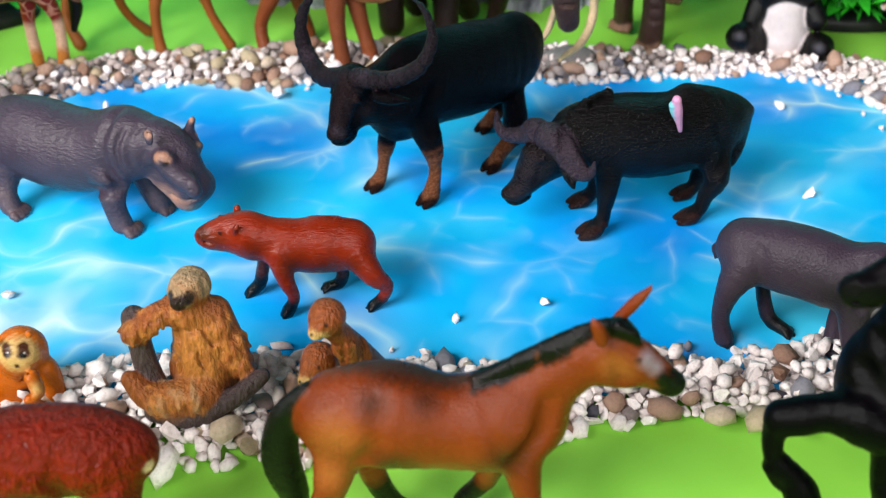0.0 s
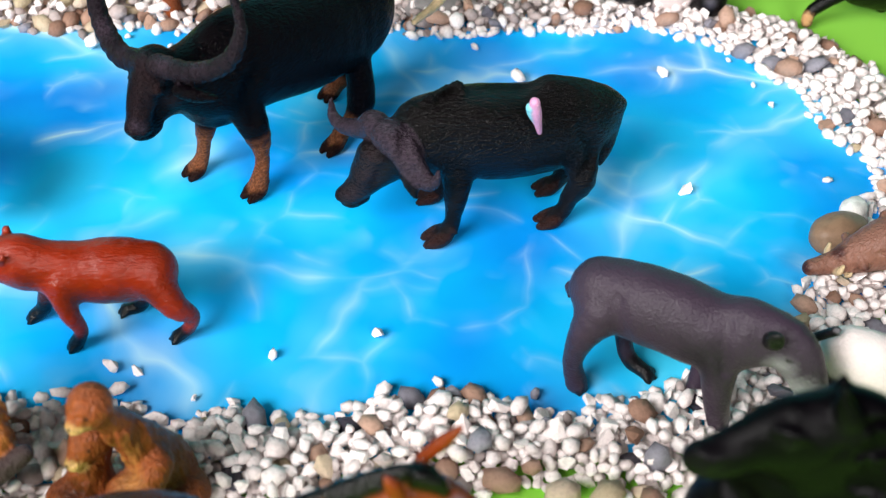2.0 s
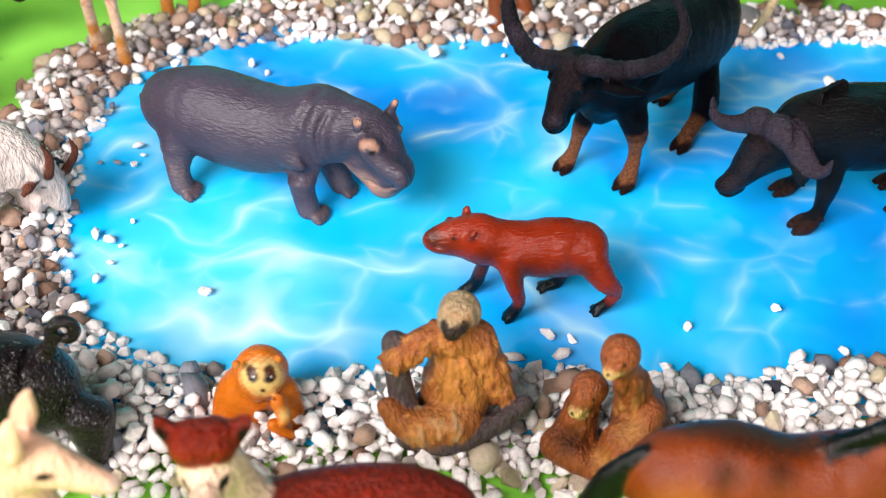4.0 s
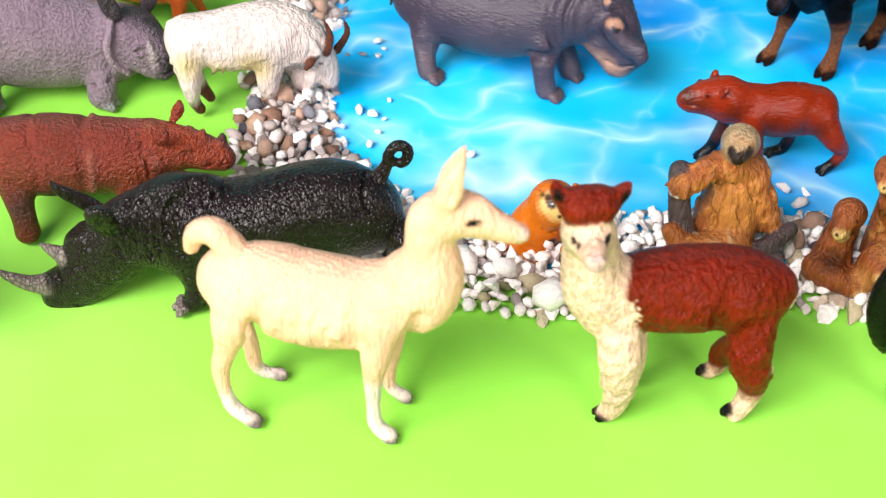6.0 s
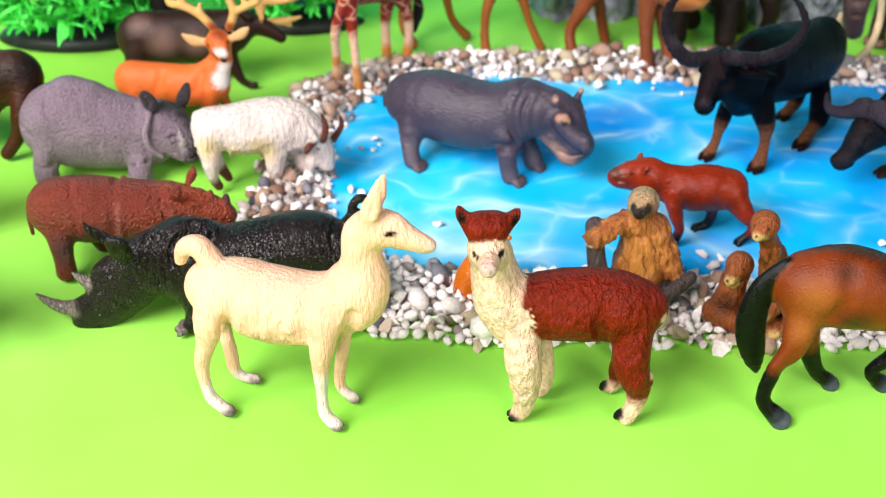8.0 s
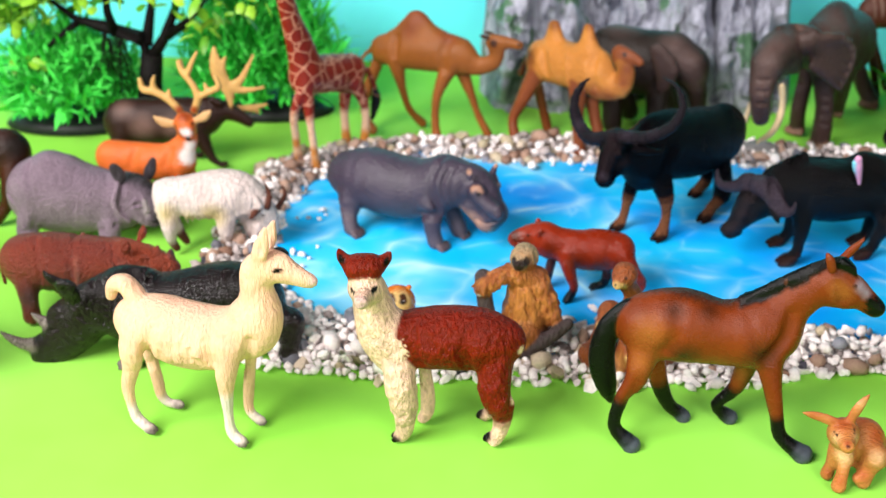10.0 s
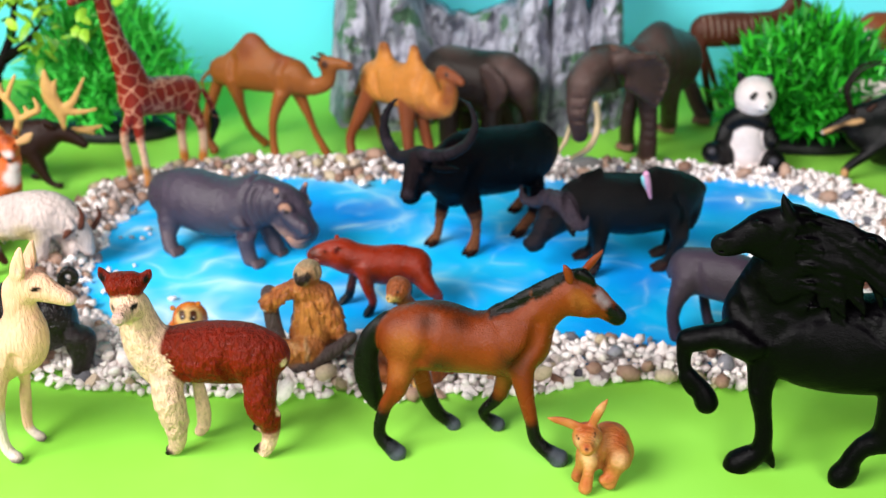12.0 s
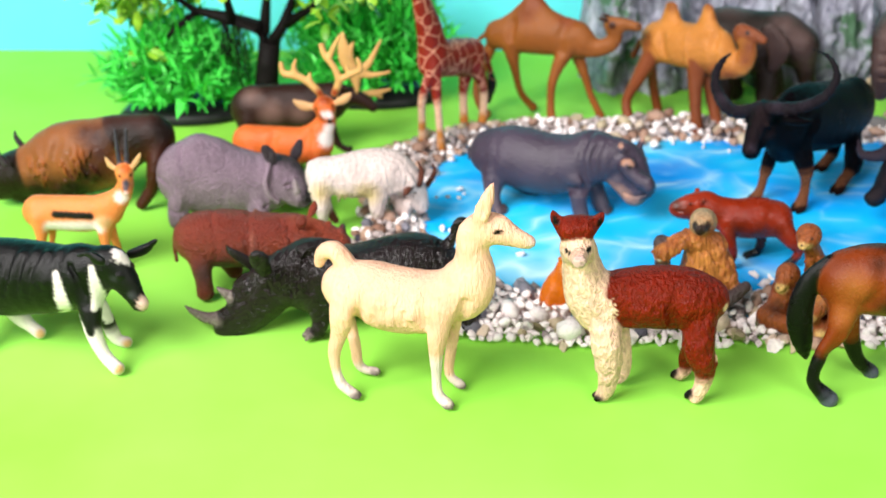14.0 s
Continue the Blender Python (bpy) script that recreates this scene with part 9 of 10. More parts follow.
def deer_figure():
    f = Figure('deer_figure', (-0.3450, 0.4920, 0.0000), -6.0, 1.1)
    f.tube('deer', (-27.8, -0, 29.9, 12.2), (-9.4, -0, 29.3, 12.5), (10, -0, 28.9, 12.8), (20.7, 0, 30.3, 11.1), k=6, w=0.8)
    f.tube('deer', (20.2, 0, 35.7, 10), (27.6, 0, 45.9, 7.3), (27.8, 0, 54, 6.3), k=5, w=0.75)
    f.tube('deer', (28.3, -2, 59.3, 6.9))
    f.tube('deer', (30, -4, 55.7, 5.2), (34.8, -12, 53.4, 3.2))
    f.tube('sand', (21, -2, 57.8, 2.3), (13.2, -2, 58.4, 3.6), (7.4, -2, 61.5, 1.3), k=2, w=0.5)
    f.tube('sand', (36.7, -2, 61.2, 2.3), (43.1, -2, 64.4, 3.2), (46.8, -2, 68, 1.3), k=2, w=0.5)
    f.tube('deer', (-24.6, -4, 25.2, 6.8), (-28.7, -9, 6.8, 2.6), (-32.1, -10, 2.5, 2.6), k=2.5)
    f.tube('deer', (-24.6, 4, 25.2, 6.8), (-23.7, 9, 6.8, 2.3), (-22.1, 10, 2.5, 2.5), k=2.5)
    f.tube('deer', (21.5, -4.8, 28.5, 6), (20.5, -9, 10.5, 2.6), (18.8, -10, 2.5, 2.6), k=2.5)
    f.tube('deer', (21.5, 4.8, 28.5, 6), (26.5, 9, 10.5, 2.2), (30.8, 10, 2.5, 2.5), k=2.5)
    f.tube('antler', (25.7, -2, 67.6, 2.6), (18.1, -2, 75.2, 2.6), (8.7, -2, 79.5, 2.6), (1.8, -2, 80.4, 2.3), (0.4, -2, 87.4, 1.5), k=1)
    f.tube('antler', (10.6, -2, 78.8, 2.3), (9.1, -2, 84.6, 1.9), (10.8, -2, 90, 1.1), k=1)
    f.tube('antler', (19.3, -2, 75.2, 2.3), (19.8, -2, 81.1, 1.1), k=1)
    f.tube('antler', (35.9, -2, 68, 2.6), (39.6, -2, 77.1, 2.6), (36.4, -2, 86.3, 2.2), (31.1, -2, 93.7, 2.2), (28.6, -2, 100.5, 1.5), k=1)
    f.tube('antler', (39.6, -2, 77.1, 2.2), (49.5, -2, 82.1, 2.2), (54.7, -2, 85.4, 2.2), (52.8, -2, 92.5, 1.1), k=1)
    f.tube('antler', (33.6, -2, 91.2, 1.9), (37.2, -2, 98.9, 1.8), (42.4, -2, 107.7, 1.1), k=1)
    f.tube('antler', (46.8, -2, 81.3, 1.9), (45.2, -2, 86.6, 1.1), k=1)
    f.tube('antler', (30.6, 0, 94.3, 1.5), (29.9, 0, 100.7, 1.1), k=1)
    f.carve((-6.6, -8.3, 39.2, 2.3), (-10.6, -11.3, 27.7, 2.3))
    f.carve((17.6, -7.7, 40.6, 2.3), (14.1, -11.4, 29.4, 2.3))
    f.dab('deerdark', (26.5, -4.5, 68.5, 3), (36.7, -4.7, 69, 3), (31.4, -2.2, 69.9, 3.4), soft=3)
    f.dab('eye', (23.9, -7.3, 58.4, 1.3), (34.7, -4.7, 59.8, 1.3), soft=0.4)
    f.dab('eye', (35.2, -15.3, 53.4, 2.3), soft=0.6)
    f.dab('white', (34.6, -12.3, 56.9, 2.9), (29, -4.3, 36.4, 6), (31.6, -4.4, 43.7, 4), (29.6, -11.2, 55.1, 2.6), soft=3)
    f.dab('deerdark', (29.9, -5.7, 65, 3.9), soft=4)
    f.dab('deerdark', (17.9, -9.9, 20.8, 6), soft=9)
    f.build('smooth', 'orange-brown stag figurine with branched antlers', 'toy deer')


deer_figure()


def moose_figure():
    f = Figure('moose_figure', (-0.3350, 0.5600, 0.0000), 8.0, 1.3)
    f.tube('mooseb', (-48.1, -0, 33.6, 17.4), (-27.4, -0, 33.5, 17.5), (-6.7, 0, 33.5, 17.5), (5.9, 0, 35.6, 14.1), k=7, w=0.75)
    f.tube('mooseb', (10.3, 0, 39.7, 10.8), (22.8, -0, 40.1, 7.1), (32.9, 0, 35.3, 5), (38.9, 0, 30.6, 3.8), k=5, w=0.75)
    f.tube('mooseb', (-51.9, -5.2, 27.2, 8.6), (-58.1, -11, 5.9, 4.3), (-61.3, -12, 3.8, 4), k=2.5)
    f.tube('mooseb', (-51.9, 5.2, 27.2, 8.6), (-52.1, 11, 5.9, 3.7), (-49.3, 12, 3.8, 3.8), k=2.5)
    f.tube('mooseb', (1.5, -4.8, 28.5, 7.9), (10.6, -8.7, 8.5, 3.2), (16.7, -9.3, 2.5, 2.2), (20.4, -10, 2.3, 2.4), k=2.5)
    f.tube('mooseb', (1.5, 4.8, 28.5, 7.9), (2.6, 8.7, 8.5, 2.8), (0.7, 9.3, 2.5, 1.9), (-3.6, 10, 2.3, 2.3), k=2.5)
    f.tube('antler', (28.1, -5, 45.8, 2.1), (27.1, -5, 56.6, 4.1), (22.4, -5, 67.3, 5.7), (20.2, -5, 77.9, 4.5), (20.1, -5, 88.2, 1.6), k=2, w=0.5)
    f.tube('antler', (28, -5, 58.6, 3.7), (36.5, -5, 64.6, 2.9), (41.8, -5, 72.8, 2), (47.1, -5, 82.2, 1.2), k=2, w=0.6)
    f.tube('antler', (30, -5, 57.7, 2.9), (40.2, -5, 56.9, 2.5), (52.6, -5, 58.5, 1.2), k=2, w=0.6)
    f.tube('antler', (23.9, -5, 71.5, 2.4), (27.3, -5, 81.7, 1.2), k=2)
    f.tube('antler', (31, 8, 39.2, 2.1), (39.4, 8, 38.9, 2.5), (52.1, 8, 41.4, 1.3), k=2)
    f.tube('antler', (39.4, 8, 38.9, 2.1), (45.5, 8, 35.5, 1.3), k=2)
    f.tube('mooseb', (20, -6, 47.4, 2.5), (15.3, -6, 51, 2.5), k=2)
    f.dab('mooselight', (-48.1, -9.1, 46.2, 5.7), (-34.7, -13.1, 34.1, 8.2), (-14.3, -13.1, 33.2, 7.4), soft=10)
    f.build('smooth', 'dark brown moose figurine with palmate antlers', 'toy moose')


moose_figure()


def bison_figure():
    f = Figure('bison_figure', (-0.4980, 0.4530, 0.0000), 184.0, 1.2)
    f.tube('bisonrear', (-70.1, -0, 47.2, 15.6), (-49.9, -0, 44.4, 17.9), k=7, w=0.75)
    f.tube('bison', (-35.4, 0, 35.9, 24), (-14, 0, 32.3, 25.6), (2.4, -0, 25.3, 21.9), k=7, w=0.75)
    f.tube('bisondark', (12.2, -0, 23.4, 17.4), (25.9, 0, 21.6, 15.9), (34.7, 0, 15.6, 11.4), k=5, w=0.8)
    f.tube('bisondark', (22.5, 0, 9.2, 7.6), (11.8, 0, 4.8, 7.6))
    f.tube('darkgrey', (23.1, 16, 36.2, 2.2), (26.3, 16, 42.2, 1.8), (26.1, 16, 47.3, 0.7), k=1, mirror=True)
    f.tube('bisonrear', (-75.4, 3.4, 42.6, 8.6), (-72.8, 9.7, 27.8, 6.1), (-68.1, 10.3, 14, 4.2), (-60.3, 11, 3.7, 3.9), k=2.5)
    f.tube('bisonrear', (-75.4, -3.4, 42.6, 8.6), (-77.4, -9.7, 27.8, 5.2), (-77.4, -10.3, 14, 3.6), (-74.3, -11, 3.7, 3.7), k=2.5)
    f.tube('bisondark', (-15.3, 9, 17.2, 7.6), (-10.7, 10, 5.3, 4.6), (-7.5, 11, 4.5, 4.7), k=2.5)
    f.tube('bisondark', (-15.3, -9, 17.2, 7.6), (-3.7, -10, 5.3, 3.9), (6.5, -11, 4.5, 4.5), k=2.5)
    f.carve((-12.8, 15.6, 51.1, 3.1), (-8.4, 20.7, 37.5, 3.7), (-8.3, 18.2, 20.6, 3.2))
    f.carve((-54.9, 13.8, 53.4, 3.1), (-50.0, 17.3, 39.3, 3.7))
    f.tufts(('bison', 'tan'), (-35.4, 0, 35.9, 19.5), (-14, 0, 32.3, 20.5), (2.4, 0, 25.3, 18), count=70, long=7, thick=1.1, seed=8, towards=(0, 1, 0.3))
    f.dab('bisondark', (-31.6, 17.5, 27.8, 9.6), (-17.3, 15.2, 13, 14.9), (6, 13.2, 12.6, 13.5), (-80.8, 6.8, 54.2, 11), soft=12)
    f.dab('bisonrear', (-38, 13, 52, 7), (-40, 17, 42, 8), (-39, 17, 30, 7), (-30, 12, 56, 5), soft=12)
    f.dab('bisondark', (-52, 13, 54, 9), (-62, 12, 50, 9), soft=12)
    f.build('fur', 'brown bison figurine with shaggy dark head', 'toy bison')


bison_figure()


def gazelle_figure():
    f = Figure('gazelle_figure', (-0.4550, 0.3620, 0.0000), -3.0, 0.9)
    f.tube('gazelle', (-11.6, -0, 35.6, 10.7), (1.7, 0, 35.4, 11), (15.8, -0, 35.5, 11.3), (28.2, -0, 37.1, 9.9), k=5, w=0.75)
    f.tube('gazelle', (32.3, -0, 40.9, 8.6), (40.4, -0, 48.3, 5.9), (43.9, -0, 55.6, 4.9), w=0.75)
    f.tube('gazelle', (45.2, -2, 63.5, 5.2), k=3)
    f.tube('gazelle', (45.6, -3, 59.4, 3.9), (47.5, -8, 53.8, 2.6), k=3)
    f.tube('sand', (40.2, -1, 64.7, 1.6), (36.9, -1, 67.3, 1.9), (34.9, -1, 71.4, 1), k=1, w=0.6)
    f.tube('sand', (50, -1, 66.4, 1.6), (53.3, -1, 70.3, 1.9), (56, -1, 74.8, 1), k=1, w=0.6)
    f.tube('bluegrey', (42.9, -1, 66.5, 1.3), (42.9, -1, 68, 1.6), (42.8, -1, 70.2, 1.3), (42.7, -1, 72.7, 1.5), (42.7, -1, 75.4, 1.2), (42.7, -1, 77.9, 1.4), (42.7, -1, 80.5, 1.1), (42.7, -1, 83.3, 1.1), (42.8, -1, 86.1, 0.8), (42.9, -1, 88.4, 0.8), (42.9, -1, 90.1, 0.5), k=1)
    f.tube('bluegrey', (45.8, 1, 66.1, 1.3), (46, 1, 67.6, 1.6), (46.2, 1, 69.7, 1.3), (46.5, 1, 72.2, 1.5), (46.8, 1, 74.7, 1.2), (47.1, 1, 77.2, 1.4), (47.5, 1, 79.8, 1.1), (47.8, 1, 82.7, 1.1), (48.2, 1, 85.4, 0.8), (48.5, 1, 87.8, 0.8), (48.7, 1, 89.5, 0.5), k=1)
    f.tube('gazelle', (-10.4, -4.4, 34.7, 6.1), (-11.2, -6.3, 18.3, 2.6), (-16.1, -6.7, 7, 2), (-15.1, -7, 1.8, 1.9), k=2.5)
    f.tube('gazelle', (-10.4, 4.4, 34.7, 6.1), (-10.2, 6.3, 18.3, 2.2), (-14.1, 6.7, 7, 1.7), (-12.1, 7, 1.8, 1.8), k=2.5)
    f.tube('gazelle', (28.4, -3.6, 33.7, 5.4), (28.5, -6.3, 16.2, 2.3), (30.4, -6.7, 5.3, 2), (31.9, -7, 1.8, 1.9), k=2.5)
    f.tube('gazelle', (26.5, 3.4, 31.7, 4.6), (30, 5.7, 12.3, 2), (31.1, 6.3, 2.5, 1.8), (32.6, 7, 1.9, 2), k=2.5)
    f.dab('black', (1.3, -8.1, 37.9, 2.3), (3.8, -8.2, 37.9, 2.3), (6.2, -8.2, 37.9, 2.3), (8.7, -8.3, 37.9, 2.3), (11.1, -8.3, 37.9, 2.3), (13.5, -8.3, 37.8, 2.3), (15.9, -8.3, 37.8, 2.3), (18.3, -8.1, 37.7, 2.3), (20.6, -8, 37.6, 2.3), (22.9, -7.9, 37.5, 2.3), soft=1.2, mirror=True)
    f.dab('white', (-3.4, -6.8, 29.1, 3.7), (1, -7, 29.4, 3.6), (5.3, -7.1, 29.7, 3.6), (9.6, -7.3, 29.9, 3.6), (13.9, -7.5, 30.2, 3.6), (18.1, -7.4, 30.3, 3.6), (21.9, -6.6, 30.1, 3.6), (27.1, -8.8, 31.3, 3.6), soft=4, mirror=True)
    f.dab('eye', (44.5, -7.2, 63.2, 1), (50, -4.2, 62.8, 1), soft=0.3)
    f.dab('deer', (47.3, -5, 67.2, 2.9), soft=2)
    f.dab('bluegrey', (47.7, -7.5, 58.9, 2.3), (47.7, -9.3, 56.5, 1.9), soft=2)
    f.dab('sand', (31.1, -8.2, 33.7, 3.9), (-11.3, -8.8, 15.7, 3), (-14.5, -8.2, 0.2, 4.1), (30.3, -8.3, 13.6, 4), (33, -8, 0.4, 4), soft=4)
    f.dab('white', (42.1, -4.3, 48.5, 3.9), (47.7, -10.6, 53.2, 1.3), soft=3)
    f.build('smooth', 'tan gazelle figurine with a black side stripe', 'toy gazelle')


gazelle_figure()


def cow_figure():
    f = Figure('cow_figure', (-0.4144, 0.2627, 0.0000), -9.8, 1.0)
    f.tube('black', (-55.3, 0, 39.7, 19.3), (-34.7, 0, 41.9, 20.9), (-19.6, 0, 43.5, 20.2), (-1.5, -0, 44.8, 18.3), (13.1, 0, 46.4, 15.3), k=7, w=0.8)
    f.tube('black', (15.8, 0, 52.1, 13), (27.2, -0, 54.9, 10.1), k=6, w=0.75)
    f.tube('black', (31.9, -0, 55.4, 9.4), (37.6, -1, 48.6, 7.4), (42.4, -2, 41, 5.2), (45, -2.6, 37, 4.7), k=5, w=0.8)
    f.tube('black', (35.5, 12, 56.2, 2.6), (43.2, 12, 59.5, 2.8), (50.7, 12, 65.5, 1.1), k=2, w=0.6)
    f.tube('black', (37.4, -18, 67.4, 2.7), (32.3, -18, 69, 3.2), (26.3, -18, 69.3, 1.3), k=2, w=0.6)
    f.tube('black', (18.4, -4.2, 40.4, 7), (21.1, -10.2, 22.7, 4.4), (25.8, -11.3, 9.8, 3.4), (32.8, -12.5, 3.3, 3.5), k=2.5, change=(1, 'white'))
    f.tube('black', (14.2, 6.6, 36.6, 3.7), (17.5, 10.2, 12.3, 3.8), (19.9, 11.3, 5.1, 3.1), (24.2, 12.5, 2.9, 3.1), k=2.5, change=(1, 'white'))
    f.tube('black', (-45.8, 7.4, 28.7, 6.2), (-35.6, 9.7, 13.1, 4.7), (-31.3, 10.3, 8, 3.4), (-26.5, 11, 3.3, 3.4), k=2.5, change=(1, 'white'))
    f.tube('black', (-55.1, -5.8, 30.3, 8.7), (-52.6, -9.7, 8.2, 5.1), (-53.6, -10.3, 4.2, 3.6), (-48.1, -11, 3.5, 3.7), k=2.5, change=(1, 'white'))
    f.tube('black', (-12.9, -7.3, 60.7, 0.7), (-14.9, -11.5, 56.3, 0.8), (-19.2, -15.4, 48.3, 0.6), k=4)
    f.tube('black', (-6.4, -6.5, 61, 0.7), (-8.3, -10.9, 56.6, 0.8), (-12.6, -14.7, 48.7, 0.6), k=4)
    f.tube('black', (0.1, -5.7, 61.2, 0.7), (-1.6, -10.3, 57.1, 0.8), (-5.9, -14.1, 49.1, 0.6), k=4)
    f.tube('black', (6, -4.1, 61.1, 0.7), (4.5, -9.1, 57.1, 0.8), (0.9, -13.7, 49.6, 0.6), k=4)
    f.tube('black', (13.8, -5.1, 62.3, 0.7), (10.8, -8.1, 57.2, 0.8), (7.1, -12.5, 49.7, 0.6), k=4)
    f.tube('black', (37.8, -6.9, 53.3, 0.8), (38.9, -6.3, 54.1, 0.9), (39.9, -6, 53, 0.8), k=1, mirror=True)
    f.carve((30.8, -20.7, 68.7, 2.3), (19.9, -12.6, 51.2, 2.8), (21.0, -13.0, 38.9, 2.4))
    f.carve((42.2, -9.5, 39.4, 0.8), (44.5, -3.9, 33.4, 0.8), k=0.6)
    f.dab('eye', (39, -6.7, 53, 1.1), soft=0.3, mirror=True)
    f.dab('white', (38, -1.9, 63.2, 4.1), (40.9, -0.1, 60.2, 3.3), soft=1)
    f.dab('pinkish', (48.2, -3.3, 37.7, 3.9), soft=2)
    f.dab('white', (7.2, -11.4, 53.9, 1.7), (7.5, -11.9, 52.6, 1.8), (7.8, -12.4, 51.3, 1.9), (7.9, -12.7, 49.9, 2.1), (8, -12.9, 48.4, 2.2), (8.1, -13.1, 45.9, 2.6), (8.1, -13, 43.2, 3), (7.7, -12.5, 40.3, 3.4), (7.7, -11.5, 37.4, 3.4), (7, -9.8, 34, 3.4), (4.8, -5.9, 29.2, 3.4), (5.2, -4.6, 26.2, 3.5), (12.9, -13.4, 29.8, 3.5), (13.5, -12.4, 27, 3.6), (15.6, -13.4, 25.5, 3.7), (17.6, -13, 23.4, 3.9), (21, -14.7, 22.6, 4), (23.2, -14.5, 20.6, 4.2), soft=1)
    f.dab('white', (24.9, -7.7, 57, 1.7), (25.2, -8, 55.2, 1.9), (25.3, -8, 53.3, 2.2), (25.3, -7.8, 51.2, 2.5), (25.1, -7.4, 49, 2.8), (25.2, -7.6, 47.1, 2.7), (25.2, -7.6, 45.2, 2.7), (25, -7.4, 43.1, 2.6), (24.8, -7.2, 41, 2.5), (24.6, -8.1, 39.3, 2.3), (24.4, -8.9, 37.5, 2.2), (24.2, -9.8, 35.9, 2), soft=1)
    f.dab('white', (25.6, -6.5, 42.3, 3.4), (25.5, -5, 37.5, 3.8), (18.9, 6.1, 26.6, 4.3), (19.5, 7, 23.6, 4.2), (20.1, 7.9, 20.7, 4.1), soft=1)
    f.dab('white', (-40.5, 4.8, 15.2, 7.8), (-31.9, 6.7, 13.4, 4.8), soft=3)
    f.dab('eye', (39, -6.7, 53.3, 1.1), soft=0.4)
    f.dab('sand', (35.4, -14.8, 4.2, 2.8), (26.2, 10.1, 3.5, 2.7), (-24.1, 8.5, 4, 2.7), soft=2)
    f.dab('black', (19.6, -12.9, 32.2, 2.5), (20.1, -13.2, 30.5, 2.5), (20.6, -13.5, 28.8, 2.4), (21.2, -13.9, 27.1, 2.4), (21.7, -14.1, 25.4, 2.3), (22.1, -14.4, 23.7, 2.3), soft=1)
    for i in range(5):
        f.carve((-30 + 6.4 * i, -11, 58.6 + 0.6 * i, 0.8), (-32 + 6.4 * i, -15.4, 50, 1), (-35 + 6.4 * i, -16.4, 41, 0.8), k=1.4)
    f.carve((14, -9, 58, 1), (18, -10.6, 50, 1.2), (20, -10, 42, 1), k=1.5)
    # bluish dabs paint a sheen on cheek and muzzle
    f.dab('bluegrey', (36, -9.4, 52, 2), (43.4, -6.6, 43, 1.6), soft=3)
    f.build('smooth', 'black and white cow figurine', 'toy cow')


cow_figure()


# ---------------------------------------------------------------- pebble banks


def pebble_shape(seed, angular):
    """A small stone of about radius 1: worn round (0), a chip with soft edges (1) or one with sharp faces (2)."""
    rng = random.Random(seed)
    squash = Vector((1.2, rng.uniform(0.7, 1.0), rng.uniform(0.55, 0.85)))
    bm = bmesh.new()
    if angular == 2:
        for _ in range(15):
            p = Vector((rng.gauss(0, 1), rng.gauss(0, 1), rng.gauss(0, 1))).normalized() * rng.uniform(0.82, 1.08)
            bm.verts.new(Vector((p.x * squash.x, p.y * squash.y, p.z * squash.z)))
        bmesh.ops.convex_hull(bm, input=bm.verts)
    else:
        bmesh.ops.create_icosphere(bm, subdivisions=1, radius=1.0)
        cuts = [(Vector((rng.gauss(0, 1), rng.gauss(0, 1), rng.gauss(0, 1))).normalized(), rng.uniform(0.6, 0.85) if angular else rng.uniform(0.7, 0.92)) for _ in range(7 if angular else 4)]
        shift = Vector((rng.uniform(0, 50), 0, 0))
        for v in bm.verts:
            p = v.co * (1 + (0.42 if angular else 0.25) * noise.noise(v.co * (1.7 if angular else 1.2) + shift))
            for n, d in cuts:
                p -= n * max(p.dot(n) - d, 0) * 0.8
            v.co = Vector((p.x * squash.x, p.y * squash.y, p.z * squash.z))
    bm.verts.index_update()
    used = [v for v in bm.verts if v.link_faces]
    order = {v: k for k, v in enumerate(used)}
    points, faces = [v.co.copy() for v in used], [tuple(order[v] for v in q.verts) for q in bm.faces]
    bm.free()
    return points, faces


SHAPES = [pebble_shape(k, k % 3) for k in range(24)]
STONES = list(PEBBLES)


def bank_width(angle):
    """How broad the pebble bank is outside the pond's edge."""
    d = math.degrees(angle) % 360
    table = ((0, 0.062), (25, 0.05), (40, 0.042), (70, 0.05), (110, 0.055), (140, 0.056), (165, 0.046), (185, 0.04), (205, 0.058), (225, 0.062), (240, 0.052), (270, 0.048), (300, 0.045), (325, 0.05), (345, 0.06), (360, 0.062))
    for (a, u), (b, v) in zip(table, table[1:]):
        if a <= d <= b:
            return u + (v - u) * (d - a) / (b - a)
    return 0.05


def bank_reach(angle):
    """How far the pebbles lie over the pond's edge, on its front shore."""
    d = math.degrees(angle) % 360
    table = ((0, 0.0), (195, 0.0), (208, 0.024), (228, 0.027), (240, 0.016), (258, 0.006), (280, 0.0), (360, 0.0))
    for (a, u), (b, v) in zip(table, table[1:]):
        if a <= d <= b:
            return u + (v - u) * (d - a) / (b - a)
    return 0.0


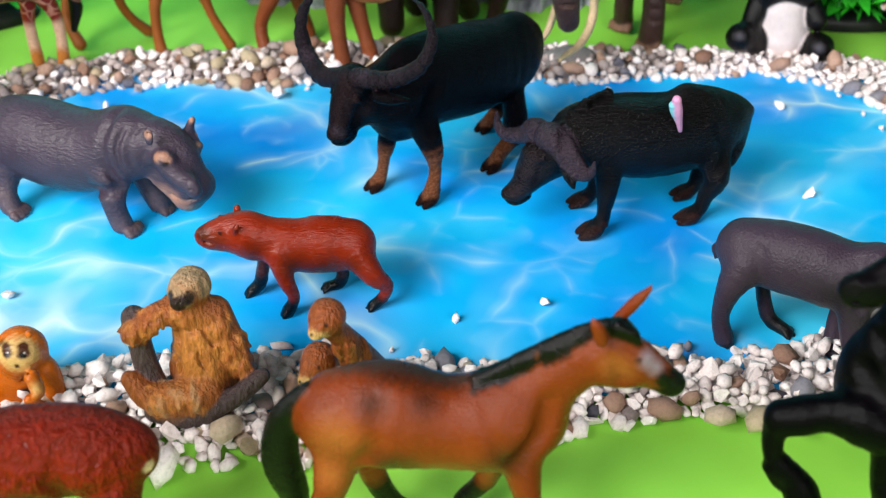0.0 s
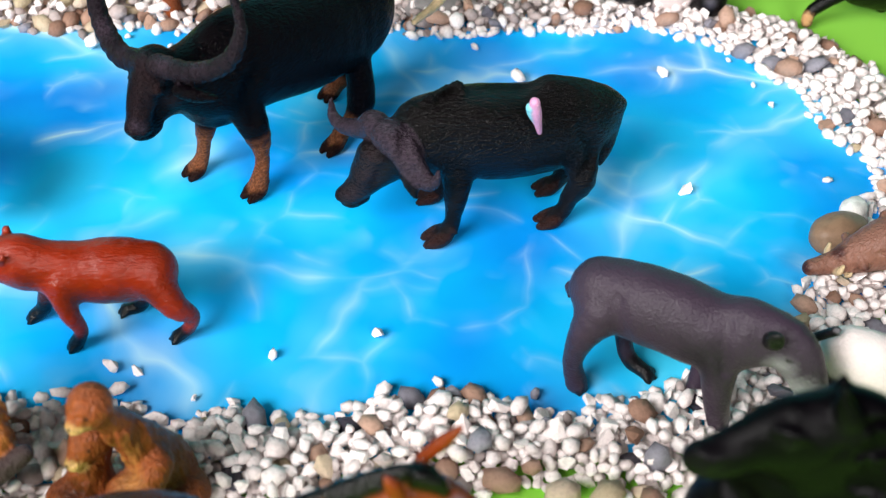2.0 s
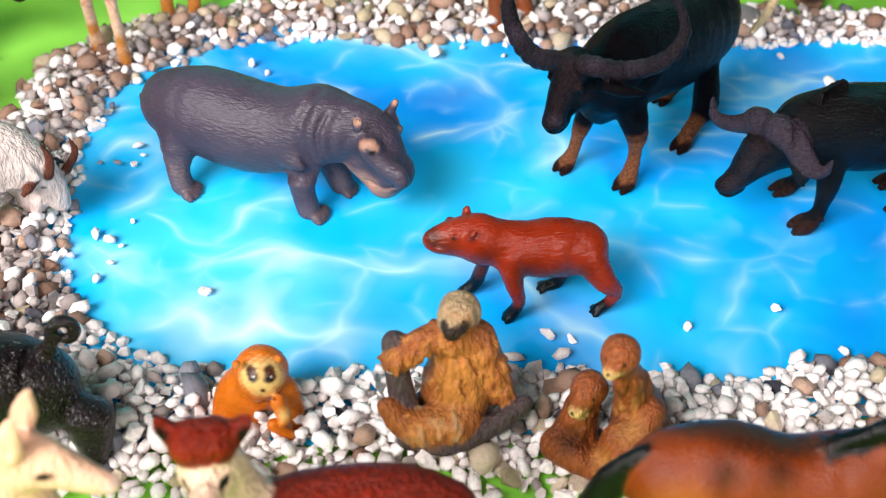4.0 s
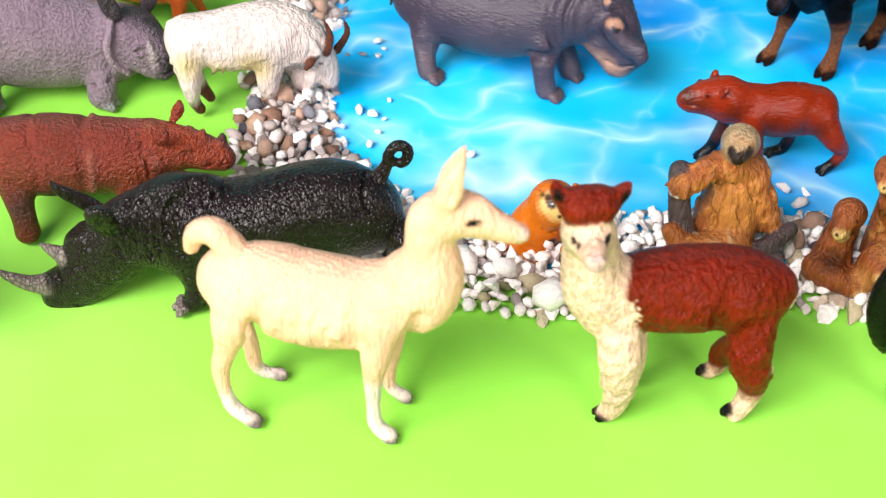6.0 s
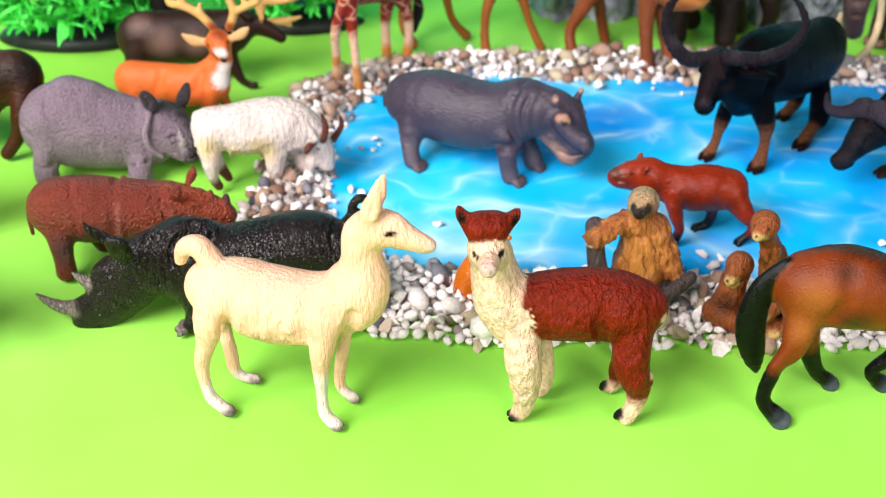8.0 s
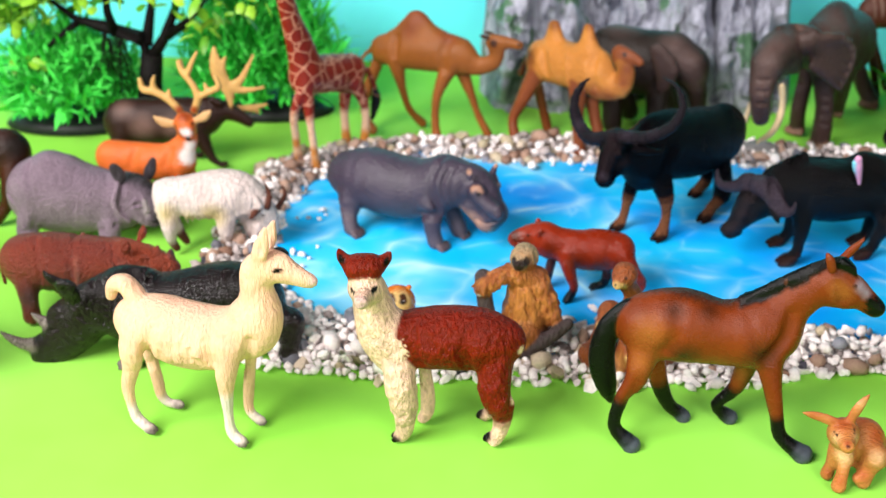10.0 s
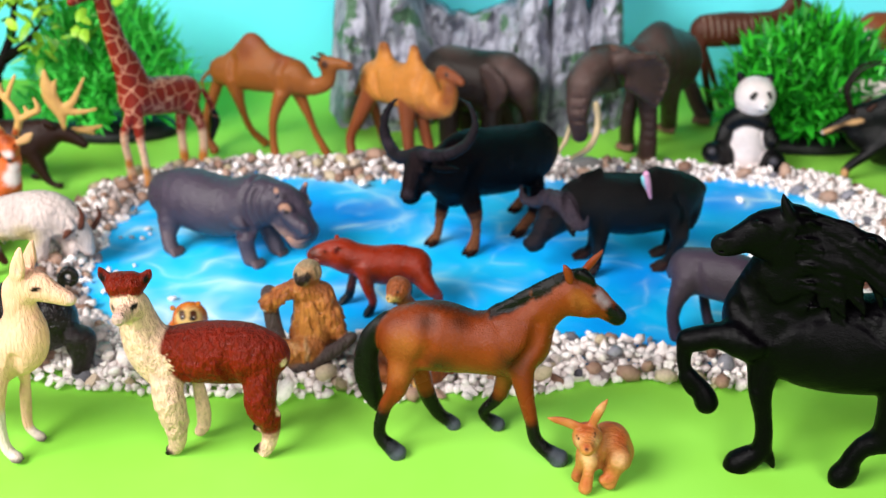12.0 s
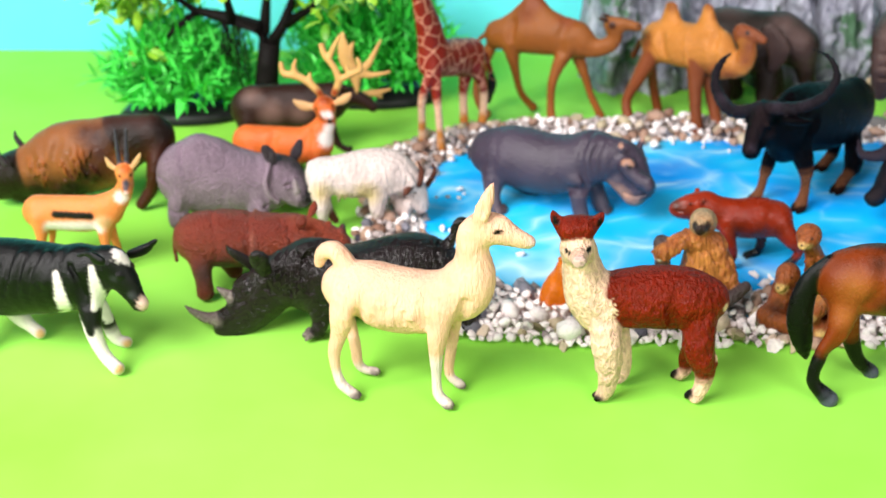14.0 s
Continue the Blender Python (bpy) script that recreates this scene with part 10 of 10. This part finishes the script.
def pebble_spots():
    """Where the pebbles lie: (x, y, z, radius, stone)."""
    rng, spots, cells = random.Random(7), [], {}

    def free(x, y, z, r, gap):
        i, j = int(x // 0.012), int(y // 0.012)
        near = [s for a in (-1, 0, 1) for b in (-1, 0, 1) for s in cells.get((i + a, j + b), ())]
        return all((x - s[0]) ** 2 + (y - s[1]) ** 2 + (z - s[2]) ** 2 > (gap * (r + s[3])) ** 2 for s in near)

    def put(x, y, z, r, kind):
        spots.append((x, y, z, r, kind))
        cells.setdefault((int(x // 0.012), int(y // 0.012)), []).append((x, y, z, r))

    for layer, tries, gap in ((0, 40000, 0.6), (1, 26000, 0.62), (2, 8000, 0.64)):
        for _ in range(tries):
            a = rng.uniform(0, math.tau)
            reach = bank_reach(a)
            broad, edge = bank_width(a) + reach, pond_radius(a) - reach
            across = rng.betavariate(1.3, 1.3) if layer else rng.random()
            if layer and not 0.12 * layer < across < 1 - 0.14 * layer:
                continue
            d = edge - 0.004 + across * broad + 0.009 * noise.noise((math.cos(a) * 7, math.sin(a) * 7, 0)) + 0.006 * noise.noise((math.cos(a) * 22, math.sin(a) * 22, 4))
            x, y = POND_X + d * math.cos(a), POND_Y + d * math.sin(a)
            pick = rng.random()
            far = y > 0.54 or x < -0.225
            whites = 0.60 if y > 0.54 and x < -0.02 else 0.74 if far and x < 0 else 0.87
            dull = 0.5 if y > 0.54 and x < 0.13 or x < -0.235 else 0.03
            kind = ("dull" if rng.random() < dull else "white") if pick < whites else "grey" if pick < whites + 0.03 else "brown" if pick < whites + (0.24 if far else 0.08) else "tan"
            r = rng.triangular(0.0018, 0.0047, 0.0027) if kind in ("white", "dull") else rng.triangular(0.0028, 0.0066, 0.0040)
            r *= 1.15 if y > 0.54 and x < -0.02 else 1.08
            z = r * 0.5 + layer * 0.0036
            if free(x, y, z, r, gap):
                put(x, y, z, r, kind)
    for _ in range(70):
        a = rng.choice((rng.uniform(2.5, 3.9), rng.uniform(0, math.tau)))
        d = pond_radius(a) - abs(rng.gauss(0.004, 0.017))
        x, y, r = POND_X + d * math.cos(a), POND_Y + d * math.sin(a), rng.uniform(0.0013, 0.0032)
        put(x, y, r * 0.6 + 0.001, r, "white" if rng.random() < 0.9 else "grey")
    for x, y, r in ((0.174, 0.458, 0.0032), (-0.050, 0.360, 0.0032), (-0.041, 0.358, 0.0022), (0.111, 0.540, 0.0042), (0.181, 0.546, 0.0034), (-0.184, 0.383, 0.0030),
                    (-0.090, 0.562, 0.0052), (0.034, 0.333, 0.0034), (0.062, 0.574, 0.0036), (0.075, 0.574, 0.0036), (-0.046, 0.349, 0.0036)):
        put(x, y, r * 0.6 + 0.001, r, "white")
    for x, y, r, kind in ((-0.097, 0.279, 0.0088, "white"), (-0.078, 0.297, 0.0085, "tan"), (-0.156, 0.287, 0.0088, "white"), (-0.172, 0.302, 0.0075, "white"), (0.100, 0.302, 0.0078, "tan"),
                          (-0.188, 0.306, 0.0090, "white"), (-0.097, 0.306, 0.0085, "brown"), (0.162, 0.345, 0.0085, "white"), (0.133, 0.315, 0.0076, "grey"), (0.114, 0.300, 0.0085, "tan"),
                          (0.128, 0.298, 0.0075, "brown"), (-0.270, 0.420, 0.0095, "brown"), (-0.179, 0.326, 0.0085, "grey"), (-0.047, 0.308, 0.0085, "white"), (0.150, 0.306, 0.0078, "white")):
        put(x, y, r * 0.4 + 0.004, r * 0.82, kind)
    return spots


def make_pebbles():
    rng = random.Random(11)
    bank = tagged(new("pebble_bank"), "bank of white, grey and brown pebbles round the pond", "pebbles")
    bank.location = (POND_X, POND_Y, 0)
    front, rest = [], []
    for spot in pebble_spots():
        x, y = spot[:2]
        (front if y < 0.352 and -0.21 < x < 0.19 else rest).append(spot)
    front.sort(key=lambda s: -s[3] - s[2])
    front, rest = front[:300], rest + front[300:]
    meshes = {}
    for i, (x, y, z, r, kind) in enumerate(front):
        shape = rng.randrange(len(SHAPES) // 3) * 3 if r > 0.0055 else rng.randrange(len(SHAPES))
        if (shape, kind) not in meshes:
            mesh = bpy.data.meshes.new("pebble")
            mesh.from_pydata(SHAPES[shape][0], [], SHAPES[shape][1])
            mesh.polygons.foreach_set("use_smooth", [shape % 3 < 2] * len(mesh.polygons))
            mesh.materials.append(PEBBLES[kind])
            meshes[shape, kind] = mesh
        ob = new("pebble", meshes[shape, kind])
        ob.parent = bank
        turn = Euler((rng.gauss(0, 0.5), rng.gauss(0, 0.5), rng.uniform(0, 6.3)))
        ob.matrix_basis = Matrix.LocRotScale((x - POND_X, y - POND_Y, z), turn, (r, r, r))
    verts, faces, slots, smooth = [], [], [], []
    for x, y, z, r, kind in rest:
        number = rng.randrange(len(SHAPES) // 3) * 3 if r > 0.0055 else rng.randrange(len(SHAPES))
        shape = SHAPES[number]
        smooth += [number % 3 < 2] * len(shape[1])
        m = Matrix.LocRotScale((x - POND_X, y - POND_Y, z), Euler((rng.gauss(0, 0.5), rng.gauss(0, 0.5), rng.uniform(0, 6.3))), (r, r, r))
        base = len(verts)
        verts += [m @ p for p in shape[0]]
        faces += [tuple(base + k for k in q) for q in shape[1]]
        slots += [STONES.index(kind)] * len(shape[1])
    ob = mesh_object("gravel", verts, faces, PEBBLES[STONES[0]])
    for kind in STONES[1:]:
        ob.data.materials.append(PEBBLES[kind])
    ob.data.polygons.foreach_set("material_index", slots)
    ob.data.polygons.foreach_set("use_smooth", smooth)
    ob.parent = bank
    tagged(ob, kind="stuff")


def make_stone(x, y, z, size, turn, material, label, seed):
    """One of the few large stones."""
    bm = bmesh.new()
    bmesh.ops.create_icosphere(bm, subdivisions=4, radius=1.0)
    for v in bm.verts:
        n = v.co.normalized()
        v.co = n * (1 + 0.10 * noise.noise(n * 1.4 + Vector((seed, 0, 0))) + 0.025 * noise.noise(n * 5 + Vector((seed, 3, 0))))
        v.co = Vector((v.co.x * size[0], v.co.y * size[1], v.co.z * size[2]))
    ob = part("large_stone", bm, material, None)
    ob.matrix_world = pose(x, y, z, 0, 0, turn)
    tagged(ob, label, "stone", "large stones")


make_pebbles()
BROWN_STONE = stone("brown_river_stone", (0.15, 0.085, 0.05), (0.24, 0.15, 0.095), 4.0, 0.4, 0.25)
GREY_STONE = stone("grey_river_stone", (0.16, 0.15, 0.15), (0.30, 0.28, 0.27), 4.0, 0.5, 0.25)
CHALK = stone("white_river_stone", (0.75, 0.72, 0.69), (0.86, 0.84, 0.8), 4.0, 0.55, 0.25)
make_stone(0.2310, 0.4270, 0.0055, (0.0135, 0.0095, 0.0085), 20, BROWN_STONE, "smooth brown river stone beside the warthog", 1)
make_stone(0.2410, 0.4400, 0.0055, (0.0085, 0.0058, 0.0068), 60, CHALK, "white rounded stone at the pond edge", 2)
make_stone(0.073, 0.598, 0.006, (0.017, 0.009, 0.0075), 8, GREY_STONE, "flat grey stone near the elephant tusks", 3)

# ---------------------------------------------------------------- rock ornament


def rock_material():
    n = Nodes("grey_rock_with_moss")
    v = n.coords((1, 1, 0.45))
    grain, fine = n.noise(v, 70.0, 6, 0.7, 0.5), n.noise(n.coords(), 380.0, 4)
    colour = n.ramp(grain, (0.34, (0.09, 0.09, 0.125)), (0.46, (0.30, 0.30, 0.37)), (0.66, (0.56, 0.56, 0.65)))
    moss = n.ramp(n.noise(n.coords(), 34.0, 4), (0.56, 0.0), (0.62, 0.85))
    colour = n.mix(colour, (0.05, 0.16, 0.05), moss)
    return n.finish(colour, 0.8, n.bump(fine, 0.5, 0.001, n.bump(grain, 1.0, 0.008)), 0.2)


def make_rock():
    """A cliff with two groups of crags and a saddle between them."""
    columns, rows = 150, 60
    crags = ((-0.112, 0.150, 0.026), (-0.075, 0.158, 0.022), (0.036, 0.140, 0.017), (0.066, 0.156, 0.017), (0.098, 0.146, 0.016))

    def crest(x):
        high = max(h * math.exp(-((x - c) / w) ** 4) for c, h, w in crags)
        return max(high, 0.086 + 0.006 * math.sin(x * 90) if -0.12 < x < 0.105 else 0.03) + 0.007 * noise.noise((x * 70, 2, 0))

    verts = []
    for side in (0, 1):
        for j in range(rows + 1):
            for i in range(columns + 1):
                x, v = -0.140 + 0.260 * i / columns, j / rows
                z = v * max(crest(x), 0.03)
                end = min(i, columns - i) / columns
                round_off = 0.035 * (1 - min(end * 9, 1)) ** 2
                rib = min(abs(x - c) / w for c, h, w in crags)
                bulge = 0.020 * math.exp(-rib * rib) * (1 - 0.4 * v) + 0.036 * abs(noise.noise((x * 26, 0.4, z * 9))) + 0.018 * noise.noise((x * 75, 1, z * 26)) + 0.008 * noise.noise((x * 190, 5, z * 110))
                hollow = 0.020 * math.exp(-((x + 0.02) / 0.045) ** 2)
                y = 0.712 + 0.034 * v * v - bulge + round_off + hollow if side == 0 else 0.775 - round_off * 0.5
                verts.append((x, y, z - 0.002))
    rock = tagged(new("rock_ornament"), "grey craggy rock ornament with patches of moss", "rock")
    material, w, half = rock_material(), columns + 1, (columns + 1) * (rows + 1)
    for name, first, last in (("tower", 0, 52), ("ledge", 52, 90), ("tower", 90, columns)):
        faces = []
        for j in range(rows):
            for i in range(first, last):
                a = j * w + i
                faces.append((a, a + 1, a + w + 1, a + w))
                faces.append((half + a, half + a + w, half + a + w + 1, half + a + 1))
            a, b = j * w + first, j * w + last
            faces += [(a, a + w, half + a + w, half + a), (b, half + b, half + b + w, b + w)]
        for i in range(first, last):
            a = rows * w + i
            faces.append((a, a + 1, half + a + 1, half + a))
        used = sorted({k for face in faces for k in face})
        order = {k: n for n, k in enumerate(used)}
        ob = mesh_object(name, [verts[k] for k in used], [tuple(order[k] for k in face) for face in faces], material)
        ob.parent = rock


make_rock()

# ---------------------------------------------------------------- plastic plants


def leaf_material(name, dark, light):
    n = Nodes(name)
    island, info = n.add("ShaderNodeNewGeometry"), n.add("ShaderNodeObjectInfo")
    pick = n.add("ShaderNodeMath", operation="ADD")
    n.link(island.outputs["Random Per Island"], pick.inputs[0])
    n.link(info.outputs["Random"], pick.inputs[1])
    wrap = n.add("ShaderNodeMath", operation="FRACT")
    n.link(pick.outputs[0], wrap.inputs[0])
    vein = n.noise(n.coords((1, 1, 0.3)), 260.0, 3)
    colour = n.mix(n.ramp(wrap.outputs[0], (0.0, dark), (1.0, light)), n.ramp(vein, (0.3, 0.75), (0.7, 1.1)), 1.0, "MULTIPLY")
    material = n.finish(colour, 0.42, n.bump(vein, 0.2, 0.0005), 0.35)
    n.bsdf.inputs["Subsurface Weight"].default_value = 0.0
    return material


GRASS = leaf_material("plastic_grass_leaf", (0.004, 0.14, 0.008), (0.045, 0.60, 0.03))
FERN = leaf_material("plastic_fern_leaf", (0.015, 0.42, 0.03), (0.12, 0.86, 0.12))
FOLIAGE = leaf_material("yellow_green_leaf", (0.03, 0.22, 0.012), (0.42, 0.74, 0.05))
BARK = plain("black_bark", (0.003, 0.0025, 0.0025), (0.010, 0.008, 0.007), 300.0, 0.6, 0.6, 0.08)
BLACK_BASE = plain("black_plastic_base", (0.008, 0.008, 0.009), (0.02, 0.02, 0.022), 120.0, 0.5, 0.3, 0.3)


def blade(verts, faces, root, tip, width, droop, rng, steps=5):
    """A tapered leaf with a fold along its middle, bending from root to tip."""
    root, tip = Vector(root), Vector(tip)
    way = tip - root
    side = way.cross(Vector((rng.gauss(0, 0.4), rng.gauss(0, 0.4), 1))).normalized()
    lift = side.cross(way).normalized()
    base = len(verts)
    for k in range(steps + 1):
        t = k / steps
        c = root + way * t + Vector((0, 0, -droop * t * t)) + lift * (droop * 0.5 * math.sin(math.pi * t))
        w = width * (0.45 + 0.9 * t) * (1 - t ** 2.2) if t < 1 else 0
        verts += [c - side * w, c + lift * w * 0.35, c + side * w]
    for k in range(steps):
        a = base + 3 * k
        faces += [(a, a + 1, a + 4, a + 3), (a + 1, a + 2, a + 5, a + 4)]


def make_bush(place, radius, height, seed, fine, large, material, label, blade_width=0.0022, feather=False):
    rng = random.Random(seed)
    bush = tagged(new("plastic_bush"), label, "artificial plant", "plastic bushes")
    bush.location = place
    bm = bmesh.new()
    bmesh.ops.create_cone(bm, cap_ends=True, segments=28, radius1=radius * 0.8, radius2=radius * 0.66, depth=0.008, matrix=Matrix.Translation((0, 0, 0.004)) @ Matrix.Diagonal((1, 0.6, 1, 1)))
    part("base", bm, BLACK_BASE, bush, "black oval plastic base")

    def aim(spread):
        a, e = rng.uniform(0, math.tau), rng.uniform(0.05, 1.5)
        reach = rng.uniform(0.65, 1.0)
        return Vector((radius * spread * math.cos(a) * math.cos(e) * reach, radius * 0.8 * spread * math.sin(a) * math.cos(e) * reach, 0.012 + height * (math.sin(e) * 0.85 + 0.1) * reach))

    verts, faces = [], []
    for _ in range(fine):
        tip = aim(1.1)
        if feather:
            root = tip * rng.uniform(0.45, 0.8)
            for k in range(7):
                p = root.lerp(tip, k / 7)
                out = Vector((rng.gauss(0, 1), rng.gauss(0, 1), rng.gauss(0.3, 1))).normalized() * rng.uniform(0.008, 0.015)
                blade(verts, faces, p, p + out + (tip - root) * 0.3, 0.0021, 0.001, rng, 3)
        else:
            blade(verts, faces, tip * rng.uniform(0.1, 0.45), tip, blade_width * rng.uniform(0.6, 1.0), rng.uniform(0, 0.015), rng, 4)
    ob = mesh_object("foliage", verts, faces, material)
    ob.parent = bush
    tagged(ob, kind="stuff")
    for _ in range(large):
        verts, faces = [], []
        tip = aim(1.25)
        blade(verts, faces, tip * 0.3, tip, blade_width * 1.5, rng.uniform(0.004, 0.02), rng, 6)
        ob = mesh_object("leaf", verts, faces, material)
        ob.parent = bush


make_bush((0.256, 0.680, 0), 0.074, 0.096, 3, 1000, 80, GRASS, "bright green plastic grass bush on a black base", 0.0046, True)
make_bush((-0.312, 0.680, 0), 0.070, 0.116, 4, 900, 60, FERN, "dense green plastic conifer-like bush on a black base", 0.003, True)
make_bush((-0.462, 0.640, 0), 0.070, 0.078, 5, 420, 70, FERN, "low green plastic fern beside the tree", 0.0044, True)


def tapered_limb(bm, points, radii, spokes=8):
    """A branch through points, with its girth at each."""
    rows = []
    for k, (p, r) in enumerate(zip(points, radii)):
        way = (Vector(points[min(k + 1, len(points) - 1)]) - Vector(points[max(k - 1, 0)])).normalized()
        u = way.orthogonal().normalized()
        v = way.cross(u)
        rows.append([bm.verts.new(Vector(p) + r * (1 + 0.15 * noise.noise((k * 3.1, s * 2.0, r * 900))) * (u * math.cos(math.tau * s / spokes) + v * math.sin(math.tau * s / spokes))) for s in range(spokes)])
    for a, b in zip(rows, rows[1:]):
        for s in range(spokes):
            bm.faces.new((a[s], a[(s + 1) % spokes], b[(s + 1) % spokes], b[s]))
    bm.faces.new(rows[-1])
    bm.faces.new(rows[0][::-1])


def bend(a, b, n, wobble, rng):
    a, b = Vector(a), Vector(b)
    return [a.lerp(b, k / n) + (Vector((rng.gauss(0, wobble), rng.gauss(0, wobble), rng.gauss(0, wobble))) if 0 < k < n else Vector()) for k in range(n + 1)]


def make_tree():
    rng = random.Random(21)
    tree = tagged(new("model_tree"), "model tree with black trunk and yellow-green leaves", "artificial tree")
    tree.location = (-0.388, 0.62, 0)
    bm = bmesh.new()
    tapered_limb(bm, [(0, 0, 0), (-0.002, 0, 0.02), (0.002, 0, 0.045), (0.005, 0, 0.064)], [0.013, 0.0098, 0.0086, 0.0082], 12)
    part("trunk", bm, BARK, tree)
    limbs = [((0.004, 0, 0.060), (-0.004, 0, 0.077), (-0.027, 0.004, 0.082), (-0.055, 0.01, 0.087), (-0.085, 0.02, 0.105)),
             ((-0.022, 0, 0.080), (-0.024, -0.004, 0.097), (-0.020, -0.01, 0.13)),
             ((0.004, 0, 0.060), (0.016, 0, 0.076), (0.026, 0.004, 0.098), (0.034, 0.01, 0.14)),
             ((0.018, 0, 0.078), (0.04, -0.006, 0.092), (0.06, -0.01, 0.115)),
             ((-0.052, 0.008, 0.086), (-0.07, 0, 0.074), (-0.084, -0.008, 0.06)),
             ((0.0, 0.004, 0.070), (0.0, 0.03, 0.10), (0.005, 0.05, 0.14))]
    girths = ((0.0078, 0.0064, 0.0052, 0.003, 0.0014), (0.004, 0.0032, 0.0013), (0.0054, 0.0042, 0.003, 0.0014), (0.004, 0.003, 0.001), (0.003, 0.002, 0.001), (0.005, 0.003, 0.001))
    for points, radii in zip(limbs, girths):
        bm = bmesh.new()
        tapered_limb(bm, points, radii)
        part("limb", bm, BARK, tree)
    bm = bmesh.new()
    for _ in range(26):
        x = rng.uniform(-0.034, -0.016)
        top = Vector((x, rng.gauss(0, 0.004), 0.080))
        low = top + Vector((rng.uniform(-0.008, 0.012), rng.gauss(0, 0.004), -rng.uniform(0.02, 0.052)))
        tapered_limb(bm, bend(top, low, 5, 0.0018, rng), [0.0005] * 6, 4)
    part("twig_tuft", bm, BARK, tree, "fine dark hanging twigs")
    verts, faces = [], []
    tips = [((-0.098, 0.006, 0.098), 0.017, 110), ((-0.075, 0.012, 0.118), 0.02, 120), ((-0.02, -0.01, 0.14), 0.03, 80), ((0.035, 0.005, 0.145), 0.03, 80), ((0.055, -0.008, 0.105), 0.022, 45),
            ((-0.088, -0.008, 0.062), 0.007, 6), ((-0.045, 0.02, 0.132), 0.022, 90), ((0.005, 0.05, 0.15), 0.03, 60), ((-0.025, -0.004, 0.105), 0.006, 4), ((0.032, 0.0, 0.092), 0.006, 4)]
    for centre, spread, count in tips:
        for _ in range(count):
            p = Vector(centre) + Vector((rng.gauss(0, spread), rng.gauss(0, spread * 0.8), rng.gauss(0, spread * 0.5)))
            q = p + Vector((rng.gauss(0, 1), rng.gauss(0, 1), rng.gauss(-0.7, 0.7))).normalized() * rng.uniform(0.010, 0.016)
            blade(verts, faces, p, q, 0.0052, 0.001, rng, 5)
    ob = mesh_object("crown", verts, faces, FOLIAGE)
    ob.parent = tree
    tagged(ob, kind="stuff")


make_tree()
